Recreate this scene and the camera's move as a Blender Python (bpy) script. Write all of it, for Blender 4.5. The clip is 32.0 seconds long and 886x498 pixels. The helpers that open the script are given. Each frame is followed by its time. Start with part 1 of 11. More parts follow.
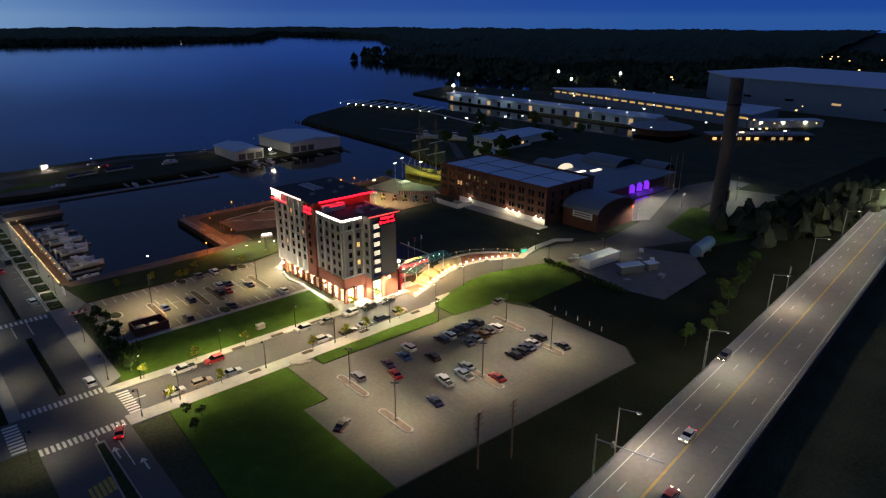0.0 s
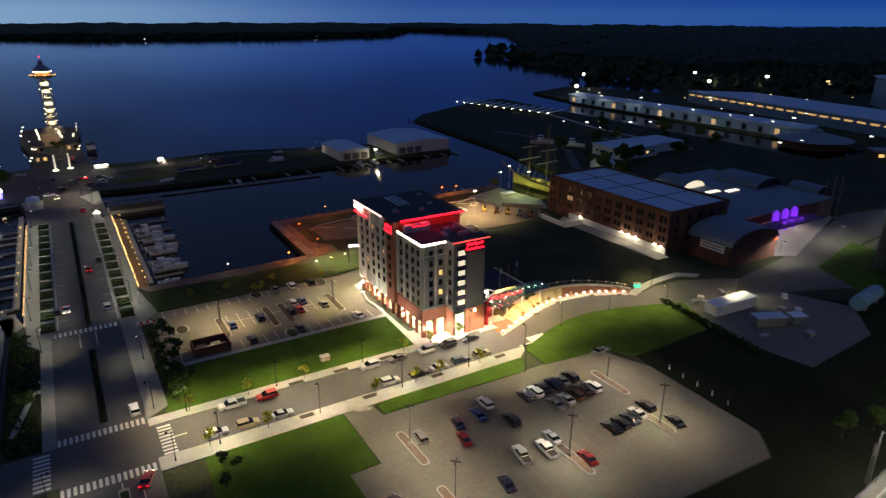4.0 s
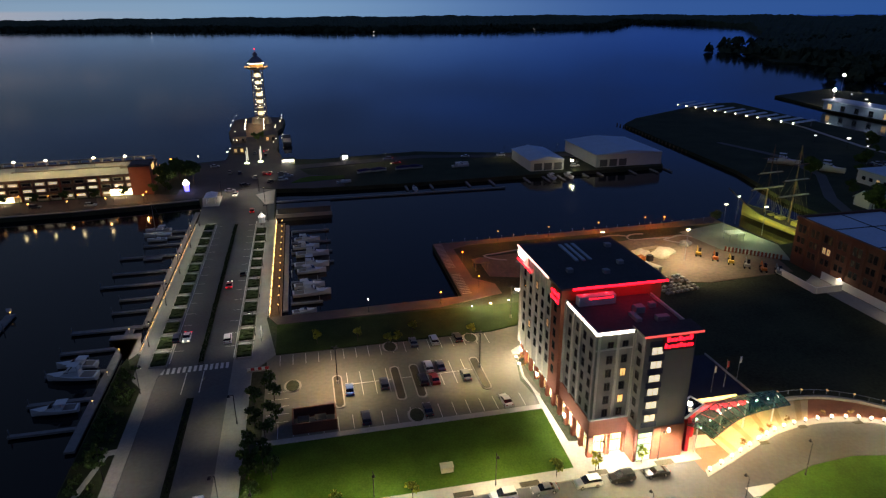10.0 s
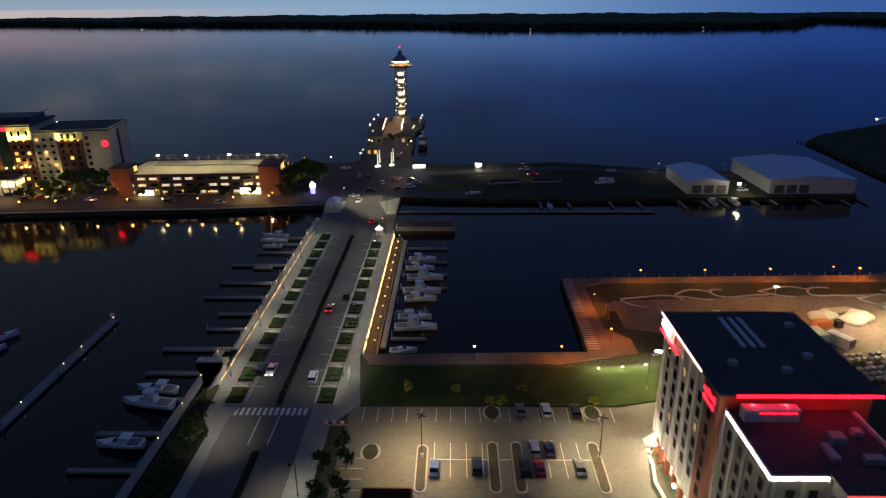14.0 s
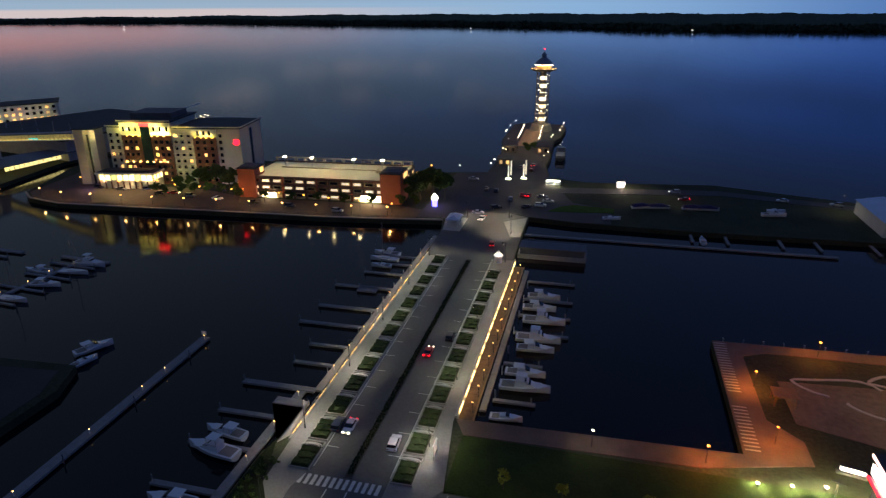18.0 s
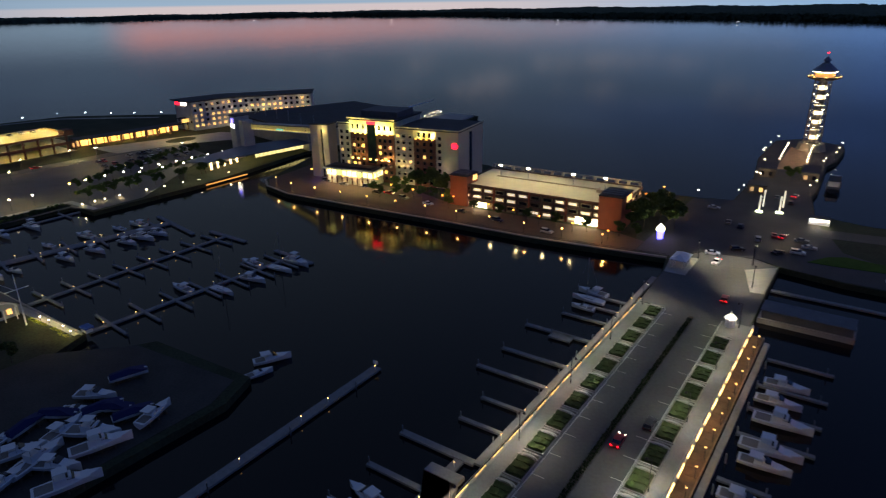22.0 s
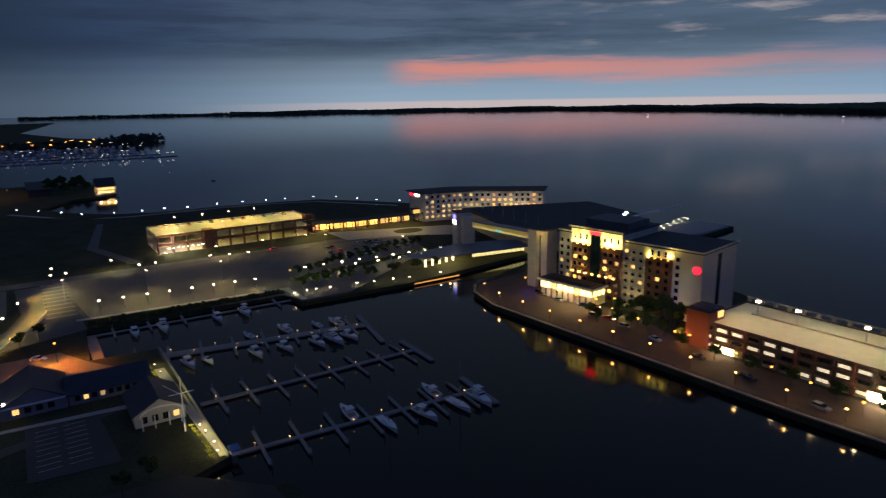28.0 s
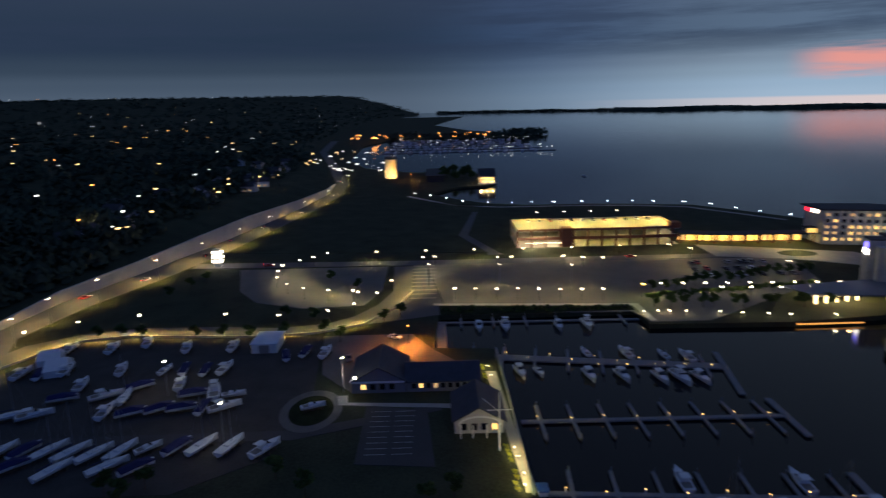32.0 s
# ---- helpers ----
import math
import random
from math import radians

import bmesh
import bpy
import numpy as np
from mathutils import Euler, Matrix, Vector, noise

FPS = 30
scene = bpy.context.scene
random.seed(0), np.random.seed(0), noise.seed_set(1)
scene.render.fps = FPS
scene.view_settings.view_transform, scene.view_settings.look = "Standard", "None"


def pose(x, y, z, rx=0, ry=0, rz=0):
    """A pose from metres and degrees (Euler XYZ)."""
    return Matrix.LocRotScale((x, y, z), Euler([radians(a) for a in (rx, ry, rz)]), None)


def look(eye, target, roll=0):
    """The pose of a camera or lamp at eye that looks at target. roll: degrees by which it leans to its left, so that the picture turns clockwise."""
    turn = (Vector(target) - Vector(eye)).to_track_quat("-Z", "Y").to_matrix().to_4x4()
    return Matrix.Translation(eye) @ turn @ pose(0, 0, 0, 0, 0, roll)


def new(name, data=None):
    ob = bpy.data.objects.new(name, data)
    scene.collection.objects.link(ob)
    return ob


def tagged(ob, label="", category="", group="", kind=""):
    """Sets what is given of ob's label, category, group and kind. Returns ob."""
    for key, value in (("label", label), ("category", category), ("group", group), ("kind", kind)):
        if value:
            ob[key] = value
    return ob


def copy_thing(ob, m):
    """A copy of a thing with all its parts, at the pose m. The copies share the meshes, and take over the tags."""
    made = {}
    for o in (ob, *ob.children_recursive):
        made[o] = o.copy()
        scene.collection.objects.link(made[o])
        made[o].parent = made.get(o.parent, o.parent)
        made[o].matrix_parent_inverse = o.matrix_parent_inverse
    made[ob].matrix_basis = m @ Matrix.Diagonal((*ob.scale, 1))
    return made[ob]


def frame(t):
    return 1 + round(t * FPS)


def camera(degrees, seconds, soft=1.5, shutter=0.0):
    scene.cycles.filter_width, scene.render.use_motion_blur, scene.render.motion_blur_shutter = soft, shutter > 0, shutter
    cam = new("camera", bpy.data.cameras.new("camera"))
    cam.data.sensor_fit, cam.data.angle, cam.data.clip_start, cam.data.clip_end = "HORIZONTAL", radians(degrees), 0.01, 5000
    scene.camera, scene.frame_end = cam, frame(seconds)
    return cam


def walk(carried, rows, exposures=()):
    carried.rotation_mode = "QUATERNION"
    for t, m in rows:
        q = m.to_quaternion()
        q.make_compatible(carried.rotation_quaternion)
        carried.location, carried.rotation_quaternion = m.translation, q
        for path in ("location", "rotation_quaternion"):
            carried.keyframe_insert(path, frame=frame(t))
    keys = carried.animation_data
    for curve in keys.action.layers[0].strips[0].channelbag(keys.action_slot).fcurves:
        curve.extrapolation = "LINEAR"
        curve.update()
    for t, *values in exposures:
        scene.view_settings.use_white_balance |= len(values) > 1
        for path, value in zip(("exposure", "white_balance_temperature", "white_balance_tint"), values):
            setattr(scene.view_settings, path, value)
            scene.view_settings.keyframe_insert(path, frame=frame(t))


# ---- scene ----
cam = camera(69.0, 32.0, 1.2, 0.8)
PATH = [
    (0, (-35.34, -254.84, 80.42), (27.33, -184.62, 46.63), 0.16),
    (0.5, (-33.31, -252.31, 80.39), (29.72, -182.40, 46.62), 0.27),
    (1, (-30.58, -250.24, 80.29), (32.09, -179.98, 46.57), 0.37),
    (1.5, (-27.55, -248.39, 80.18), (34.42, -177.53, 46.43), 0.33),
    (2, (-24.53, -246.55, 80.14), (36.46, -174.84, 46.42), 0.30),
    (2.5, (-21.67, -244.60, 80.19), (37.06, -171.09, 46.32), 0.26),
    (3, (-18.92, -242.46, 80.26), (36.52, -166.50, 46.27), 0.22),
    (3.5, (-16.19, -240.13, 80.31), (35.69, -161.76, 46.14), 0.22),
    (4, (-13.50, -237.57, 80.32), (34.69, -156.96, 45.98), 0.23),
    (4.5, (-10.90, -234.73, 80.22), (33.42, -151.94, 45.84), 0.15),
    (6.5, (-1.23, -220.65, 78.84), (31.79, -132.88, 44.12), -0.06),
    (7, (0.99, -217.39, 78.98), (31.91, -128.91, 44.12), 0.03),
    (7.5, (3.09, -214.04, 79.10), (32.01, -124.93, 44.12), -0.13),
    (8, (5.14, -210.46, 79.08), (31.76, -120.68, 44.02), -0.20),
    (8.5, (7.16, -206.80, 79.05), (31.45, -116.38, 43.92), -0.30),
    (9, (9.13, -203.11, 79.00), (31.55, -112.24, 43.79), -0.37),
    (9.5, (11.02, -199.45, 78.93), (32.08, -108.27, 43.68), -0.45),
    (10, (12.78, -195.85, 78.89), (32.54, -104.39, 43.62), -0.39),
    (10.5, (14.36, -192.33, 78.90), (32.64, -100.59, 43.55), -0.40),
    (11, (15.76, -188.82, 78.92), (31.15, -96.56, 43.56), -0.41),
    (11.5, (17.04, -185.29, 78.93), (28.50, -92.47, 43.55), -0.41),
    (12, (18.25, -181.75, 78.91), (25.86, -88.53, 43.50), -0.44),
    (12.5, (19.38, -178.20, 78.86), (23.75, -84.78, 43.44), -0.47),
    (13, (20.38, -174.68, 78.82), (22.39, -81.19, 43.39), -0.47),
    (13.5, (21.20, -171.22, 78.79), (21.27, -77.72, 43.34), -0.46),
    (14, (21.88, -167.82, 78.81), (20.07, -74.35, 43.30), -0.43),
    (14.5, (22.49, -164.40, 78.81), (18.74, -70.99, 43.30), -0.41),
    (16.5, (23.60, -150.45, 78.66), (10.35, -57.90, 43.18), -0.28),
    (17, (23.66, -146.85, 78.69), (7.31, -54.79, 43.22), -0.34),
    (17.5, (23.70, -143.16, 78.67), (4.26, -51.70, 43.21), -0.34),
    (18, (23.61, -139.45, 78.64), (1.18, -48.69, 43.17), -0.35),
    (18.5, (23.36, -135.79, 78.73), (-2.58, -45.98, 43.22), -0.38),
    (19, (23.11, -132.23, 79.00), (-6.98, -43.75, 43.40), -0.45),
    (19.5, (22.97, -128.79, 79.46), (-11.49, -41.98, 43.72), -0.55),
    (20, (22.84, -125.45, 80.01), (-15.78, -40.48, 44.13), -0.70),
    (20.5, (22.48, -122.10, 80.47), (-20.20, -39.16, 44.45), -0.80),
    (21, (21.74, -118.66, 80.76), (-24.78, -37.81, 44.72), -0.88),
    (21.5, (20.68, -115.12, 80.93), (-29.60, -36.58, 44.82), -0.95),
    (22, (19.43, -111.53, 81.05), (-34.24, -35.28, 44.92), -0.97),
    (22.5, (18.07, -107.92, 81.17), (-37.90, -33.32, 45.09), -1.02),
    (23, (16.67, -104.32, 81.31), (-41.06, -29.50, 48.61), -1.10),
    (23.5, (15.19, -100.77, 81.42), (-44.10, -25.06, 54.01), -1.09),
    (24, (13.62, -97.31, 81.46), (-46.84, -21.31, 57.62), -1.10),
    (24.5, (11.94, -94.03, 81.50), (-50.03, -19.01, 58.42), -1.10),
    (26.5, (4.45, -82.83, 82.37), (-67.90, -17.79, 59.22), -0.95),
    (27, (2.41, -80.30, 82.32), (-73.10, -18.96, 59.18), -1.06),
    (27.5, (0.34, -77.74, 82.08), (-78.32, -20.38, 59.23), -0.93),
    (28, (-1.91, -75.25, 81.88), (-83.34, -21.85, 59.15), -0.98),
    (28.5, (-4.37, -72.91, 81.88), (-88.18, -23.31, 59.15), -1.06),
    (29, (-6.92, -70.65, 82.08), (-92.98, -25.11, 59.29), -1.01),
    (29.5, (-9.42, -68.54, 82.41), (-97.74, -27.59, 59.52), -1.03),
    (30, (-11.89, -66.76, 82.72), (-102.62, -31.55, 59.73), -1.22),
    (30.5, (-14.48, -65.40, 82.86), (-107.78, -37.58, 60.03), -1.27),
    (31, (-17.36, -64.36, 82.79), (-112.86, -45.21, 60.14), -1.22),
    (31.5, (-20.59, -63.49, 82.54), (-117.51, -53.45, 60.04), -1.33),
    (32, (-24.20, -62.70, 82.07), (-121.68, -61.53, 59.77), -1.30),
]
walk(cam, [(t, look(eye, target, roll)) for t, eye, target, roll in PATH],
     [(0, 0.05), (9, -0.1), (14, 0.05), (17, 0.25), (21, 0.4), (24, 0.0), (27, 0.05), (29.5, 0.1), (32, 0.4)])

# ---- sky ----
SUNSET = Vector((-0.766, 0.643, 0.0))
world = bpy.data.worlds.new("dusk_sky")
scene.world = world
world.use_nodes = True
wn, wl = world.node_tree.nodes, world.node_tree.links
wn.clear()


def wmath(op, a, b=None, clamp=False):
    n = wn.new("ShaderNodeMath")
    n.operation, n.use_clamp = op, clamp
    for k, v in enumerate((a, b)):
        if v is None:
            continue
        if isinstance(v, (int, float)):
            n.inputs[k].default_value = v
        else:
            wl.new(v, n.inputs[k])
    return n.outputs[0]


def wramp(value, stops):
    n = wn.new("ShaderNodeValToRGB")
    n.color_ramp.interpolation = "EASE"
    e = n.color_ramp.elements
    while len(e) < len(stops):
        e.new(0.5)
    for k, (at, c) in enumerate(stops):
        e[k].position, e[k].color = at, (*c, 1)
    wl.new(value, n.inputs[0])
    return n.outputs[0]


def wmix(fac, a, b):
    n = wn.new("ShaderNodeMix")
    n.data_type = "RGBA"
    wl.new(fac, n.inputs[0])
    wl.new(a, n.inputs[6])
    if isinstance(b, tuple):
        n.inputs[7].default_value = (*b, 1)
    else:
        wl.new(b, n.inputs[7])
    return n.outputs[2]


coord = wn.new("ShaderNodeTexCoord")
sep = wn.new("ShaderNodeSeparateXYZ")
wl.new(coord.outputs["Generated"], sep.inputs[0])
up = wmath("MULTIPLY", sep.outputs[2], 4.0, True)
west = wmath("ADD", wmath("MULTIPLY", sep.outputs[0], SUNSET.x), wmath("MULTIPLY", sep.outputs[1], SUNSET.y))
west01 = wmath("MULTIPLY_ADD", west, 0.5)
west01.node.inputs[2].default_value = 0.5
sky_w = wramp(up, [(0.0, (0.26, 0.355, 0.465)), (0.06, (0.235, 0.33, 0.44)), (0.13, (0.195, 0.27, 0.355)), (0.20, (0.155, 0.212, 0.285)), (0.27, (0.108, 0.156, 0.222)), (0.35, (0.074, 0.114, 0.178)), (0.6, (0.074, 0.110, 0.172)), (1.0, (0.064, 0.086, 0.126))])
sky_n = wramp(up, [(0.0, (0.20, 0.37, 0.60)), (0.06, (0.155, 0.315, 0.57)), (0.2, (0.085, 0.205, 0.53)), (0.5, (0.040, 0.106, 0.36)), (1.0, (0.033, 0.058, 0.150))])
sky_e = wramp(up, [(0.0, (0.022, 0.085, 0.31)), (0.06, (0.012, 0.060, 0.29)), (0.2, (0.009, 0.054, 0.31)), (0.5, (0.009, 0.050, 0.29)), (1.0, (0.024, 0.048, 0.142))])
sky_e = wmix(wramp(west01, [(0.58, (0, 0, 0)), (0.90, (1, 1, 1))]), sky_e, sky_n)
turn = wramp(west01, [(0.30, (0, 0, 0)), (0.70, (0.08, 0.08, 0.08)), (0.83, (0.27, 0.27, 0.27)), (0.90, (0.62, 0.62, 0.62)), (0.98, (1, 1, 1))])
across = wmath("MULTIPLY_ADD", wmath("ADD", wmath("MULTIPLY", sep.outputs[0], SUNSET.y), wmath("MULTIPLY", sep.outputs[1], -SUNSET.x)), 0.5)
across.node.inputs[2].default_value = 0.5
sky_s = wramp(up, [(0.0, (0.062, 0.088, 0.128)), (0.13, (0.044, 0.066, 0.100)), (0.2, (0.028, 0.045, 0.072)), (0.32, (0.016, 0.029, 0.055)), (1.0, (0.038, 0.052, 0.085))])
base_sky = wmix(wramp(across, [(0.14, (1, 1, 1)), (0.42, (0, 0, 0))]), wmix(turn, sky_e, sky_w), sky_s)
# long cloud streaks, lit from below round the sunset
stretch = wn.new("ShaderNodeMapping")
stretch.inputs["Scale"].default_value = (2.2, 2.2, 26.0)
wl.new(coord.outputs["Generated"], stretch.inputs[0])
streak = wn.new("ShaderNodeTexNoise")
streak.inputs["Scale"].default_value, streak.inputs["Detail"].default_value, streak.inputs["Roughness"].default_value = 1.6, 6.0, 0.62
wl.new(stretch.outputs[0], streak.inputs["Vector"])
cloud = wmath("MULTIPLY", wramp(streak.outputs["Fac"], [(0.36, (0, 0, 0)), (0.64, (1, 1, 1))]), wramp(up, [(0.16, (0, 0, 0)), (0.34, (1, 1, 1)), (0.6, (1, 1, 1)), (0.95, (0, 0, 0))]))
base_sky = wmix(wmath("MULTIPLY", cloud, 0.6), base_sky, (0.020, 0.032, 0.062))
front = wramp(west, [(0.55, (0, 0, 0)), (0.75, (1, 1, 1))])
span = wmath("MULTIPLY", wramp(across, [(0.395, (0, 0, 0)), (0.43, (1, 1, 1)), (0.51, (1, 1, 1)), (0.60, (0.72, 0.72, 0.72)), (0.70, (0.32, 0.32, 0.32)), (0.80, (0, 0, 0))]), front)
band = wramp(wmath("ADD", up, wmath("MULTIPLY", wmath("SUBTRACT", streak.outputs["Fac"], 0.5), 0.22)), [(0.07, (0, 0, 0)), (0.15, (1, 1, 1)), (0.18, (1, 1, 1)), (0.25, (0, 0, 0))])
sky = wmix(wmath("MULTIPLY", wmath("MULTIPLY", band, span), 0.85), base_sky, (0.66, 0.245, 0.20))
lowz = wmath("MULTIPLY_ADD", sep.outputs[2], 20.0, True)
lowz.node.inputs[2].default_value = 0.4
low_glow = wmath("MULTIPLY", wramp(lowz, [(0.29, (1, 1, 1)), (0.37, (0, 0, 0))]), wmath("MULTIPLY", wramp(across, [(0.25, (0, 0, 0)), (0.45, (1, 1, 1)), (0.62, (1, 1, 1)), (0.85, (0, 0, 0))]), front))
sky = wmix(wmath("MULTIPLY", low_glow, 0.75), sky, (0.60, 0.47, 0.44))
# broken bright clouds north of the sunset
puff_map = wn.new("ShaderNodeMapping")
puff_map.inputs["Scale"].default_value = (5.0, 5.0, 34.0)
wl.new(coord.outputs["Generated"], puff_map.inputs[0])
puff = wn.new("ShaderNodeTexNoise")
puff.inputs["Scale"].default_value, puff.inputs["Detail"].default_value, puff.inputs["Roughness"].default_value = 1.5, 6.0, 0.55
wl.new(puff_map.outputs[0], puff.inputs["Vector"])
puff_zone = wmath("MULTIPLY", wramp(up, [(0.22, (0, 0, 0)), (0.30, (1, 1, 1)), (0.50, (1, 1, 1)), (0.62, (0, 0, 0))]), wmath("MULTIPLY", wramp(across, [(0.46, (0, 0, 0)), (0.66, (1, 1, 1)), (0.80, (1, 1, 1)), (0.95, (0, 0, 0))]), front))
sky = wmix(wmath("MULTIPLY", puff_zone, 0.55), sky, (0.085, 0.13, 0.19))
sky = wmix(wmath("MULTIPLY", wmath("MULTIPLY", wramp(puff.outputs["Fac"], [(0.54, (0, 0, 0)), (0.72, (1, 1, 1))]), puff_zone), 0.55), sky, (0.50, 0.42, 0.41))
back = wn.new("ShaderNodeBackground")
back.inputs[1].default_value = 1.0
wl.new(sky, back.inputs[0])
wl.new(back.outputs[0], wn.new("ShaderNodeOutputWorld").inputs[0])

# faint light of the bright western sky, the sun itself being down
sun = new("dusk_sun", bpy.data.lights.new("dusk_sun", "SUN"))
sun.data.energy, sun.data.angle, sun.data.color = 0.01, radians(80), (0.6, 0.75, 1.0)
sun.matrix_world = look((0, 0, 0), (0.75, -0.5, -0.6))

# ---- materials ----
MATS = {}


def material(name, color, rough=0.7, metal=0.0, vary=0.25, scale=0.35, fine=6.0, bump=0.0, spec=0.4, piece=0.0):
    if name in MATS:
        return MATS[name]
    m = bpy.data.materials.new(name)
    m.use_nodes = True
    n, l = m.node_tree.nodes, m.node_tree.links
    b = n["Principled BSDF"]
    b.inputs["Roughness"].default_value, b.inputs["Metallic"].default_value = rough, metal
    b.inputs["Specular IOR Level"].default_value = spec
    geo = n.new("ShaderNodeNewGeometry")
    big, small = n.new("ShaderNodeTexNoise"), n.new("ShaderNodeTexNoise")
    for t, s, d in ((big, scale, 4.0), (small, fine, 3.0)):
        t.inputs["Scale"].default_value, t.inputs["Detail"].default_value = s, d
        l.new(geo.outputs["Position"], t.inputs["Vector"])
    add = n.new("ShaderNodeMath")
    add.operation = "ADD"
    l.new(big.outputs["Fac"], add.inputs[0])
    l.new(small.outputs["Fac"], add.inputs[1])
    last = add.outputs[0]
    if piece:
        info = n.new("ShaderNodeObjectInfo")
        ma = n.new("ShaderNodeMath")
        ma.operation = "MULTIPLY_ADD"
        ma.inputs[1].default_value = piece
        l.new(info.outputs["Random"], ma.inputs[0])
        l.new(last, ma.inputs[2])
        last = ma.outputs[0]
    ramp = n.new("ShaderNodeValToRGB")
    e = ramp.color_ramp.elements
    e[0].position, e[1].position = 0.3, 0.7
    e[0].color = (*[c * (1 - vary) for c in color], 1)
    e[1].color = (*[min(1, c * (1 + vary)) for c in color], 1)
    half = n.new("ShaderNodeMath")
    half.operation = "MULTIPLY"
    half.inputs[1].default_value = 0.5
    l.new(last, half.inputs[0])
    l.new(half.outputs[0], ramp.inputs[0])
    l.new(ramp.outputs[0], b.inputs["Base Color"])
    if bump:
        bp = n.new("ShaderNodeBump")
        bp.inputs["Strength"].default_value, bp.inputs["Distance"].default_value = bump, 0.05
        l.new(small.outputs["Fac"], bp.inputs["Height"])
        l.new(bp.outputs[0], b.inputs["Normal"])
    MATS[name] = m
    return m


def glow_mat(name, color, power):
    if name in MATS:
        return MATS[name]
    m = bpy.data.materials.new(name)
    m.use_nodes = True
    b = m.node_tree.nodes["Principled BSDF"]
    b.inputs["Base Color"].default_value = (*color, 1)
    b.inputs["Emission Color"].default_value = (*color, 1)
    b.inputs["Emission Strength"].default_value = power
    MATS[name] = m
    return m


ASPHALT = material("asphalt", (0.060, 0.059, 0.058), 0.85, vary=0.22, scale=0.12, fine=1.6, bump=0.2)
ROADWAY = material("road_asphalt", (0.10, 0.098, 0.095), 0.8, vary=0.2, scale=0.1, fine=1.3, bump=0.2)
LOT = material("car_park_asphalt", (0.155, 0.143, 0.118), 0.85, vary=0.2, scale=0.09, fine=1.1, bump=0.2)
CONCRETE = material("concrete", (0.34, 0.32, 0.29), 0.85, vary=0.18, scale=0.25, fine=2.5, bump=0.2)
PAVING = material("pale_paving", (0.38, 0.36, 0.33), 0.8, vary=0.16, scale=0.3, fine=2.2, bump=0.2)
STREETSLAB = material("street_concrete", (0.225, 0.22, 0.205), 0.85, vary=0.18, scale=0.25, fine=2.5, bump=0.2)
STREETPAVE = material("worn_brick_street", (0.079, 0.054, 0.043), 0.8, vary=0.25, scale=0.3, fine=4.0, bump=0.3)
REDPAVE = material("red_brick_paving", (0.30, 0.12, 0.07), 0.8, vary=0.2, scale=0.5, fine=4.0, bump=0.3)
GRASS = material("mown_grass", (0.055, 0.110, 0.013), 0.95, vary=0.35, scale=0.2, fine=3.0, bump=0.6, spec=0.1)
ROUGH = material("rough_grass", (0.050, 0.058, 0.034), 0.95, vary=0.45, scale=0.07, fine=1.4, bump=0.6, spec=0.1)
SOIL = material("bare_soil", (0.16, 0.12, 0.085), 0.95, vary=0.35, scale=0.08, fine=0.8, bump=0.5)
STONE = material("seawall_stone", (0.20, 0.19, 0.175), 0.9, vary=0.3, scale=0.4, fine=3.0, bump=0.4)
BRICK = material("red_brick", (0.26, 0.085, 0.05), 0.85, vary=0.2, scale=0.3, fine=5.0, bump=0.3)
BROWNBRICK = material("brown_brick", (0.13, 0.06, 0.042), 0.85, vary=0.22, scale=0.3, fine=5.0, bump=0.3)
STUCCO = material("grey_stucco", (0.45, 0.44, 0.42), 0.85, vary=0.08, scale=0.3, fine=5.0, bump=0.1)
CREAM = material("cream_stucco", (0.47, 0.43, 0.35), 0.85, vary=0.08, scale=0.3, fine=5.0, bump=0.1)
WHITE = material("white_paint", (0.75, 0.75, 0.74), 0.55, vary=0.06, scale=0.5, fine=5.0)
ROOFDARK = material("dark_roof_membrane", (0.045, 0.046, 0.05), 0.8, vary=0.3, scale=0.15, fine=1.5)
ROOFPALE = material("pale_metal_roof", (0.55, 0.64, 0.78), 0.45, 0.1, vary=0.12, scale=0.12, fine=1.0)
STEEL = material("galvanised_steel", (0.32, 0.33, 0.34), 0.45, 0.7, vary=0.12)
BLACKSTEEL = material("black_painted_steel", (0.02, 0.02, 0.022), 0.45, 0.3, vary=0.15)
DOCKWOOD = material("weathered_dock_boards", (0.25, 0.24, 0.23), 0.9, vary=0.25, scale=0.8, fine=6.0, bump=0.3)
TIMBER = material("brown_timber", (0.20, 0.13, 0.075), 0.8, vary=0.3, scale=0.8, fine=6.0)
LEAF = material("dark_foliage", (0.045, 0.075, 0.022), 0.9, vary=0.5, scale=0.6, fine=4.0, bump=0.5, spec=0.1, piece=0.4)
FRESHLEAF = material("fresh_yellow_green_leaves", (0.30, 0.31, 0.045), 0.9, vary=0.35, scale=0.9, fine=5.0, spec=0.1)
BARK = material("bark", (0.09, 0.07, 0.05), 0.95, vary=0.3)
PAINT = material("white_road_paint", (0.62, 0.61, 0.58), 0.7, vary=0.15, scale=0.7, fine=4.0)
YELLOWPAINT = material("yellow_road_paint", (0.52, 0.33, 0.05), 0.7, vary=0.2, scale=0.7, fine=4.0)
GLASS = material("dark_window_glass", (0.012, 0.015, 0.02), 0.12, vary=0.1, spec=0.6)
RUBBER = material("tyre_rubber", (0.018, 0.018, 0.019), 0.85, vary=0.15)
RIM = material("alloy_rim", (0.45, 0.45, 0.46), 0.35, 0.8, vary=0.05)
GELCOAT = material("white_gelcoat", (0.68, 0.69, 0.70), 0.3, vary=0.05, spec=0.5)
NAVY = material("navy_canvas", (0.012, 0.018, 0.09), 0.8, vary=0.2)
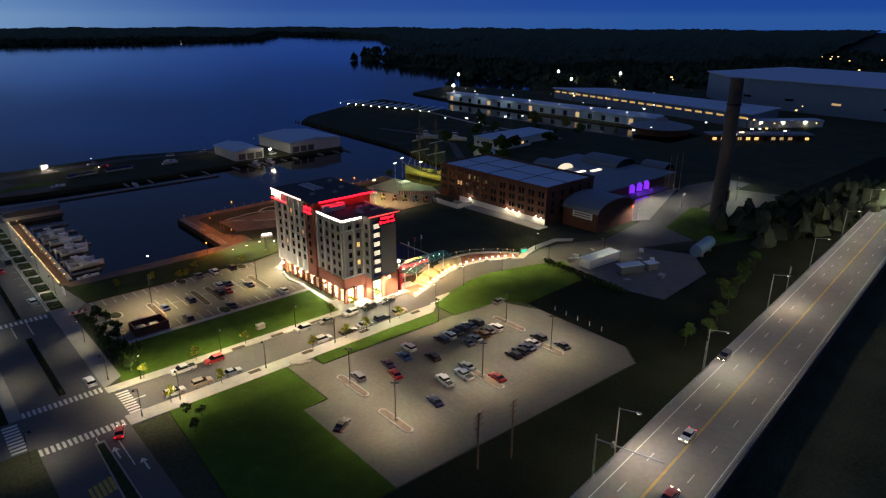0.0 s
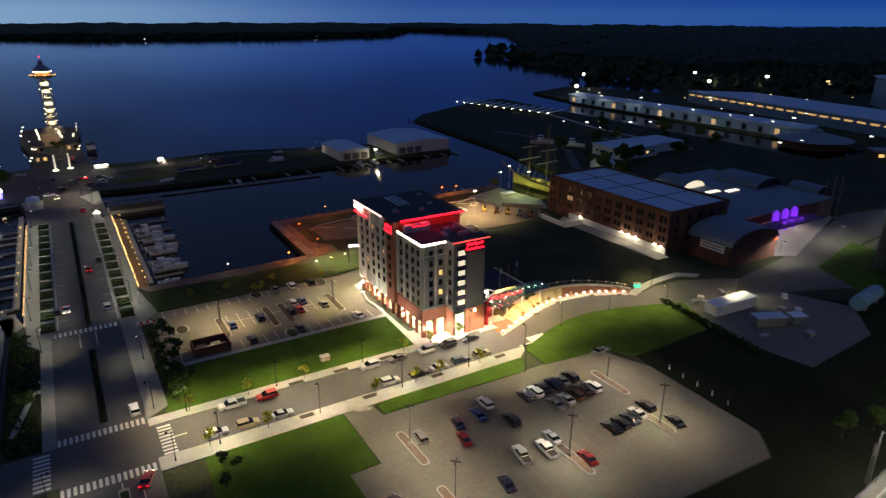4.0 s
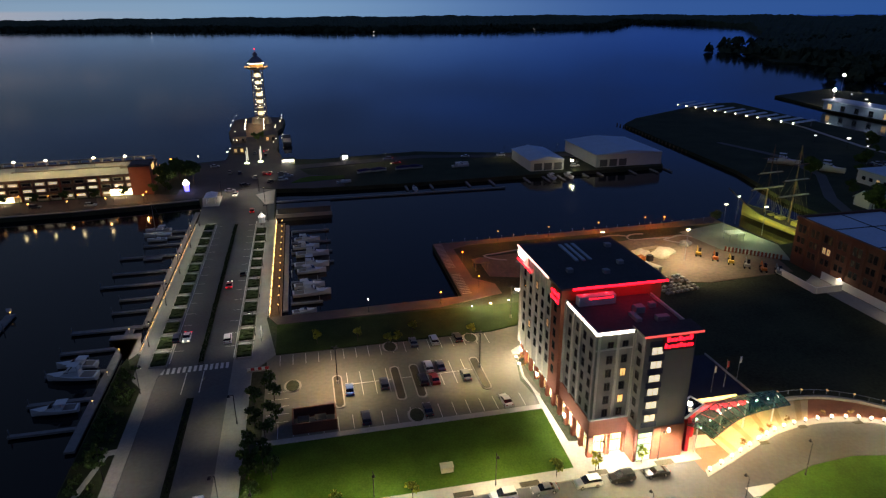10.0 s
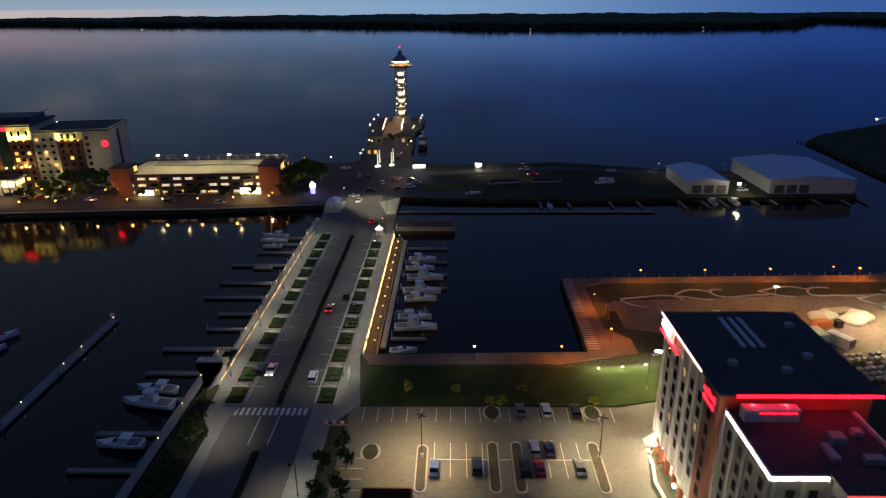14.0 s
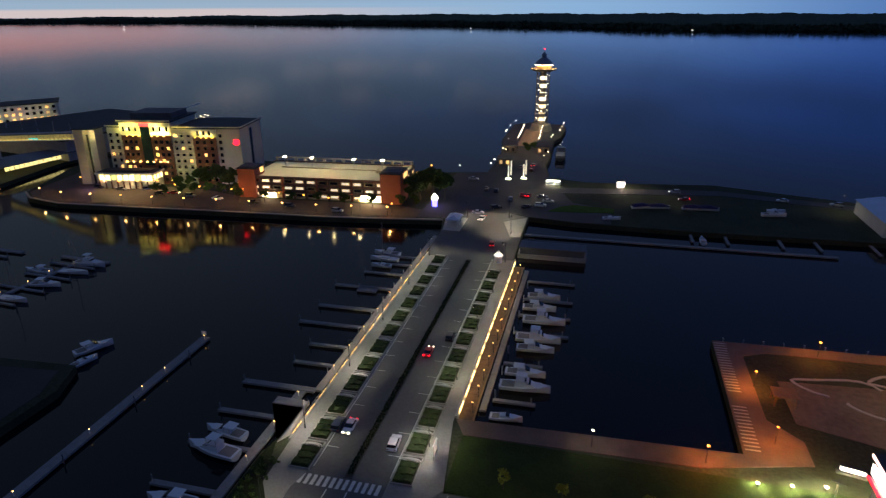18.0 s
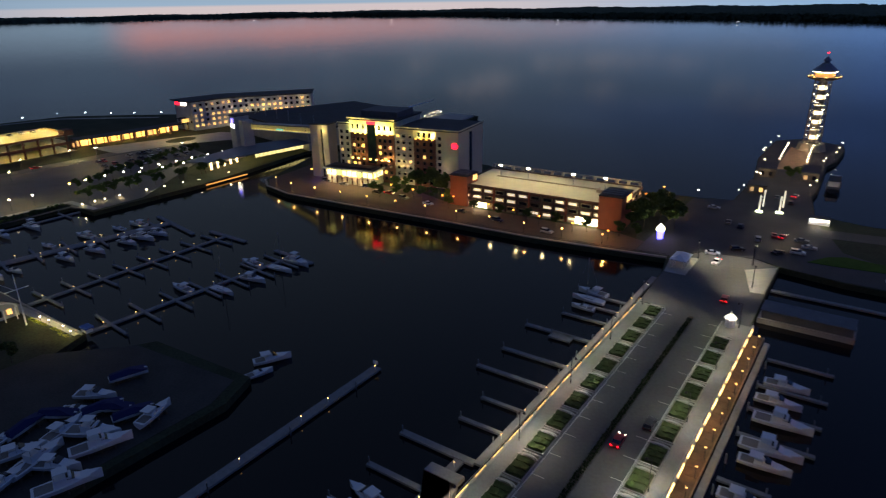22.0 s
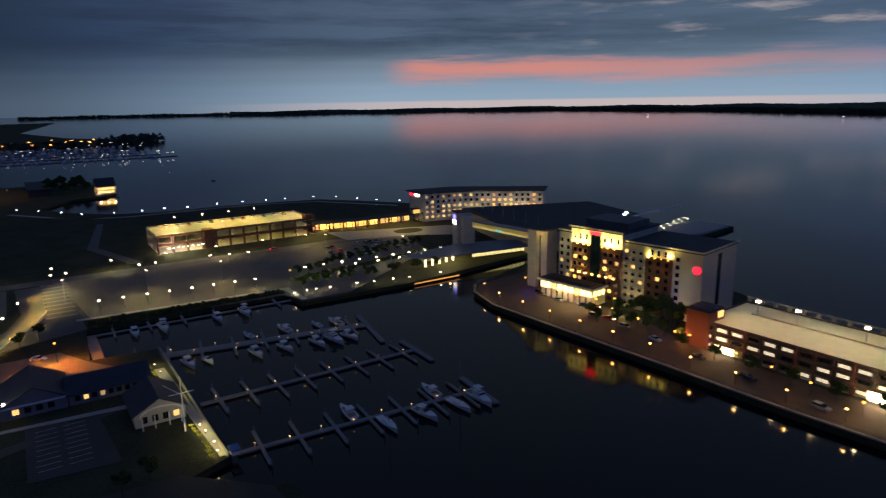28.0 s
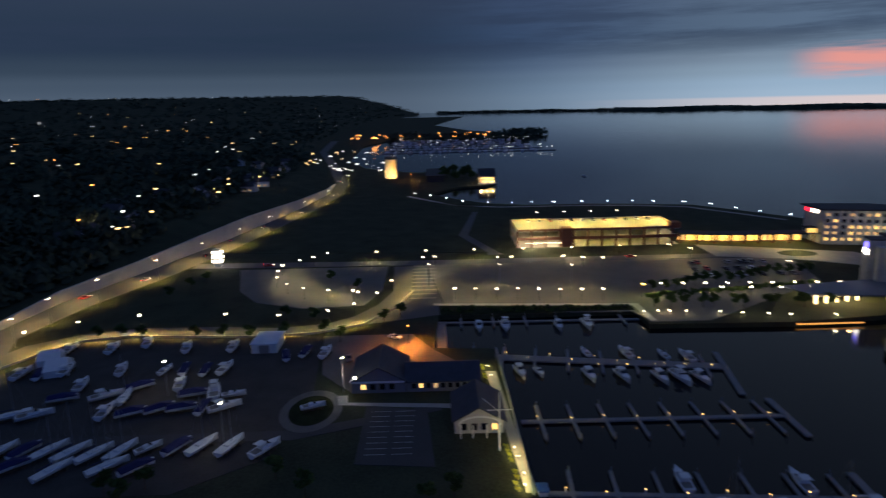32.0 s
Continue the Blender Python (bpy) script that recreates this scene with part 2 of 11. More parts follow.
WARM = glow_mat("warm_lamp_glow", (1.0, 0.52, 0.15), 6.0)
WHITEGLOW = glow_mat("white_lamp_glow", (1.0, 0.84, 0.56), 13.0)
COOLGLOW = glow_mat("cool_white_lamp_glow", (0.88, 0.95, 1.0), 9.0)
ORANGEGLOW = glow_mat("sodium_lamp_glow", (1.0, 0.36, 0.06), 4.0)
WINDOWLIT = glow_mat("lit_window", (1.0, 0.60, 0.20), 1.2)
WINDOWDIM = glow_mat("dimly_lit_window", (1.0, 0.62, 0.28), 0.45)
YELLOWLIT = glow_mat("yellow_lit_window", (1.0, 0.70, 0.16), 1.4)
REDGLOW = glow_mat("red_neon", (1.0, 0.006, 0.018), 6.0)
WHITENEON = glow_mat("white_light_strip", (1.0, 0.88, 0.74), 9.0)
BLUEGLOW = glow_mat("blue_light", (0.12, 0.10, 1.0), 6.0)
PURPLEGLOW = glow_mat("purple_light", (0.20, 0.03, 0.80), 1.0)


def water_mat():
    m = bpy.data.materials.new("lake_water")
    m.use_nodes = True
    n, l = m.node_tree.nodes, m.node_tree.links
    b = n["Principled BSDF"]
    b.inputs["Base Color"].default_value = (0.003, 0.0045, 0.007, 1)
    b.inputs["Roughness"].default_value, b.inputs["IOR"].default_value = 0.085, 1.29
    geo = n.new("ShaderNodeNewGeometry")
    bp = n.new("ShaderNodeBump")
    bp.inputs["Strength"].default_value, bp.inputs["Distance"].default_value = 0.045, 0.25
    t = n.new("ShaderNodeTexNoise")
    t.inputs["Scale"].default_value, t.inputs["Detail"].default_value = 0.55, 3.0
    l.new(geo.outputs["Position"], t.inputs["Vector"])
    l.new(t.outputs["Fac"], bp.inputs["Height"])
    l.new(bp.outputs[0], b.inputs["Normal"])
    return m


WATER = water_mat()

# ---- building blocks ----
import mathutils.geometry


def add_box(bm, x0, y0, z0, x1, y1, z1):
    v = [bm.verts.new(p) for p in ((x0, y0, z0), (x1, y0, z0), (x1, y1, z0), (x0, y1, z0), (x0, y0, z1), (x1, y0, z1), (x1, y1, z1), (x0, y1, z1))]
    for f in ((3, 2, 1, 0), (4, 5, 6, 7), (0, 1, 5, 4), (1, 2, 6, 5), (2, 3, 7, 6), (3, 0, 4, 7)):
        bm.faces.new([v[k] for k in f])
    return v


def add_prism(bm, pts, z0, z1):
    """An upright prism on a plan, given counter-clockwise or not."""
    area = sum(a[0] * b[1] - b[0] * a[1] for a, b in zip(pts, pts[1:] + pts[:1]))
    pts = pts if area > 0 else pts[::-1]
    lo = [bm.verts.new((x, y, z0)) for x, y in pts]
    hi = [bm.verts.new((x, y, z1)) for x, y in pts]
    for k in range(len(pts)):
        j = (k + 1) % len(pts)
        bm.faces.new((lo[k], lo[j], hi[j], hi[k]))
    if len(pts) <= 4:
        bm.faces.new(hi)
        return
    for tri in mathutils.geometry.tessellate_polygon([[Vector((x, y, 0)) for x, y in pts]]):
        a, b, c = (hi[k] for k in tri)
        if (b.co - a.co).cross(c.co - a.co).z < 0:
            b, c = c, b
        bm.faces.new((a, b, c))


def add_cyl(bm, x, y, z0, z1, r0, r1=None, n=10, cap=True):
    r1 = r0 if r1 is None else r1
    lo = [bm.verts.new((x + r0 * math.cos(a), y + r0 * math.sin(a), z0)) for a in (2 * math.pi * k / n for k in range(n))]
    hi = [bm.verts.new((x + r1 * math.cos(a), y + r1 * math.sin(a), z1)) for a in (2 * math.pi * k / n for k in range(n))]
    for k in range(n):
        j = (k + 1) % n
        bm.faces.new((lo[k], lo[j], hi[j], hi[k]))
    if cap:
        bm.faces.new(hi)
        bm.faces.new(lo[::-1])


def add_bar(bm, a, b, w, h=None):
    """A straight bar of square section between two points."""
    a, b = Vector(a), Vector(b)
    d = (b - a).normalized()
    side = d.cross(Vector((0, 0, 1)))
    side = side.normalized() if side.length > 0.01 else Vector((1, 0, 0))
    above = side.cross(d)
    h = w if h is None else h
    ring = []
    for p in (a, b):
        ring.append([bm.verts.new(p + side * sx * w / 2 + above * sz * h / 2) for sx, sz in ((-1, -1), (1, -1), (1, 1), (-1, 1))])
    for k in range(4):
        j = (k + 1) % 4
        bm.faces.new((ring[0][k], ring[0][j], ring[1][j], ring[1][k]))
    bm.faces.new(ring[0][::-1])
    bm.faces.new(ring[1])


def part(name, bm, mat, parent=None, label="", smooth=False, kind=""):
    me = bpy.data.meshes.new(name)
    bm.normal_update()
    bm.to_mesh(me)
    bm.free()
    me.materials.append(mat)
    if smooth:
        me.polygons.foreach_set("use_smooth", [True] * len(me.polygons))
    ob = new(name, me)
    if parent is not None:
        ob.parent = parent
    tagged(ob, label=label, kind=kind)
    return ob


def thing(name, label, category, group="", at=None, kind=""):
    ob = new(name)
    ob.empty_display_size = 0.3
    if at is not None:
        ob.matrix_basis = at
    return tagged(ob, label, category, group, kind)


def boxes(name, rows, mat, parent=None, label="", kind=""):
    bm = bmesh.new()
    for r in rows:
        add_box(bm, *r)
    return part(name, bm, mat, parent, label, kind=kind)


def slab(name, pts, z0, z1, mat, label, category, kind="structure"):
    bm = bmesh.new()
    add_prism(bm, pts, z0, z1)
    ob = part(name, bm, mat)
    return tagged(ob, label, category, kind=kind)


def lamp(name, at, power, color, kind="POINT", aim=None, size=0.3, cone=120, blend=0.6):
    data = bpy.data.lights.new(name, kind)
    data.energy, data.color = power, color
    if kind == "SPOT":
        data.spot_size, data.spot_blend = radians(cone), blend
    data.shadow_soft_size = size
    ob = new(name, data)
    ob.matrix_world = look(at, aim or (at[0], at[1] + 0.001, at[2] - 1))
    return ob


AMBER, WARMW, NEUTRAL = (1.0, 0.50, 0.16), (1.0, 0.74, 0.42), (1.0, 0.88, 0.68)


# ---- water and land ----
bm = bmesh.new()
add_prism(bm, [(-5600, -2500), (5600, -2500), (5600, 5400), (-5600, 5400)], -6.0, -2.0)
tagged(part("water", bm, WATER), "calm dark blue lake water reflecting the dusk sky", "water", kind="structure")

SHORE = [(-3600, -1400), (-3600, 100), (-2400, -60), (-1900, 40), (-1700, 140), (-1560, 160), (-1500, 60), (-1560, -140), (-1300, -200), (-1000, -190), (-860, -150), (-800, -90), (-790, -30), (-740, 4), (-690, 2), (-662, -10), (-655, -40), (-610, -66), (-575, -44), (-548, -20), (-535, 10), (-533, 60), (-527, 95), (-516, 137), (-484, 162), (-452, 184), (-430, 200),
         (-400, 252), (-300, 262), (-262, 262), (-257, 296), (-235, 298), (-230, 262), (-236, 212), (-244, 186), (-253, 160), (-258, 146), (-252, 100), (-248, 70), (-250, 16), (-266, 16), (-266, -62), (-232, -64),
         (-230, -44), (-146, -42), (-140, -56), (-126, -34), (-92, -32), (-88, -42), (-90, -90), (-60, -104), (-34, -104), (-34, -50), (-30.6, -44), (-30.6, 56), (-31.5, 80), (-34, 92.6),
         (-60, 88.4), (-83, 85.7), (-122, 83.7), (-160, 80.7), (-200, 78.2), (-219, 82.7), (-228, 90), (-245, 138), (-238, 170), (-150, 172), (-140, 166), (-62, 166), (-44, 169), (-30, 173), (-29.6, 211), (-36, 258), (-36, 312),
         (-24, 324), (-2, 316), (0.4, 300), (-0.8, 270), (-3.8, 257), (-2.2, 208), (-3, 194), (1, 168), (20, 163), (76, 170), (139, 150), (205, 146), (212, 140), (196, 104), (60, 100), (16, 101), (-1.6, 104), (-1.4, 80), (-1.0, 56), (-0.5, -32),
         (54, -30.5), (54.4, 14.5), (146, 17), (168, 20), (172, -14), (212, -10), (214, 34), (226, 85), (236, 225), (256, 246), (350, 300), (376, 300), (372, 200), (372, -30), (420, -30), (425, 240),
         (440, 330), (520, 360), (560, 260), (640, 330), (720, 400), (790, 540), (690, 650), (780, 830), (1040, 1120), (1480, 1780), (1640, 1960), (1670, 2280), (1560, 2700), (2600, 3600), (4600, 2000), (4900, -1400)]
slab("ground", SHORE, -5.0, -0.12, ROUGH, "dark rough grass and bare shore land", "ground")
PENINSULA = [(-4740, -20), (-4720, 420), (-4580, 800), (-4350, 1160), (-4080, 1850), (-3640, 2450), (-2950, 2900), (-2050, 2980), (-1160, 2700), (-700, 2600), (-240, 2420), (230, 2130), (720, 2100), (1100, 2140), (1540, 2800), (1660, 2380), (1600, 1960), (1500, 1800), (1060, 1140), (800, 850), (720, 670), (830, 560), (760, 420), (1000, 300), (1500, 120)]
HUB = Vector((0, -120))


def shore_radius(angle):
    """Distance from the hub to the far shore line at a bearing."""
    d = Vector((math.cos(angle), math.sin(angle)))
    best = 4300.0
    for (ax, ay), (bx, by) in zip(PENINSULA, PENINSULA[1:]):
        ex, ey, px, py = bx - ax, by - ay, ax - HUB.x, ay - HUB.y
        det = ex * d.y - ey * d.x
        if abs(det) < 1e-6:
            continue
        r, u = (ex * py - ey * px) / det, (d.x * py - d.y * px) / det
        if 0 <= u <= 1 and 400 < r < best:
            best = r
    return best


slab("backdrop_peninsula_ground", PENINSULA[:15] + [(2600, 3600), (1700, 4250), (0, 4560), (-1700, 4270), (-3300, 3300), (-4450, 1300), (-4860, 300), (-4880, -20)], -4.0, -1.2, ROUGH, "low dark wooded peninsula across the bay", "land")

# state street, its verges and the front road
slab("road", [(-24.3, -260), (-7.8, -260), (-7.8, 56), (-24.3, 56)], -0.4, 0.0, ROADWAY, "wide grey asphalt street down to the landing", "road")
slab("road_front", [(-7.8, -122), (80, -122), (80, -110.3), (-7.8, -110.3)], -0.4, 0.001, ROADWAY, "grey asphalt front road with parking bays", "road")
slab("road_west_arm", [(-80, -122), (-24.3, -122), (-24.3, -109), (-80, -109)], -0.4, 0.001, ROADWAY, "grey asphalt side road", "road")
slab("road_curve", [(80, -122), (90.5, -118.3), (98.8, -116.0), (108, -115.4), (116, -117), (125, -119.8), (139, -125), (165, -133), (200, -147), (205, -138), (180, -128), (162, -118), (150, -112.5), (140, -111.6), (128.5, -113.6), (123.2, -109.9), (115.0, -106.4), (109.4, -105.6), (104, -105.8), (99, -106.7), (94.3, -108.4), (89, -110.6), (83.9, -112.7), (80, -112)], -0.4, 0.002, ROADWAY, "curving grey asphalt drive past the hotel entrance", "road")
slab("car_park_south", [(28.5, -126), (28.5, -145), (22, -145), (22, -178), (94, -181.5), (99.5, -175), (100.3, -146), (97, -138), (95, -132), (35.6, -131), (35, -126)], -0.4, 0.003, LOT, "large open asphalt car park", "car park")
slab("car_park_hotel", [(0, -87), (57.5, -87), (56, -77), (58, -68), (63, -61), (70, -58.8), (84, -58.8), (84, -50), (70, -50), (62, -52), (56, -53.4), (0, -53.4)], -0.4, 0.003, LOT, "hotel car park of lit tan asphalt", "car park")
slab("pavement_front_north", [(-7.8, -110.3), (80, -110.3), (80, -107.3), (-7.8, -107.3)], -0.4, 0.15, PAVING, "pale concrete pavement", "pavement")
slab("pavement_front_south", [(-7.8, -126.4), (75.5, -126.4), (79, -123.6), (80, -122), (-7.8, -122)], -0.4, 0.15, PAVING, "pale concrete pavement", "pavement")
slab("pavement_hotel", [(56, -107.3), (85, -107.3), (85, -104), (58, -100), (58, -64), (63, -60.5), (70, -57), (82, -57), (82, -66), (58, -66)], -0.4, 0.152, PAVING, "pale concrete forecourt round the hotel", "pavement")
slab("pavement_lot_walk", [(-1, -88.6), (57.5, -88.6), (57.5, -87), (-1, -87)], -0.4, 0.15, PAVING, "pale concrete path along the car park", "pavement")
slab("lawn_big", [(-4, -107.3), (56, -107.3), (57.2, -88.6), (-1, -88.6)], -0.4, 0.12, GRASS, "mown green lawn lit by street lamps", "lawn")
slab("lawn_strip", [(36, -126.4), (36, -130.8), (73, -132), (76, -126.4)], -0.4, 0.12, GRASS, "narrow mown green lawn", "lawn")
slab("lawn_dark", [(0, -126.4), (28.4, -126.4), (28, -144.8), (22, -145), (22, -178), (-3, -178)], -0.4, 0.10, GRASS, "mown lawn fading into shade", "lawn")
slab("lawn_east", [(79, -123.4), (90.5, -118.6), (98.8, -116.3), (108, -115.7), (116, -117.3), (125, -120.1), (137, -124.6), (134, -133), (128, -140), (101, -140), (97, -134), (79, -132)], -0.4, 0.12, GRASS, "mown green lawn inside the road's curve", "lawn")
# Near-black ground colour stands in for the lamps not reaching this field
UNLITROUGH = material("rough_ground_unlit_dark", (0.020, 0.025, 0.014), 0.95, vary=0.45, scale=0.08, fine=1.6, bump=0.6, spec=0.05)
slab("scrub_field", [(139, -128.4), (134, -133), (128, -140), (101, -140.2), (100.6, -146), (99.9, -175.4), (94.3, -181.9), (22, -178.4), (-7.4, -178.4), (-7.4, -215), (60, -206), (430, -166), (430, -140), (300, -140), (268, -152.5), (238, -163), (214, -158), (182, -150), (164, -134.5)], -0.5, -0.03, UNLITROUGH, "rough field below the highway, its lack of lamplight put into the colour", "ground")
# The shore lawn gets a darker copy of the grass, shade painted in
slab("lawn_shore", [(2, -53), (56, -53), (62, -51.6), (70, -49.6), (84, -49.6), (84, -38.5), (2, -37)], -0.4, 0.11, material("grass_with_shade_in_colour", (0.030, 0.050, 0.014), 0.95, vary=0.35, scale=0.2, fine=3.0, bump=0.6, spec=0.1), "lawn along the promenade with shade put into its colour", "lawn")
slab("lawn_field", [(98, -100), (101.8, -97.6), (108.2, -96.6), (115.4, -97.4), (121.8, -100), (127.4, -104.4), (131, -108.4), (142, -107.2), (150, -105), (150, -44), (140, -42), (108, -46), (98, -60)], -0.4, 0.10, ROUGH, "dark open lawn beside the hotel", "lawn")
slab("pavement_promenade", [(2, -36.8), (46, -36.2), (66, -31), (66, -24), (60.5, -18), (60.5, 8), (66, 10.5), (168, 12), (168, 20), (146, 16.9), (54.5, 14.4), (54.1, -30.4), (-0.4, -31.9)], -0.4, 0.02, material("red_brown_pavers", (0.15, 0.10, 0.075), 0.85, vary=0.25, scale=0.3, fine=3.0, bump=0.2), "paved waterside promenade", "pavement")
slab("soil_yard", [(66, -2), (150, 4), (166, -14), (160, -36), (130, -38), (100, -30), (84, -24), (66, -18)], -0.4, 0.01, SOIL, "bare building yard of pale soil", "yard")
slab("pavement_street_west", [(-26.8, -109), (-24.3, -109), (-24.3, -58), (-22.7, -52), (-22.7, 55.4), (-30.1, 55.4), (-30.1, -46), (-29.5, -58), (-26.8, -62)], -0.4, 0.15, STREETSLAB, "pale concrete street pavement", "pavement")
slab("pavement_street_east", [(-7.8, -107.3), (-3.2, -104), (-3.2, -60), (2, -53), (-0.8, -33), (-0.8, 56), (-7.8, 56)], -0.4, 0.15, STREETSLAB, "pale concrete street pavement", "pavement")
slab("road_landing", [(-30.4, 56), (-1.2, 56), (-1.6, 80), (-1.8, 103), (-9, 107), (-24.5, 105), (-33, 95), (-31.3, 80)], -0.4, 0.001, ROADWAY, "lamp-lit asphalt where the street meets the landing", "road")
slab("landing_paving", [(-33.8, 95.2), (-24.5, 105.2), (-9, 107.2), (-1.8, 104.2), (16, 101.6), (30, 101.6), (30, 120), (14, 128), (6, 150), (1, 160), (0.6, 168), (-3.4, 194), (-2.6, 208), (-4.2, 257), (-1.2, 270), (0, 300), (-2.4, 315), (-24, 323), (-35.6, 311), (-35.6, 258), (-29.2, 211), (-29.6, 173), (-45, 167), (-45, 94)], -0.4, -0.02, ASPHALT, "worn asphalt of the pier head", "pavement")
slab("pavement_shelter", [(-31, 81), (-24.6, 81), (-24.6, 97.6), (-33, 95.4)], -0.3, 0.12, PAVING, "pale paved corner under the landing shelter", "pavement")
slab("pavement_landing_east", [(-5.4, 78.6), (-1.9, 79.4), (-1.9, 102.6), (-10.2, 95.4)], -0.3, 0.12, PAVING, "pale paved corner beside the landing", "pavement")
slab("lawn_corner", [(5, 113), (12, 113.4), (31, 116), (31, 122), (15, 124), (10, 121)], -0.4, 0.1, GRASS, "small curved lawn by the pier head", "lawn")
slab("quay_street", [(-232, 128), (-226.6, 91), (-218.6, 84.2), (-200, 79.6), (-160, 82), (-122, 85), (-83, 87), (-60, 89.8), (-45.2, 92), (-45.2, 104), (-56, 107.6), (-126, 104.6), (-150, 112), (-200, 114)], -0.4, 0.0, STREETPAVE, "brick paved waterside street", "road")
slab("car_park_west", [(-350, -68), (-268, -58), (-265, 14), (-252, 18), (-252, 40), (-300, 110), (-345, 120)], -0.4, 0.003, LOT, "open asphalt car park by the basin", "car park")


# ---- kit of repeated things ----
FRAMES = {}


def rect(x0, y0, x1, y1):
    return [(x0, y0), (x1, y0), (x1, y1), (x0, y1)]


def turned(x, y, z, rz=0.0):
    return pose(x, y, z, 0, 0, rz)


def window(parent, x, y, z, rz, w, h, pane, frame=None):
    """A framed window whose outer face looks along -y before the turn; x, y, z is the middle of its foot."""
    frame = frame or BLACKSTEEL
    key = (round(w, 2), round(h, 2), frame.name)
    if key not in FRAMES:
        bm = bmesh.new()
        t = 0.07
        for r in ((-w / 2, -0.07, 0, w / 2, 0.03, t), (-w / 2, -0.07, h - t, w / 2, 0.03, h), (-w / 2, -0.07, t, -w / 2 + t, 0.03, h - t), (w / 2 - t, -0.07, t, w / 2, 0.03, h - t), (-0.025, -0.06, t, 0.025, 0.03, h - t)):
            add_box(bm, *r)
        me = bpy.data.meshes.new("window")
        bm.to_mesh(me)
        bm.free()
        me.materials.append(frame)
        FRAMES[key] = me
    pkey = (round(w, 2), round(h, 2), pane.name, "pane")
    if pkey not in FRAMES:
        bm = bmesh.new()
        add_box(bm, -w / 2 + 0.07, -0.025, 0.07, w / 2 - 0.07, 0.02, h - 0.07)
        me = bpy.data.meshes.new("pane")
        bm.to_mesh(me)
        bm.free()
        me.materials.append(pane)
        FRAMES[pkey] = me
    ob = new("window", FRAMES[key])
    ob.parent = parent
    ob.matrix_basis = turned(x, y, z, rz)
    p = new("pane", FRAMES[pkey])
    p.parent = ob
    return ob


def window_row(parent, a, b, z, count, w, h, lit=0.1, rz=0.0, panes=None, margin=0.5):
    """Evenly spaced windows along a wall from a to b."""
    for k in range(count):
        f = (k + margin) / (count - 1 + 2 * margin)
        r = random.random()
        pane = panes or (WINDOWLIT if r < lit * 0.5 else WINDOWDIM if r < lit else GLASS)
        window(parent, a[0] + (b[0] - a[0]) * f, a[1] + (b[1] - a[1]) * f, z, rz, w, h, pane)


CARS = {}
CAR_PAINT = {
    "white": (0.70, 0.70, 0.69), "silver": (0.42, 0.43, 0.44), "grey": (0.14, 0.145, 0.15), "black": (0.012, 0.012, 0.014),
    "red": (0.32, 0.015, 0.018), "blue": (0.02, 0.07, 0.24), "navy": (0.012, 0.02, 0.06), "brown": (0.16, 0.07, 0.025), "tan": (0.35, 0.29, 0.20)}
PROFILES = {
    # length, width, lower body outline (x from the tail, z), cabin outline
    "saloon": (4.8, 1.82, [(0.0, 0.45), (0.03, 0.85), (0.25, 1.0), (1.0, 1.02), (3.2, 0.98), (4.5, 0.82), (4.78, 0.62), (4.8, 0.4), (4.6, 0.24), (0.2, 0.24)], [(0.7, 1.0), (1.45, 1.42), (2.6, 1.44), (3.45, 0.97)]),
    "suv": (4.75, 1.92, [(0.0, 0.5), (0.02, 1.0), (0.1, 1.12), (1.0, 1.14), (3.4, 1.12), (4.5, 1.0), (4.72, 0.75), (4.75, 0.45), (4.6, 0.3), (0.15, 0.3)], [(0.12, 1.12), (0.4, 1.7), (2.5, 1.74), (3.5, 1.1)]),
    "pickup": (5.9, 2.0, [(0.0, 0.6), (0.02, 1.12), (1.8, 1.14), (1.85, 1.14), (4.4, 1.15), (5.7, 1.06), (5.88, 0.8), (5.9, 0.5), (5.7, 0.36), (0.1, 0.42)], [(1.95, 1.14), (2.1, 1.82), (3.7, 1.84), (4.5, 1.13)]),
}


def extruded(bm, outline, half, top_in=0.0):
    """A side outline drawn out to both sides; points above the waist come in by top_in."""
    zs = [z for _, z in outline]
    waist = min(zs) + 0.55 * (max(zs) - min(zs))
    rows = []
    for s in (-1, 1):
        rows.append([bm.verts.new((x, s * (half - (top_in if z > waist else 0.0)), z)) for x, z in outline])
    n = len(outline)
    for k in range(n):
        j = (k + 1) % n
        bm.faces.new((rows[0][k], rows[0][j], rows[1][j], rows[1][k]))
    bm.faces.new(rows[0][::-1])
    bm.faces.new(rows[1])
    bmesh.ops.recalc_face_normals(bm, faces=bm.faces)


def car_wheel(x, y, parent):
    for nm, m, r, w in (("tyre", RUBBER, 0.34, 0.11), ("rim", RIM, 0.21, 0.12)):
        bm = bmesh.new()
        add_cyl(bm, 0, 0, -w, w, r, n=14)
        if nm == "tyre":
            wheel = part("wheel", bm, m, parent)
            wheel.matrix_basis = Matrix.Translation((x, y, 0.34)) @ pose(0, 0, 0, 90)
        else:
            part("rim", bm, m, wheel, "alloy rim")


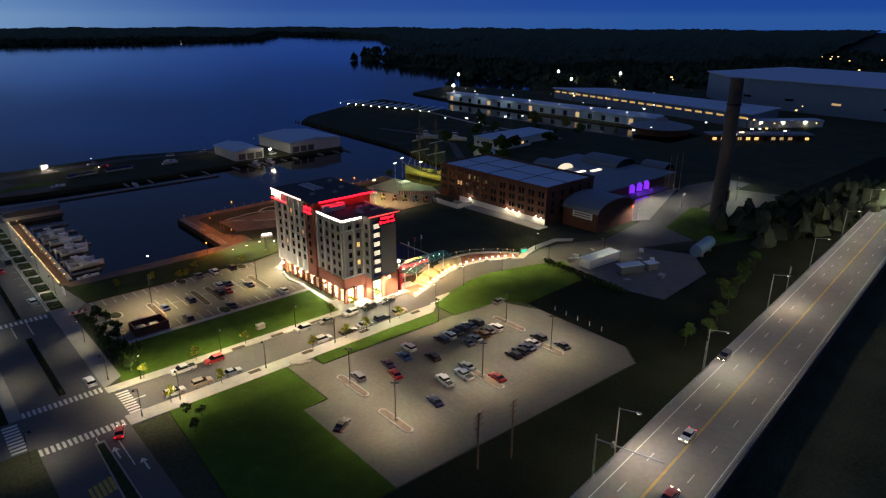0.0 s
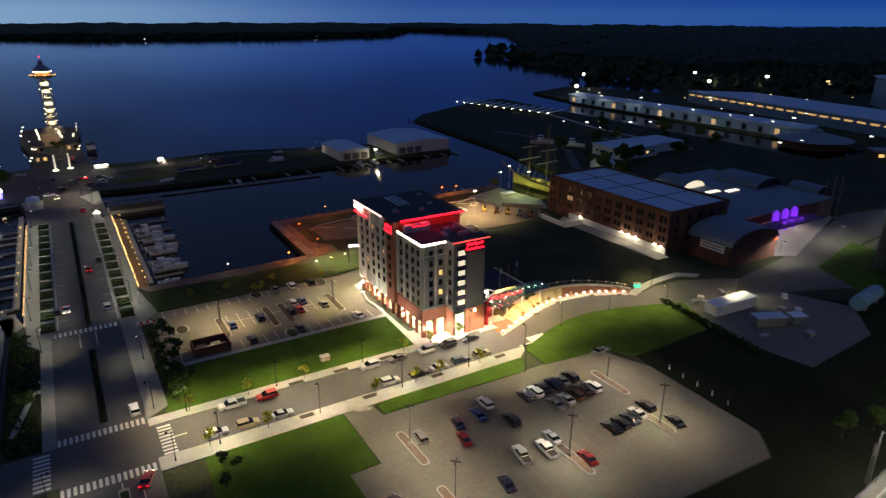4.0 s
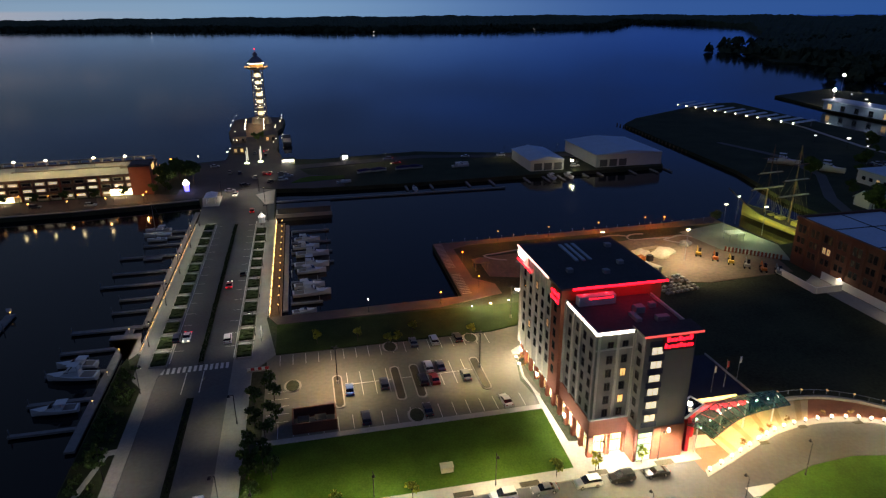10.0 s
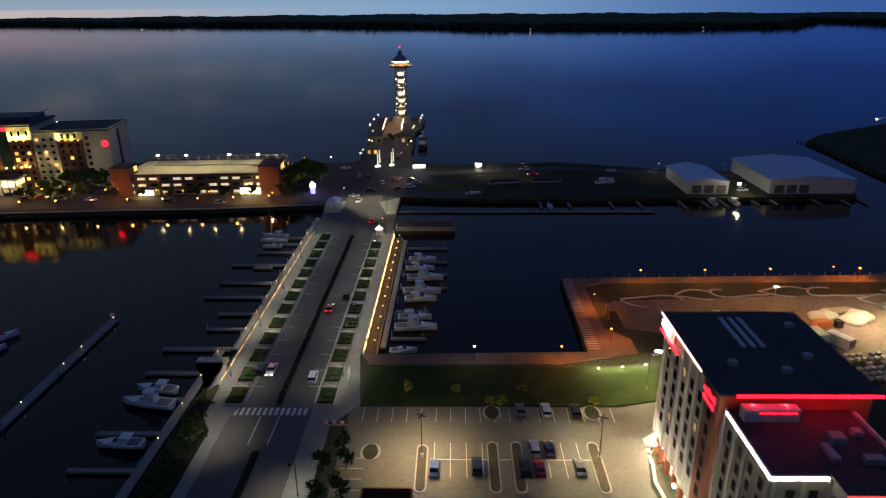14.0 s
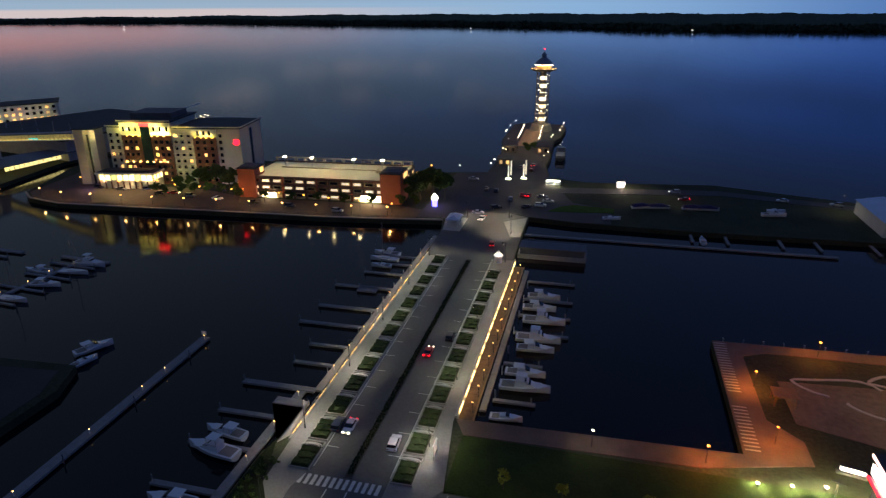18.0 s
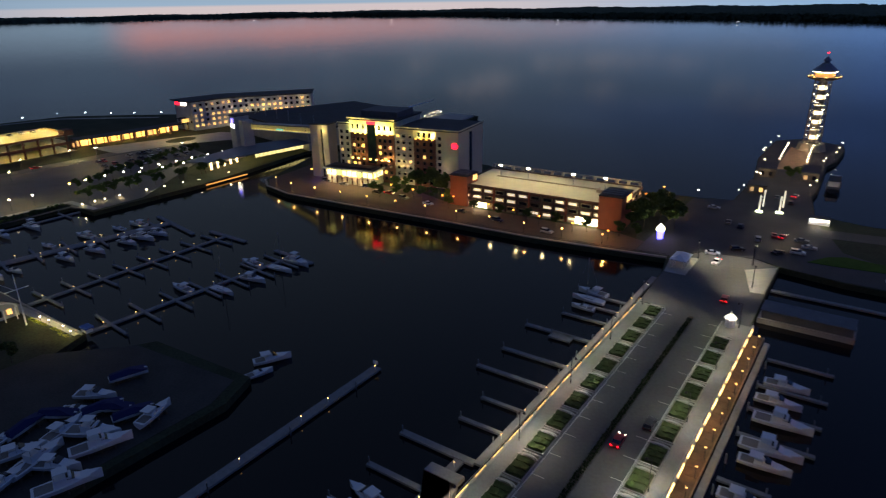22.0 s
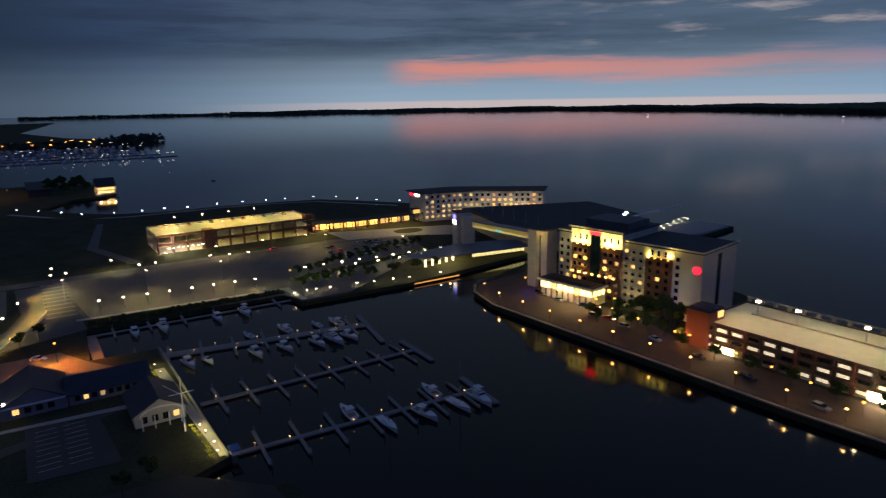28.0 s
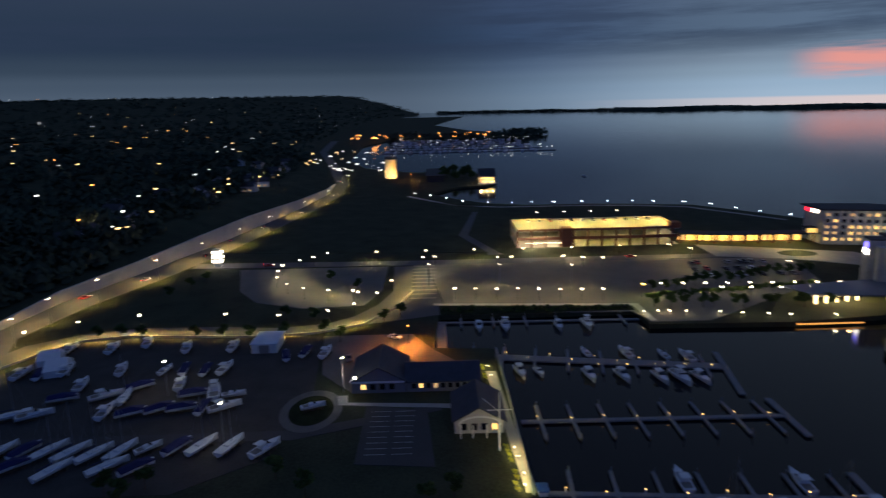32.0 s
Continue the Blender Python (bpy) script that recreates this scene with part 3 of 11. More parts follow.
def car(kind, colour, at, words, lights=False):
    key = (kind, colour, lights)
    if key in CARS:
        ob = copy_thing(CARS[key], at)
        tagged(ob, words)
        return ob
    length, width, low, cab = PROFILES[kind]
    paint = material("car_paint_" + colour, CAR_PAINT[colour], 0.28, 0.15, vary=0.04, spec=0.6)
    ob = thing({"saloon": "car", "suv": "sport_utility_car", "pickup": "pickup_truck"}[kind], words, "car", "parked cars", at)
    bm = bmesh.new()
    extruded(bm, [(x - length / 2, z) for x, z in low], width / 2, 0.06)
    bmesh.ops.bevel(bm, geom=[e for e in bm.edges], offset=0.05, segments=1, affect="EDGES")
    part("body", bm, paint, ob)
    bm = bmesh.new()
    extruded(bm, [(x - length / 2, z) for x, z in cab], width / 2 - 0.08, 0.16)
    part("cabin_glass", bm, GLASS, ob, "dark tinted glass")
    bm = bmesh.new()
    x0, x1, zt = cab[1][0] - length / 2 - 0.05, cab[2][0] - length / 2 + 0.05, cab[1][1]
    add_box(bm, x0, -width / 2 + 0.2, zt - 0.03, x1, width / 2 - 0.2, zt + 0.05)
    part("roof_panel", bm, paint, ob)
    if kind == "pickup":
        boxes("load_bed", [(-2.85, -0.85, 1.10, -1.15, 0.85, 1.165)], RUBBER, ob, "black lined load bed")
    for sx in (-1, 1):
        for sy in (-1, 1):
            car_wheel(sx * length * 0.3, sy * (width / 2 - 0.08), ob)
    for sy in (-1, 1):
        boxes("headlight", [(length / 2 - 0.16, sy * 0.62 - 0.2, 0.62, length / 2 - 0.01, sy * 0.62 + 0.2, 0.76)], WHITEGLOW if lights else RIM, ob, "headlight")
        boxes("tail_light", [(-length / 2 - 0.01, sy * 0.68 - 0.18, 0.78, -length / 2 + 0.1, sy * 0.68 + 0.18, 0.95)], REDGLOW if lights else material("red_lens", (0.25, 0.01, 0.01), 0.3), ob, "red tail light")
    CARS[key] = ob
    return ob


CAR_WORDS = {"saloon": "saloon car", "suv": "sport utility car", "pickup": "pickup truck"}


def park(rows, where, angle=0.0):
    for x, y, kind, colour, rz in rows:
        car(kind, colour, turned(x, y, 0.01, rz + angle), f"{colour} {CAR_WORDS[kind]} {where}")


# ---- boats ----
BOATS = {}


def hull(bm, length, beam, depth, sheer=0.5):
    """Stations from stern to bow, joined into a shell with a deck."""
    rings = []
    for k in range(9):
        f = k / 8
        half = beam / 2 * (1 - max(0.0, (f - 0.35) / 0.65) ** 2.2) * (0.9 + 0.1 * min(1, f * 4))
        half = max(half, 0.03)
        x = (f - 0.5) * length
        top = depth + sheer * f * f
        rings.append([bm.verts.new((x + (0.0 if k < 8 else 0.3), s * half * w, z)) for s, w, z in ((-1, 1.0, top), (-1, 0.82, top * 0.35), (-1, 0.1, -0.25), (1, 0.1, -0.25), (1, 0.82, top * 0.35), (1, 1.0, top))])
    for a, b in zip(rings, rings[1:]):
        for k in range(6):
            j = (k + 1) % 6
            bm.faces.new((a[k], b[k], b[j], a[j]))
    bm.faces.new(rings[0])
    bm.faces.new(rings[-1][::-1])
    bmesh.ops.recalc_face_normals(bm, faces=bm.faces)


def boat(kind, at, words, group="moored boats"):
    if kind in BOATS:
        return tagged(copy_thing(BOATS[kind], at), words)
    ob = thing({"cruiser": "motor_cruiser", "runabout": "runabout_boat", "sail": "sailing_boat", "covered": "covered_boat", "fly": "flybridge_cruiser"}[kind], words, "boat", group, at)
    length, beam, depth = {"cruiser": (9.0, 3.0, 1.15), "runabout": (6.5, 2.4, 0.85), "sail": (9.5, 2.9, 1.0), "covered": (8.0, 2.7, 1.0), "fly": (11.0, 3.6, 1.35)}[kind]
    bm = bmesh.new()
    hull(bm, length, beam, depth)
    part("hull", bm, GELCOAT, ob, "white moulded hull")
    if kind in ("cruiser", "fly", "runabout"):
        s = length / 9.0
        bm = bmesh.new()
        extruded(bm, [(-1.6 * s, depth), (-1.5 * s, depth + 0.75 * s), (0.7 * s, depth + 0.85 * s), (1.9 * s, depth + 0.35), (3.1 * s, depth + 0.25)], beam * 0.33, 0.12)
        part("cabin", bm, GELCOAT, ob)
        bm = bmesh.new()
        extruded(bm, [(0.2 * s, depth + 0.85 * s), (0.1 * s, depth + 1.25 * s), (0.35 * s, depth + 1.25 * s), (1.2 * s, depth + 0.7 * s)], beam * 0.31, 0.08)
        part("windscreen", bm, GLASS, ob, "dark windscreen")
        boxes("cockpit", [(-length / 2 + 0.5, -beam * 0.36, depth - 0.1, -1.7 * s, beam * 0.36, depth + 0.06)], material("cockpit_sole", (0.22, 0.20, 0.18), 0.7), ob, "darker open cockpit")
        if kind == "fly":
            boxes("flybridge", [(-1.9, -1.1, depth + 1.0, 1.0, 1.1, depth + 1.5)], GELCOAT, ob)
            boxes("hard_top", [(-1.8, -1.1, depth + 2.6, 0.6, 1.1, depth + 2.7)], GELCOAT, ob)
            bm = bmesh.new()
            for px, py in ((-1.7, -1.0), (-1.7, 1.0), (0.5, -1.0), (0.5, 1.0)):
                add_bar(bm, (px, py, depth + 1.5), (px, py, depth + 2.6), 0.06)
            part("top_frame", bm, STEEL, ob)
        if kind == "cruiser":
            boxes("canvas_top", [(-2.6, -1.1, depth + 1.45, -0.2, 1.1, depth + 1.53)], WHITE, ob, "pale canvas top")
            bm = bmesh.new()
            for px, py in ((-2.5, -1.0), (-2.5, 1.0), (-0.3, -1.0), (-0.3, 1.0)):
                add_bar(bm, (px, py, depth), (px, py, depth + 1.45), 0.05)
            part("canvas_frame", bm, STEEL, ob)
    elif kind == "sail":
        bm = bmesh.new()
        extruded(bm, [(-1.8, depth), (-1.7, depth + 0.45), (1.4, depth + 0.5), (2.4, depth + 0.2)], 0.85, 0.1)
        part("coachroof", bm, GELCOAT, ob)
        bm = bmesh.new()
        add_cyl(bm, 0.6, 0, depth + 0.4, depth + 12.5, 0.09, 0.06, 8)
        part("mast", bm, STEEL, ob, "bare aluminium mast")
        bm = bmesh.new()
        add_bar(bm, (0.6, 0, depth + 1.3), (-3.6, 0, depth + 1.3), 0.14)
        part("boom", bm, NAVY, ob, "boom with stowed sail")
        bm = bmesh.new()
        for e in ((4.6, 0, depth + 0.3), (-4.6, 0, depth)):
            add_bar(bm, (0.6, 0, depth + 12.4), e, 0.025)
        part("stay", bm, STEEL, ob)
    else:
        bm = bmesh.new()
        extruded(bm, [(-3.9, depth - 0.05), (-3.6, depth + 0.9), (0.5, depth + 1.3), (3.6, depth + 0.45), (4.2, depth + 0.2)], beam * 0.47, beam * 0.3)
        part("cover", bm, NAVY, ob, "blue winter cover")
    BOATS[kind] = ob
    return ob


# ---- lamps, trees, docks ----
KIT = {}


def kit(key, build, at, words=""):
    if key not in KIT:
        KIT[key] = build(at)
        return KIT[key]
    ob = copy_thing(KIT[key], at)
    if words:
        tagged(ob, words)
    return ob


def build_lot_lamp(at):
    ob = thing("parking_lamp", "tall black steel car park lamp with four flat heads", "lamp post", "car park lamps", at)
    bm = bmesh.new()
    add_cyl(bm, 0, 0, 0, 0.8, 0.28, n=10)
    part("footing", bm, CONCRETE, ob, "round concrete footing")
    bm = bmesh.new()
    add_cyl(bm, 0, 0, 0.8, 9.2, 0.09, 0.07, 8)
    part("pole", bm, BLACKSTEEL, ob)
    for a in (45, 135, 225, 315):
        c, s = math.cos(radians(a)), math.sin(radians(a))
        bm = bmesh.new()
        add_bar(bm, (0, 0, 9.1), (0.9 * c, 0.9 * s, 9.15), 0.3, 0.12)
        head = part("lamp_head", bm, BLACKSTEEL, ob)
        bm = bmesh.new()
        add_bar(bm, (0.45 * c, 0.45 * s, 9.055), (0.85 * c, 0.85 * s, 9.075), 0.22, 0.02)
        part("lens", bm, WARM, head, "lit lens")
    return ob


def build_street_lamp(at):
    ob = thing("street_lamp", "black steel street lamp with a hooded teardrop head", "street lamp", "street lamps", at)
    bm = bmesh.new()
    add_cyl(bm, 0, 0, 0, 0.9, 0.14, 0.1, 8)
    part("base", bm, BLACKSTEEL, ob)
    bm = bmesh.new()
    add_cyl(bm, 0, 0, 0.9, 6.9, 0.07, 0.06, 8)
    part("pole", bm, BLACKSTEEL, ob)
    bm = bmesh.new()
    add_bar(bm, (0, 0, 6.8), (0, -0.9, 7.0), 0.06)
    part("arm", bm, BLACKSTEEL, ob)
    bm = bmesh.new()
    add_cyl(bm, 0, -0.9, 6.55, 6.95, 0.34, 0.1, 10)
    head = part("hood", bm, BLACKSTEEL, ob)
    bm = bmesh.new()
    add_cyl(bm, 0, -0.9, 6.48, 6.56, 0.22, 0.28, 8)
    part("lens", bm, WHITEGLOW, head, "lit lens")
    return ob


def build_globe_lamp(at, glow=None, name="promenade_lamp", high=3.6, r=0.24):
    ob = thing(name, "short dark lamp post with a glowing amber globe", "street lamp", "waterside lamps", at)
    bm = bmesh.new()
    add_cyl(bm, 0, 0, 0, high, 0.07, 0.05, 8)
    part("pole", bm, BLACKSTEEL, ob)
    bm = bmesh.new()
    bmesh.ops.create_icosphere(bm, subdivisions=1, radius=r, matrix=Matrix.Translation((0, 0, high + r)))
    part("globe", bm, glow or ORANGEGLOW, ob, "glowing globe", smooth=True)
    bm = bmesh.new()
    add_cyl(bm, 0, 0, high + 2 * r - 0.04, high + 2 * r + 0.1, 0.16, 0.04, 8)
    part("cap", bm, BLACKSTEEL, ob)
    return ob


def build_bollard(at):
    ob = thing("dock_light_post", "low dock post with a small amber light", "dock light", "dock lights", at)
    bm = bmesh.new()
    add_cyl(bm, 0, 0, 0, 0.95, 0.10, n=6)
    part("post", bm, WHITE, ob)
    bm = bmesh.new()
    add_cyl(bm, 0, 0, 0.95, 1.12, 0.12, n=6)
    part("light", bm, WARM, ob, "small lit lens")
    return ob


def build_mast_lamp(at):
    ob = thing("tall_lamp_mast", "tall steel lamp mast with a bright white head", "lamp post", "tall lamps", at)
    bm = bmesh.new()
    add_cyl(bm, 0, 0, 0, 11, 0.11, 0.07, 8)
    part("pole", bm, STEEL, ob)
    bm = bmesh.new()
    add_box(bm, -0.6, -0.25, 10.95, 0.6, 0.25, 11.2)
    head = part("head", bm, STEEL, ob)
    bm = bmesh.new()
    add_box(bm, -0.55, -0.3, 10.7, 0.55, 0.3, 10.94)
    part("lens", bm, WHITEGLOW, head, "lit lens")
    return ob


def leaf_clumps(bm, n, cx, cy, cz, rx, rz, size, rng):
    for _ in range(n):
        while True:
            p = Vector((rng.uniform(-1, 1), rng.uniform(-1, 1), rng.uniform(-1, 1)))
            if p.length < 1:
                break
        p = p * (0.55 + 0.45 * rng.random())
        c = Vector((cx + p.x * rx, cy + p.y * rx, cz + p.z * rz))
        e = Euler((rng.uniform(0, 6), rng.uniform(0, 6), rng.uniform(0, 6))).to_matrix()
        s = size * rng.uniform(0.6, 1.3)
        v = [bm.verts.new(c + e @ Vector(q) * s) for q in ((-1, -0.6, 0), (0.9, -0.7, 0.2), (1, 0.6, -0.1), (-0.8, 0.7, 0.25))]
        bm.faces.new(v)


def build_tree(at, high=6.0, crown=2.2, leaf=None, n=260, seed=3, words="young street tree with a loose green crown"):
    rng = random.Random(seed)
    ob = thing("tree", words, "tree", "", at)
    bm = bmesh.new()
    add_cyl(bm, 0, 0, 0, high * 0.55, 0.05 * crown, 0.03 * crown, 7)
    for k in range(5):
        a = k * 1.256 + rng.uniform(-0.3, 0.3)
        add_bar(bm, (0, 0, high * (0.35 + 0.04 * k)), (crown * 0.6 * math.cos(a), crown * 0.6 * math.sin(a), high * (0.62 + 0.05 * k)), 0.03 * crown)
    part("trunk", bm, BARK, ob)
    bm = bmesh.new()
    for k in range(7):
        a = k * 0.9
        leaf_clumps(bm, n // 7, 0.45 * crown * math.cos(a), 0.45 * crown * math.sin(a), high * (0.55 + 0.055 * k), crown * 0.62, high * 0.16, 0.16 * crown, rng)
    part("crown", bm, leaf or LEAF, ob)
    return ob


def build_shrub(at):
    return build_tree(at, 1.2, 0.8, FRESHLEAF, 60, 9, "low yellow-green shrub in a planting bed")


def tree(x, y, z=0.0, size=1.0, kind="dark", rz=0.0):
    at = turned(x, y, z, rz)
    if kind == "fresh":
        ob = kit("fresh", lambda m: build_tree(m, 4.0, 1.3, FRESHLEAF, 150, 5, "young street tree with fresh yellow-green leaves"), at)
    elif kind == "big":
        ob = kit("big", lambda m: build_tree(m, 11.0, 4.2, LEAF, 700, 7, "large dark leafy tree"), at)
    else:
        ob = kit("tree", lambda m: build_tree(m, 6.0, 2.3, LEAF, 300, 3), at)
    return ob


CRADLE = material("boat_stand_timber", (0.12, 0.09, 0.06), 0.9)


def build_cradle(at):
    ob = thing("boat_cradle", "low timber cradle under a laid-up boat", "boat stand", "boat cradles", at)
    boxes("frame", [(x - 0.15, -0.9, 0, x + 0.15, 0.9, 0.65) for x in (-2.4, 0.0, 2.4)] + [(-2.25, -0.1, 0.05, -0.15, 0.1, 0.3), (0.15, -0.1, 0.05, 2.25, 0.1, 0.3)], CRADLE, ob)
    return ob


def gabled(name, words, x0, y0, x1, y1, eave, ridge, along, wall, roof, over=0.7):
    ob = thing(name, words, "building")
    boxes("wall", [(x0, y0, -0.2, x1, y1, eave)], wall, ob)
    bm = bmesh.new()
    t = 0.25
    if along == "y":
        m = (x0 + x1) / 2
        sec = [(x0 - over, eave - 0.2), (m, ridge), (x1 + over, eave - 0.2), (x1 + over, eave - 0.2 - t), (m, ridge - t), (x0 - over, eave - 0.2 - t)]
        ends = [[bm.verts.new((a, y, z)) for a, z in sec] for y in (y0 - over, y1 + over)]
        gab = [[(x0, y, eave), (x1, y, eave), (m, y, ridge - t - 0.05)] for y in (y0, y1)]
    else:
        m = (y0 + y1) / 2
        sec = [(y0 - over, eave - 0.2), (m, ridge), (y1 + over, eave - 0.2), (y1 + over, eave - 0.2 - t), (m, ridge - t), (y0 - over, eave - 0.2 - t)]
        ends = [[bm.verts.new((x, a, z)) for a, z in sec] for x in (x0 - over, x1 + over)]
        gab = [[(x, y0, eave), (x, y1, eave), (x, m, ridge - t - 0.05)] for x in (x0, x1)]
    for k in range(6):
        j = (k + 1) % 6
        bm.faces.new((ends[0][k], ends[0][j], ends[1][j], ends[1][k]))
    for e in ends:
        bm.faces.new((e[0], e[1], e[4], e[5]))
        bm.faces.new((e[1], e[2], e[3], e[4]))
    bmesh.ops.recalc_face_normals(bm, faces=bm.faces)
    part("roof", bm, roof, ob)
    for tri in gab:
        bm = bmesh.new()
        bm.faces.new([bm.verts.new(p) for p in tri])
        part("gable", bm, wall, ob)
    return ob


def dock(name, rows, words, posts=(), category="dock"):
    """A floating dock: each run of boards one part; rows are x0, y0, x1, y1."""
    ob = thing(name, words, category, "floating docks")
    for x0, y0, x1, y1 in rows:
        boxes("deck", [(x0, y0, -1.75, x1, y1, -1.25)], DOCKWOOD, ob)
    for x, y in posts:
        bm = bmesh.new()
        add_cyl(bm, x, y, -4, 0.2, 0.14, n=7)
        part("mooring_post", bm, STEEL, ob, "round steel pile")
    return ob


# ---- the red-lit hotel ----
hotel = thing("hotel", "eight-storey grey and brick hotel with red neon and white light strips", "hotel")
HOTELGREY = material("taupe_grey_stucco", (0.27, 0.255, 0.24), 0.85, vary=0.12, scale=0.25, fine=4.0, bump=0.1)
HOTELPALE = material("pale_grey_stucco", (0.42, 0.40, 0.37), 0.85, vary=0.1, scale=0.25, fine=4.0, bump=0.1)
NAVYPANEL = material("navy_wall_panel", (0.028, 0.03, 0.075), 0.7, vary=0.12)
boxes("wing_low", [(59.6, -105, 4.6, 77, -91, 25.4)], HOTELGREY, hotel, "grey stucco wing")
bm = bmesh.new()
add_prism(bm, [(67, -108.2), (76.6, -108.2), (76.6, -105), (67, -105)], 4.6, 26.2)
part("corner_bay", bm, material("dark_grey_stucco", (0.15, 0.145, 0.155), 0.85, vary=0.1), hotel, "darker grey corner bay")
for k in range(7):
    boxes("spandrel", [(67.9, -108.27, 7.4 + 2.75 * k, 70.9, -108.18, 8.5 + 2.75 * k)], NAVYPANEL, hotel, "navy spandrel panel")
boxes("wing_high", [(58.9, -86, 4.6, 79.6, -67, 28.2)], HOTELPALE, hotel, "pale stucco wing")
boxes("brick_pier", [(58.6, -91, 4.6, 79.6, -86, 28.2)], BRICK, hotel, "red brick bay")
boxes("ground_storey", [(60.2, -104.4, 0, 76.6, -67.6, 4.6)], material("dark_shopfront", (0.10, 0.09, 0.08), 0.6), hotel, "recessed ground storey")
# brick and stone piers of the ground storey
for k, y in enumerate((-104.9, -101.5, -98, -94.5, -91, -87.5, -84, -80.5, -77, -73.5, -70, -67.4)):
    boxes("pier", [(59.4, y - 0.45, 0, 60.5, y + 0.45, 4.6)], BRICK, hotel, "red brick pier")
for k, x in enumerate((60, 63.4, 66.8)):
    boxes("pier", [(x - 0.4, -105.3, 0, x + 0.4, -104.2, 4.6)], BRICK, hotel, "red brick pier")
boxes("brick_base", [(59.45, -105.12, 4.6, 67, -104.9, 8.0), (59.4, -105.1, 4.6, 59.62, -91, 8.0), (70.6, -108.35, 0, 76.8, -104, 7.2), (66.9, -108.3, 0, 67.5, -105, 7.2)], BRICK, hotel, "red brick lower storeys")
# shopfront glazing, brightly lit inside
SHOP = glow_mat("bright_shopfront", (1.0, 0.80, 0.42), 2.4)
for x in (61.7, 65.1):
    window(hotel, x, -104.45, 0.3, 0, 2.6, 4.0, SHOP)
window(hotel, 69.0, -108.25, 0.3, 0, 2.8, 6.0, glow_mat("lobby_glass", (0.75, 0.95, 0.6), 1.2))
for k in range(10):
    y = -103.2 + 3.5 * k
    window(hotel, 60.15, y, 0.3, -90, 2.5, 3.9, SHOP if k in (0, 1, 2, 5, 8) else WINDOWDIM)
for x in (61.7, 65.1):
    boxes("transom", [(x - 1.25, -104.56, 2.7, x + 1.25, -104.42, 2.85), (x - 0.66, -104.56, 0.35, x - 0.58, -104.42, 4.2), (x + 0.58, -104.56, 0.35, x + 0.66, -104.42, 4.2)], BLACKSTEEL, hotel, "dark shopfront bars")
for k in range(10):
    y = -103.2 + 3.5 * k
    boxes("transom", [(60.02, y - 1.2, 2.7, 60.14, y + 1.2, 2.85), (60.02, y - 0.64, 0.35, 60.14, y - 0.56, 4.1), (60.02, y + 0.56, 0.35, 60.14, y + 0.64, 4.1)], BLACKSTEEL, hotel, "dark shopfront bars")
boxes("transom", [(67.7, -108.36, 2.4 + 1.4 * k, 70.3, -108.22, 2.52 + 1.4 * k) for k in range(3)], BLACKSTEEL, hotel, "dark lobby bars")
levels = [8.6 + 2.75 * k for k in range(6)]
for n, z in enumerate(levels):
    for x in (62.2, 65.0):
        window(hotel, x, -105.04, z, 0, 1.1, 1.6, WINDOWLIT if (n, x) in ((1, 65.0), (3, 65.0)) else GLASS)
    window(hotel, 69.4, -108.24, z, 0, 2.2, 1.5, glow_mat("pale_lit_window", (1.0, 0.84, 0.6), 0.9 if n != 4 else 2.4))
    window(hotel, 66.98, -106.6, z, -90, 1.2, 1.5, GLASS)
    for y in (-103.0, -100.2, -97.0, -93.6):
        window(hotel, 59.56, y, z, -90, 1.0, 1.6, WINDOWLIT if (n * 7 + int(y)) % 11 == 0 else GLASS)
    window(hotel, 58.56, -88.5, z, -90, 1.2, 1.7, GLASS)
    for y in (-84.2, -80.8, -77.4, -73.6, -69.8):
        window(hotel, 58.86, y, z, -90, 1.2, 1.7, WINDOWDIM if (n + int(y)) % 9 == 0 else GLASS)
    for y in (-102, -97, -84, -76):
        window(hotel, 77.04 if y < -91 else 79.64, y, z, 90, 1.2, 1.6, GLASS)
# pilasters and string courses on the west and south faces
for y in (-86.0, -82.5, -79.1, -75.5, -71.7, -67.3):
    boxes("pilaster", [(58.6, y - 0.3, 4.6, 58.92, y + 0.3, 28.2)], material("warm_white_stucco", (0.50, 0.47, 0.41), 0.85, vary=0.08), hotel, "pale pier")
for y in (-104.7, -98.7, -95.3, -91.4):
    boxes("pilaster", [(59.32, y - 0.3, 8.0, 59.62, y + 0.3, 25.4)], HOTELPALE, hotel)
for z in (8.0, 22.4):
    boxes("string_course", [(59.4, -105.2, z, 67, -104.98, z + 0.35)], material("pale_trim", (0.55, 0.54, 0.51), 0.7), hotel, "pale string course")
for x in (60.0, 63.6, 66.7):
    boxes("pilaster", [(x - 0.25, -105.25, 8.0, x + 0.25, -104.98, 25.4)], HOTELPALE, hotel)
# roofs
ROOFEDGE = material("white_parapet", (0.62, 0.61, 0.58), 0.6)
boxes("roof_low", [(59.9, -104.7, 25.4, 76.7, -91, 25.55)], ROOFDARK, hotel, "dark flat roof")
boxes("roof_bay", [(66.4, -108.9, 26.2, 77.6, -104.4, 26.5)], ROOFDARK, hotel, "dark projecting roof slab")
boxes("roof_high", [(58.0, -91.8, 28.2, 80.6, -66.2, 28.55)], ROOFDARK, hotel, "dark overhanging flat roof")
for r in ((59.5, -105.1, 25.4, 59.8, -91, 26.0), (59.8, -105.1, 25.4, 66.4, -104.8, 26.0), (76.8, -104.4, 25.4, 77.1, -91.8, 26.0)):
    boxes("parapet", [r], ROOFEDGE, hotel, "white parapet")
boxes("light_strip_west", [(59.38, -105.15, 25.5, 59.48, -91.9, 25.98)], WHITENEON, hotel, "white light strip")
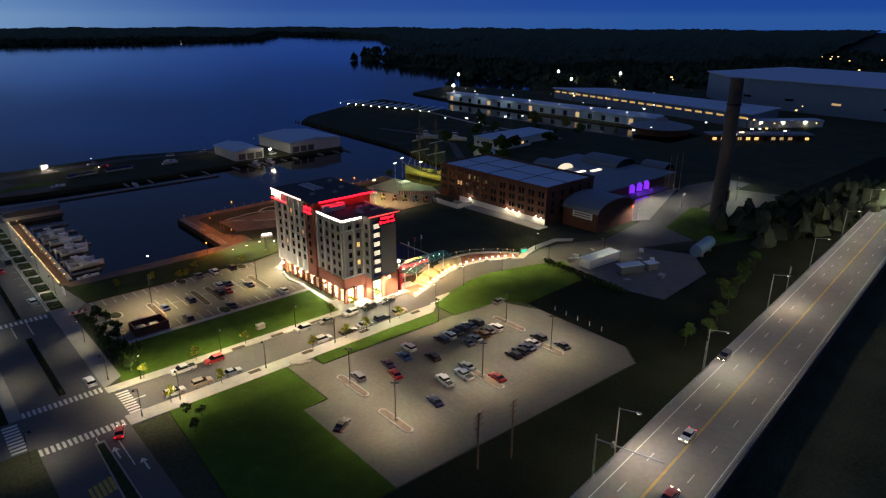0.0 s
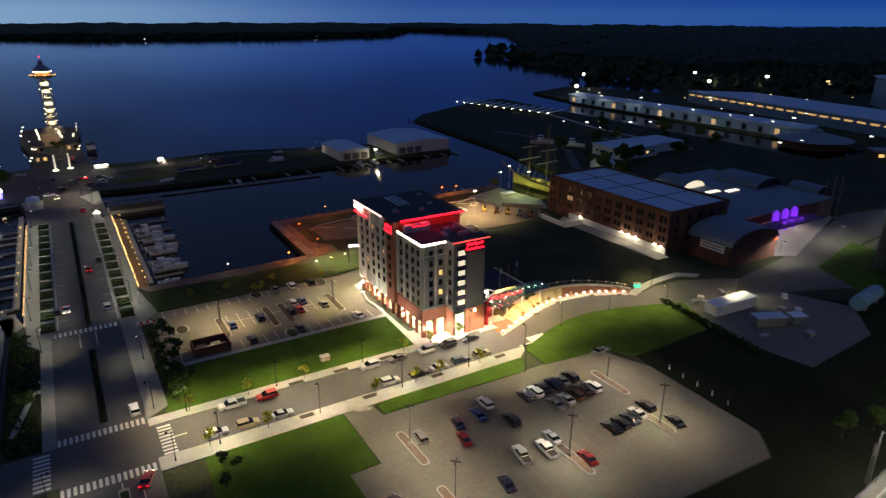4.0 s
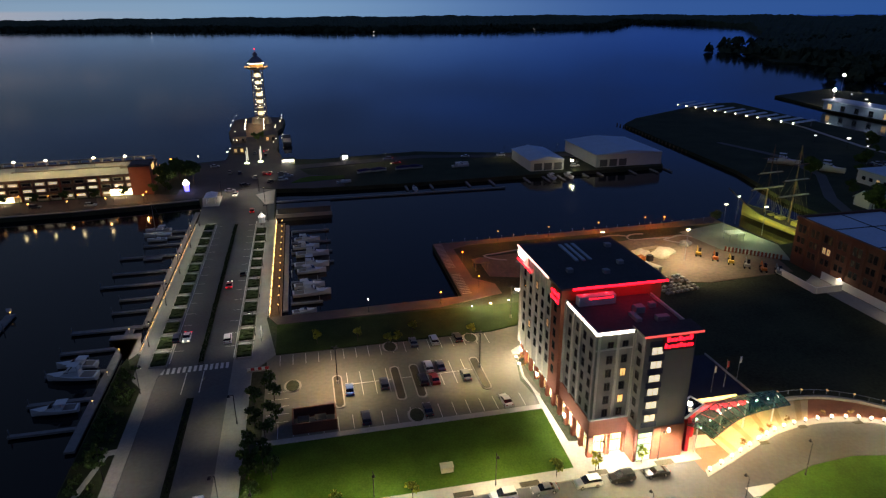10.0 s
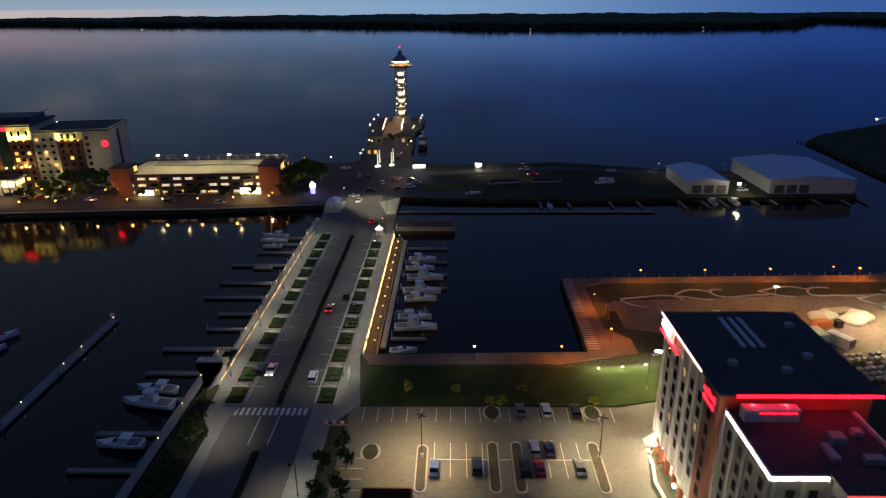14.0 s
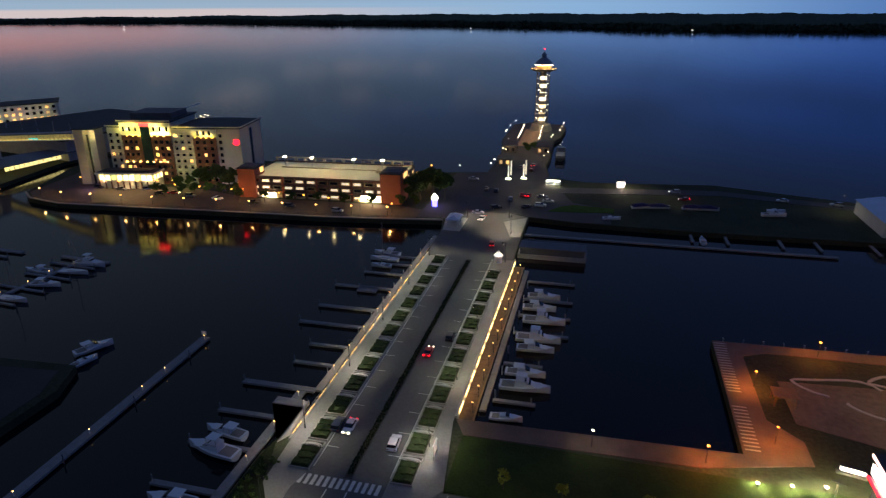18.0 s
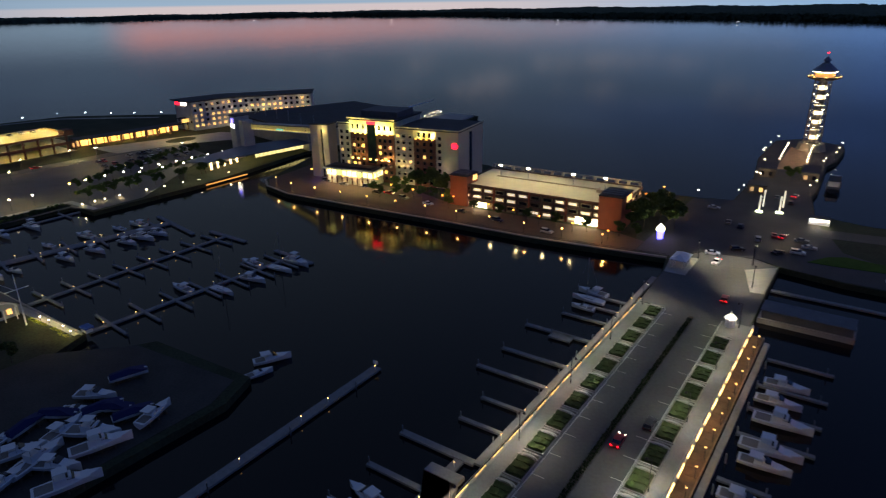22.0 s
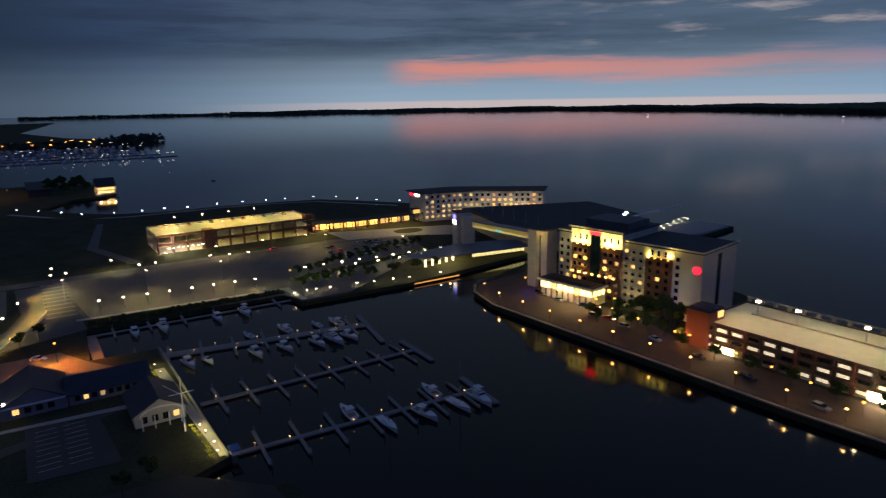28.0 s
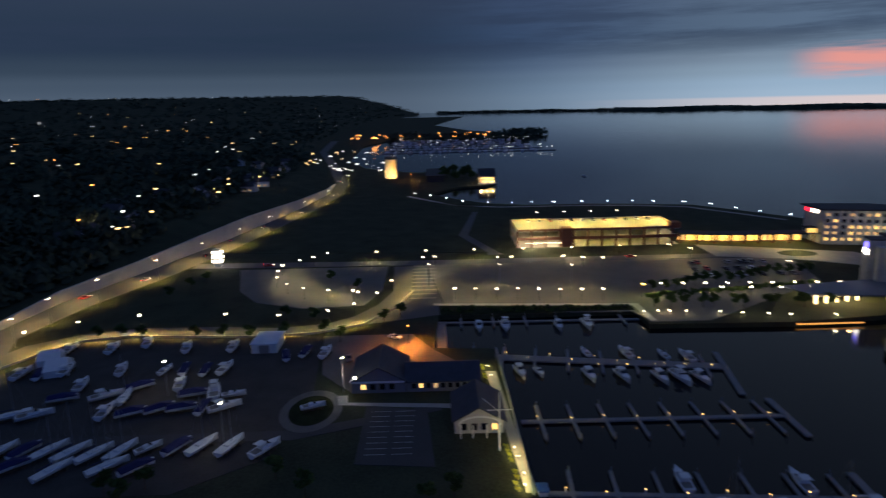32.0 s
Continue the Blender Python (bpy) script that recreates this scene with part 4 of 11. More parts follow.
boxes("light_strip_south", [(59.5, -105.22, 25.5, 66.4, -105.12, 25.98)], WHITENEON, hotel, "white light strip")
boxes("light_strip_high", [(57.9, -85.5, 28.2, 57.98, -66.4, 28.6)], glow_mat("pink_strip", (1.0, 0.55, 0.5), 4.0), hotel, "pinkish light strip")
boxes("red_strip", [(60.5, -91.98, 28.15, 80.4, -91.82, 28.6)], REDGLOW, hotel, "red neon strip")
boxes("red_strip_west", [(57.88, -75.5, 25.3, 58.0, -66.6, 25.6)], REDGLOW, hotel, "red neon strip")
boxes("red_strip_low", [(63, -93.9, 26.9, 68, -93.8, 27.05)], REDGLOW, hotel, "red neon strip")
boxes("red_strip_bay", [(66.3, -109.0, 26.15, 77.5, -108.9, 26.5)], glow_mat("faint_red_strip", (1.0, 0.10, 0.09), 1.2), hotel, "red edge strip")
boxes("ledge_west", [(57.95, -75.6, 25.2, 58.9, -66.4, 25.32)], ROOFEDGE, hotel, "projecting ledge")
# plant on the roofs
boxes("roof_plant", [(61, -93.8, 25.55, 68.5, -92.2, 27.4)], ROOFEDGE, hotel, "white plant screen")
for x, y, w, d, h in ((71, -98, 1.8, 1.6, 1.2), (73.5, -102, 2.4, 1.2, 0.9), (69, -100.5, 1.0, 3.2, 0.7), (74.5, -96.5, 1.2, 1.2, 0.8)):
    boxes("air_handler", [(x - w / 2, y - d / 2, 25.55, x + w / 2, y + d / 2, 25.55 + h)], material("grey_plant", (0.34, 0.34, 0.35), 0.6, 0.3), hotel, "grey air handler")
for k in range(3):
    boxes("roof_duct", [(66.5 + 1.5 * k, -79, 28.55, 67.2 + 1.5 * k, -69, 28.85)], material("pale_duct", (0.45, 0.50, 0.55), 0.5, 0.4), hotel, "long pale duct")
for x, y in ((63, -84), (70, -86), (75, -82), (77, -72)):
    boxes("roof_vent", [(x - 0.6, y - 0.6, 28.55, x + 0.6, y + 0.6, 29.3)], material("grey_plant", (0.34, 0.34, 0.35)), hotel)
# wall signs as plain red strokes
sign = boxes("sign_south", [(70.2, -108.42, 23.0, 76.3, -108.3, 25.9)], material("sign_panel", (0.10, 0.012, 0.02), 0.5), hotel, "dark red sign panel with glowing strokes")
bm = bmesh.new()
for k in range(7):
    add_box(bm, 70.9 + 0.72 * k, -108.5, 24.75, 71.4 + 0.72 * k, -108.4, 25.3 + 0.25 * (k % 3 == 0))
for k in range(8):
    add_box(bm, 70.6 + 0.7 * k, -108.5, 23.5, 71.05 + 0.7 * k, -108.4, 24.0 + 0.3 * (k % 4 == 0))
part("stroke", bm, REDGLOW, sign, "glowing red strokes")
sign = boxes("sign_west", [(58.3, -91, 24.2, 58.45, -86, 27.6)], material("sign_panel", (0.10, 0.012, 0.02)), hotel, "dark red sign panel with glowing strokes")
bm = bmesh.new()
for k in range(6):
    add_box(bm, 58.2, -90.6 + 0.72 * k, 26.1, 58.32, -90.15 + 0.72 * k, 26.8 + 0.3 * (k % 3 == 0))
    add_box(bm, 58.2, -90.4 + 0.72 * k, 24.8, 58.32, -89.95 + 0.72 * k, 25.4 + 0.3 * (k % 4 == 0))
part("stroke", bm, REDGLOW, sign, "glowing red strokes")
boxes("white_sign", [(57.75, -71.5, 26.6, 57.9, -67.5, 27.9)], WHITENEON, hotel, "white glowing sign")
# downlights on the wall
for k, y in enumerate((-101.3, -97.7, -94.3, -88.5, -84.3, -80.8, -77.3, -72, -68)):
    boxes("wall_light", [(59.0, y - 0.12, 4.2, 59.3, y + 0.12, 4.5)], WHITEGLOW, hotel, "small bright wall light")
    face = 59.5 if y < -91 else 58.7
    lamp("hotel_uplight", (face - 0.8, y, 0.5), 15000, (1.0, 0.84, 0.60), "SPOT", (face - 0.1, y, 11), 0.1, 50, 0.9)
    lamp("hotel_downlight", (58.6, y, 4.2), 1700, NEUTRAL, "SPOT", (57.6, y, 0), 0.15, 130, 0.8)
for x, y in ((60.2, -105.9), (63.6, -105.9), (66.3, -106.0), (67.5, -109.2), (71.0, -109.2)):
    lamp("hotel_uplight", (x, y, 0.5), 14000, (1.0, 0.84, 0.60), "SPOT", (x, y + 0.6, 11), 0.1, 50, 0.9)
lamp("hotel_uplight", (73.5, -109.4, 6.0), 900, WARMW, "SPOT", (73.5, -108.3, 0.5), 0.15, 70, 0.8)
lamp("hotel_uplight", (73.5, -109.3, 6.4), 700, WARMW, "SPOT", (73.5, -108.3, 14), 0.15, 50, 0.8)
boxes("wall_light", [(73.3, -108.75, 6.0, 73.7, -108.36, 6.6)], WHITEGLOW, hotel, "small bright wall light")
for x in (62, 66, 70, 75):
    lamp("entrance_light", (x, -106.6 if x < 67 else -109.6, 4.0), 2600, NEUTRAL, "SPOT", (x, -107.2 if x < 67 else -110.2, 0), 0.3, 150, 0.6)
for x in (62.5, 67, 71.5, 76):
    lamp("red_wall_wash", (x, -92.5, 27.5), 130, (1.0, 0.02, 0.03), "POINT", None, 0.2)
for y in (-96.5, -81, -70):
    boxes("wall_light", [(58.2, y - 0.3, 3.4, 58.5, y + 0.3, 3.9)], glow_mat("glare_lamp", (1.0, 0.88, 0.62), 30.0), hotel, "glaring wall lamp")

# low function wing, red entrance wall and curved glass canopy over a brick drive
annex = thing("hotel_annex", "low grey annex with a dark flat roof beside the hotel", "annex")
boxes("wall", [(79.7, -100, 0, 97, -84, 4.6)], HOTELGREY, annex)
boxes("roof", [(79.7, -100.4, 4.6, 97.4, -83.6, 4.95)], material("navy_roof_membrane", (0.035, 0.037, 0.06), 0.8, vary=0.2), annex, "dark flat roof")
for r in ((79.7, -100.6, 4.95, 97.5, -100.3, 5.3), (97.2, -100.3, 4.95, 97.5, -83.6, 5.3)):
    boxes("parapet", [r], HOTELPALE, annex, "pale roof edge")
REDCLAD = material("red_cladding", (0.50, 0.010, 0.03), 0.5, vary=0.1)
porch = thing("red_porch", "bright red entrance wall under a tilted square glass roof", "porch")
boxes("wall", [(77.9, -107.6, 0, 78.7, -103.4, 7.2)], REDCLAD, porch, "bright red wall")
boxes("wall", [(78.7, -104.0, 0, 82.0, -103.4, 6.2)], REDCLAD, porch, "bright red wall")
bm = bmesh.new()
for a, b in (((77.2, -107.6, 7.6), (82.4, -105.4, 8.4)), ((82.4, -105.4, 8.4), (81.6, -102.2, 8.2)), ((81.6, -102.2, 8.2), (77.0, -104.4, 7.4)), ((77.0, -104.4, 7.4), (77.2, -107.6, 7.6))):
    add_bar(bm, a, b, 0.3)
part("roof_frame", bm, WHITE, porch, "white square roof frame")
bm = bmesh.new()
bm.faces.new([bm.verts.new(p) for p in ((77.2, -107.5, 7.55), (82.3, -105.4, 8.35), (81.5, -102.3, 8.15), (77.1, -104.4, 7.35))])
bmesh.ops.solidify(bm, geom=bm.faces[:], thickness=0.08)
part("roof_glass", bm, GLASS, porch, "dark roof glass")
bm = bmesh.new()
bmesh.ops.create_icosphere(bm, subdivisions=1, radius=0.5, matrix=Matrix.Translation((79.8, -104.9, 8.6)))
part("roof_lamp", bm, glow_mat("glare_lamp", (1.0, 0.88, 0.62), 30.0), porch, "glaring white lamp")
lamp("porch_light", (80.4, -106.6, 6.4), 1200, NEUTRAL)
boxes("red_light_panel", [(83.0 + 2.1 * k, -101.2, 3.6, 84.7 + 2.1 * k, -101.0, 4.6) for k in range(6)], glow_mat("dim_red_strip", (1.0, 0.04, 0.05), 5.0), annex, "glowing red fascia panels")
boxes("clerestory", [(82.6, -100.75, 5.35, 93, -100.62, 6.1)], glow_mat("amber_clerestory", (1.0, 0.72, 0.25), 2.6), annex, "amber lit clerestory")
lamp("red_wash", (88, -102.5, 4.2), 420, (1.0, 0.05, 0.05))
canopy = thing("entrance_canopy", "arched teal glass canopy on steel ribs over the bright entrance drive", "canopy")
TEAL = material("teal_glass", (0.36, 0.70, 0.62), 0.15, vary=0.15, spec=0.6)
TEAL.node_tree.nodes["Principled BSDF"].inputs["Transmission Weight"].default_value = 0.8
TEAL.node_tree.nodes["Principled BSDF"].inputs["IOR"].default_value = 1.1


def along(points, f):
    """A point at the share f of a smooth line through points."""
    x = f * (len(points) - 1)
    k = min(int(x), len(points) - 2)
    u = x - k
    p = [Vector(points[min(max(k + d, 0), len(points) - 1)]) for d in (-1, 0, 1, 2)]
    return 0.5 * (2 * p[1] + (p[2] - p[0]) * u + (2 * p[0] - 5 * p[1] + 4 * p[2] - p[3]) * u * u + (3 * p[1] - p[0] - 3 * p[2] + p[3]) * u ** 3)


FRONT = [(80.8, -111.6, 5.6), (88.6, -107.9, 5.9), (94.8, -106.5, 5.9), (101.4, -105.8, 5.7)]
BACK = [(77.8, -107.6, 6.3), (86.4, -103.6, 6.9), (93.6, -102.2, 6.9), (101.0, -101.6, 6.4)]


def canopy_point(f, s):
    return along(FRONT, f).lerp(along(BACK, f), s) + Vector((0, 0, 0.35 * math.sin(math.pi * s)))


for k in range(12):
    for q0, q1 in ((0.01, 0.49), (0.51, 0.99)):
        bm = bmesh.new()
        f0, f1 = k / 12 + 0.005, (k + 1) / 12 - 0.005
        quad = [canopy_point(f0, q0), canopy_point(f1, q0), canopy_point(f1, q1), canopy_point(f0, q1)]
        lo, hi = [bm.verts.new(p) for p in quad], [bm.verts.new(p + Vector((0, 0, 0.06))) for p in quad]
        bm.faces.new(lo[::-1])
        bm.faces.new(hi)
        for i in range(4):
            bm.faces.new((lo[i], lo[(i + 1) % 4], hi[(i + 1) % 4], hi[i]))
        part("pane", bm, TEAL, canopy).visible_shadow = False
for k in range(13):
    bm = bmesh.new()
    for q in range(4):
        add_bar(bm, canopy_point(k / 12, q / 4) - Vector((0, 0, 0.15)), canopy_point(k / 12, (q + 1) / 4) - Vector((0, 0, 0.15)), 0.12, 0.2)
    part("rib", bm, material("dark_green_steel", (0.03, 0.06, 0.055), 0.5, 0.3), canopy)
bm = bmesh.new()
for q in (0.0, 1.0):
    for k in range(24):
        add_bar(bm, canopy_point(k / 24, q), canopy_point((k + 1) / 24, q), 0.14, 0.16)
part("edge_beam", bm, material("dark_green_steel", (0.03, 0.06, 0.055)), canopy)
for f in (0.06, 0.34, 0.64, 0.95):
    p = canopy_point(f, 0.72)
    bm = bmesh.new()
    add_cyl(bm, p.x, p.y, 0, p.z - 0.2, 0.14, n=8)
    part("column", bm, WHITE, canopy)
for k in range(9):
    p = canopy_point((k + 0.5) / 9, 0.6)
    bm = bmesh.new()
    bmesh.ops.create_icosphere(bm, subdivisions=1, radius=0.2, matrix=Matrix.Translation((p.x, p.y, p.z - 0.5)))
    part("lamp", bm, glow_mat("canopy_lamp", (0.95, 1.0, 0.75), 16.0), canopy, "bright lamp under the glass")
for k in range(5):
    p = canopy_point((k + 0.5) / 5, 0.5)
    lamp("canopy_light", (p.x, p.y, p.z - 0.7), 3000, (1.0, 0.66, 0.22), "SPOT", (p.x + 0.4, p.y + 0.6, 0), 0.4, 150, 0.5)

# brick drive with its row of low lights, and the pale kerb wall behind it
LIGHTROW = [(78.6, -113.4), (84.1, -111.3), (89.2, -109.2), (94.5, -107.0), (99.2, -105.3), (104.2, -104.4), (109.6, -104.2), (115.2, -105.0), (119.6, -106.5), (123.4, -108.5), (127.4, -111.2)]
DRIVEBACK = [(78.6, -108.0), (83.8, -106.2), (88.5, -103.2), (95.0, -99.8), (101.8, -98.3), (108.2, -97.6), (115.4, -98.4), (121.4, -101.0), (126.6, -105.2), (129.4, -108.4), (130.6, -110.6)]
drive = thing("entrance_drive", "curved brick drive with canopy light and rib shadows in its band colours", "pavement", kind="structure")
# Canopy lamplight is painted as paler bands, rib shadows as every fourth darker band
LITPAVE = material("brick_paving_lit_tone", (0.50, 0.40, 0.24), 0.8, vary=0.18, scale=0.5, fine=4.0, bump=0.3)
RIBSHADE = material("brick_paving_rib_shade", (0.40, 0.29, 0.15), 0.8, vary=0.2, scale=0.5, fine=4.0, bump=0.3)
for k in range(44):
    bm = bmesh.new()
    q = [along(LIGHTROW, k / 44), along(LIGHTROW, (k + 1) / 44), along(DRIVEBACK, (k + 1) / 44), along(DRIVEBACK, k / 44)]
    add_prism(bm, [(p.x, p.y) for p in q], -0.3, 0.02)
    part("paving_band", bm, REDPAVE if k < 6 or k > 24 else RIBSHADE if k % 4 == 3 else LITPAVE, drive)
wall = thing("drive_wall", "low pale curved wall behind the brick drive", "wall")
for k in range(30):
    f0, f1 = 0.42 + 0.58 * k / 30, 0.42 + 0.58 * (k + 1) / 30
    a, b = along(DRIVEBACK, f0), along(DRIVEBACK, f1)
    bm = bmesh.new()
    add_bar(bm, (a.x, a.y + 0.5, 0.3), (b.x, b.y + 0.5, 0.3), 0.7, 0.6)
    part("wall_segment", bm, CONCRETE, wall)
rail = thing("drive_railing", "thin dark railing with small lit studs beside the lawn", "railing")
for k in range(14):
    f0, f1 = 0.45 + 0.55 * k / 14, 0.45 + 0.55 * (k + 1) / 14
    a, b = along(DRIVEBACK, f0), along(DRIVEBACK, f1)
    bm = bmesh.new()
    add_bar(bm, (a.x, a.y + 2.2, 1.1), (b.x, b.y + 2.2, 1.1), 0.08)
    add_bar(bm, (a.x, a.y + 2.2, 0), (a.x, a.y + 2.2, 1.1), 0.09)
    part("rail", bm, STEEL, rail)
    if k % 2:
        boxes("stud_light", [(a.x - 0.14, a.y + 2.0, 1.05, a.x + 0.14, a.y + 2.3, 1.3)], WINDOWDIM, rail, "small lit stud")
slab("pavement_light_row", [(p[0] + 0.3, p[1] + 0.35) for p in LIGHTROW] + [(p[0] - 0.2, p[1] - 1.35) for p in LIGHTROW[::-1]], -0.3, 0.06, PAVING, "pale kerb walk along the row of low lights", "pavement")


def build_drive_light(at):
    ob = thing("drive_light", "low bollard light with a bright white dome", "garden light", "drive lights", at)
    bm = bmesh.new()
    add_cyl(bm, 0, 0, 0, 0.5, 0.12, n=8)
    part("post", bm, BLACKSTEEL, ob)
    bm = bmesh.new()
    bmesh.ops.create_icosphere(bm, subdivisions=1, radius=0.27, matrix=Matrix.Translation((0, 0, 0.72)))
    part("dome", bm, glow_mat("drive_dome", (1.0, 0.86, 0.60), 22.0), ob, "bright white dome")
    return ob


for k in range(19):
    p = along(LIGHTROW, (k + 0.4) / 19)
    kit("drive_light", build_drive_light, turned(p.x, p.y - 0.5, 0.06))
    lamp("drive_light_glow", (p.x, p.y - 0.5, 1.5), 150, (1.0, 0.80, 0.46), "POINT", None, 0.25)
for k in (3, 5, 6, 8, 11, 13, 16, 17):
    p = along(LIGHTROW, (k + 0.9) / 19)
    kit("amber_shrub", lambda m: build_tree(m, 2.0, 0.7, material("amber_leaves", (0.22, 0.12, 0.03), 0.9, vary=0.4), 90, 15, "small amber shrub between the drive lights"), turned(p.x, p.y + 0.1, 0.05, 60 * k))
for k, f in enumerate((0.30, 0.52, 0.74, 0.93)):
    p = along(LIGHTROW, f)
    slab("kerb_bed", rect(p.x - 0.9, p.y - 2.0, p.x + 0.9, p.y - 1.1), -0.2, 0.1, material("mulch", (0.07, 0.06, 0.04), 0.95, vary=0.3), "mulched planting bed in the pavement", "planting bed", "")
slab("pavement_museum_walk", [(127.6, -111.8), (133, -109.4), (142, -107.6), (154, -107.2), (160, -112), (157, -113.6), (152, -109.8), (142, -110.2), (134, -112), (128.5, -114)], -0.3, 0.05, PAVING, "pale path from the drive to the museum", "pavement")
stand = thing("teal_bench_stand", "small teal lit stand beside the path", "stand", "", turned(134, -109.4, 0.05, -20))
boxes("body", [(-0.9, -0.5, 0, 0.9, 0.5, 1.1)], glow_mat("teal_panel", (0.03, 0.55, 0.40), 0.8), stand)
boxes("top", [(-1.1, -0.7, 1.1, 1.1, 0.7, 1.25)], STEEL, stand)
lamp("stand_light", (134, -111.6, 2.2), 260, (1.0, 0.86, 0.5))
for k, (x, y, c) in enumerate(((89.6, -97.5, "white"), (93.4, -96.2, "red"), (97.2, -95.0, "white"))):
    fp = thing("flagpole", "slender flagpole beside the entrance canopy", "flagpole", "flagpoles", turned(x, y, 0 if x > 97 else 4.95))
    bm = bmesh.new()
    add_cyl(bm, 0, 0, 0, 11 if x > 97 else 6.4, 0.08, 0.04, 8)
    part("pole", bm, STEEL, fp)
    h = 9.4 if x > 97 else 4.6
    boxes("flag", [(0.08, -0.02, h, 0.5, 0.02, h + 1.4)], material("flag_" + c, (0.5, 0.05, 0.05) if c == "red" else (0.6, 0.6, 0.62), 0.8), fp, "hanging flag")


# ---- front road, its verge, and the two car parks ----


def strip(name, rows, mat, words, category, z=0.012):
    """Painted marks, each a part of one thing."""
    ob = thing(name, words, category, kind="structure")
    for k, pts in enumerate(rows):
        bm = bmesh.new()
        add_prism(bm, pts, z - 0.006, z)
        part("mark", bm, mat, ob)
    return ob


def zebra(x0, y0, x1, y1, n, along):
    rows = []
    for k in range(n):
        if along == "x":
            a = x0 + (x1 - x0) * k / n
            rows.append(rect(a, y0, a + (x1 - x0) / n * 0.55, y1))
        else:
            a = y0 + (y1 - y0) * k / n
            rows.append(rect(x0, a, x1, a + (y1 - y0) / n * 0.55))
    return rows


strip("crosswalk_north", zebra(-24.2, -108.6, -7.9, -106.2, 16, "x"), PAINT, "white ladder crosswalk bars", "crosswalk")
strip("crosswalk_south", zebra(-24.2, -125.4, -7.9, -122.9, 16, "x"), PAINT, "white ladder crosswalk bars", "crosswalk")
strip("crosswalk_east", zebra(-6.6, -121.6, -4.0, -110.8, 9, "y"), PAINT, "white ladder crosswalk bars", "crosswalk")
strip("crosswalk_west", zebra(-28.4, -121.4, -25.6, -109.4, 9, "y"), PAINT, "white ladder crosswalk bars", "crosswalk")
strip("crosswalk_landing", zebra(-23.8, -56.6, -8.2, -54.0, 13, "x"), PAINT, "white ladder crosswalk bars", "crosswalk")
strip("lane_marks", [rect(-14.6, -150, -14.4, -126), rect(-11.4, -140, -11.2, -127), rect(-18, -66, -17.8, -57), rect(-14.2, -66, -14.0, -57), rect(-4.2, -116.5, -1.5, -116.2), rect(79.0, -121.6, 84.5, -121.2), rect(83, -121, 88.5, -118.7)], PAINT, "white painted lane lines", "road marking")
strip("turn_arrows", [[(-12.9, -136), (-12.6, -136), (-12.6, -133), (-12.0, -133), (-12.75, -131.5), (-13.5, -133), (-12.9, -133)], [(-9.8, -143), (-9.5, -143), (-9.5, -140), (-8.9, -140), (-9.65, -138.5), (-10.4, -140), (-9.8, -140)]], PAINT, "white painted turn arrows", "road marking")
strip("yellow_hatching", [rect(-20 + 0.9 * k, -146 + 0.3 * k, -19.4 + 0.9 * k, -141.5 + 0.3 * k) for k in range(6)], YELLOWPAINT, "yellow hatched road paint", "road marking")

# bay marks of the hotel car park
rows = []
for x in range(3, 55, 3):
    rows += [rect(x, -58.6, x + 0.12, -53.8), rect(x, -86.6, x + 0.12, -81.8)]
for x in range(18, 49, 3):
    rows += [rect(x, -75.0, x + 0.12, -65.2)]
rows += [rect(18, -70.2, 48, -70.05)]
for k in range(5):
    rows.append(rect(0.6, -70 - 2.8 * k, 5.2, -69.88 - 2.8 * k))
strip("bay_marks_hotel", rows, PAINT, "white painted parking bay lines", "road marking")
rows = []
for x in range(40, 96, 3):
    rows += [rect(x, -150.6, x + 0.1, -141), rect(x, -168, x + 0.1, -157)]
strip("bay_marks_south", rows, material("worn_white_paint", (0.20, 0.19, 0.165), 0.8, vary=0.4, scale=1.2), "worn white parking bay lines", "road marking")


def island(name, pts, words, bed=None):
    ob = thing(name, words, "traffic island")
    bm = bmesh.new()
    add_prism(bm, pts, -0.2, 0.16)
    part("kerb", bm, CONCRETE, ob, "pale concrete kerb")
    cx, cy = sum(p[0] for p in pts) / len(pts), sum(p[1] for p in pts) / len(pts)
    bm = bmesh.new()
    add_prism(bm, [(cx + (x - cx) * 0.86 if abs(x - cx) > 2 else cx + (x - cx) * 0.75, cy + (y - cy) * 0.93 if abs(y - cy) > 2 else cy + (y - cy) * 0.75) for x, y in pts], 0.1, 0.2)
    part("bed", bm, bed or SOIL, ob, "planted bed")
    return ob


def pill(x0, y0, x1, y1, r):
    """A round-ended plan from one end's middle to the other's, upright in y."""
    out = [(x0 + r * math.cos(a), y0 + r * math.sin(a)) for a in (math.pi + math.pi * k / 6 for k in range(7))]
    return out + [(x1 + r * math.cos(a), y1 + r * math.sin(a)) for a in (math.pi * k / 6 for k in range(7))]


for x, y0, y1 in ((35.6, -149.0, -139.0), (34.6, -166, -157), (61, -167, -158), (86.5, -151, -141), (84, -166, -160)):
    island("parking_island", pill(x, y0, x, y1, 1.0), "kerbed parking island with dry planting")
for x, y0, y1 in ((15.8, -78, -67), (29, -78, -66), (33.5, -78, -66), (48, -78, -66)):
    island("parking_island", pill(x, y0, x, y1, 1.1), "kerbed parking island with low planting", material("mulch", (0.07, 0.06, 0.04), 0.95, vary=0.3))
for x, y in ((6, -68.2), (29.5, -55.5), (50, -55.5), (31, -85)):
    island("parking_island", pill(x, y - 0.6, x, y + 0.6, 1.9), "rounded parking island with dry grass", ROUGH)
island("traffic_island", [(30.2, -124.2), (34.6, -127.4), (34.2, -128), (31.4, -127.6), (29.4, -125.0)], "small kerbed splitter island", CONCRETE)
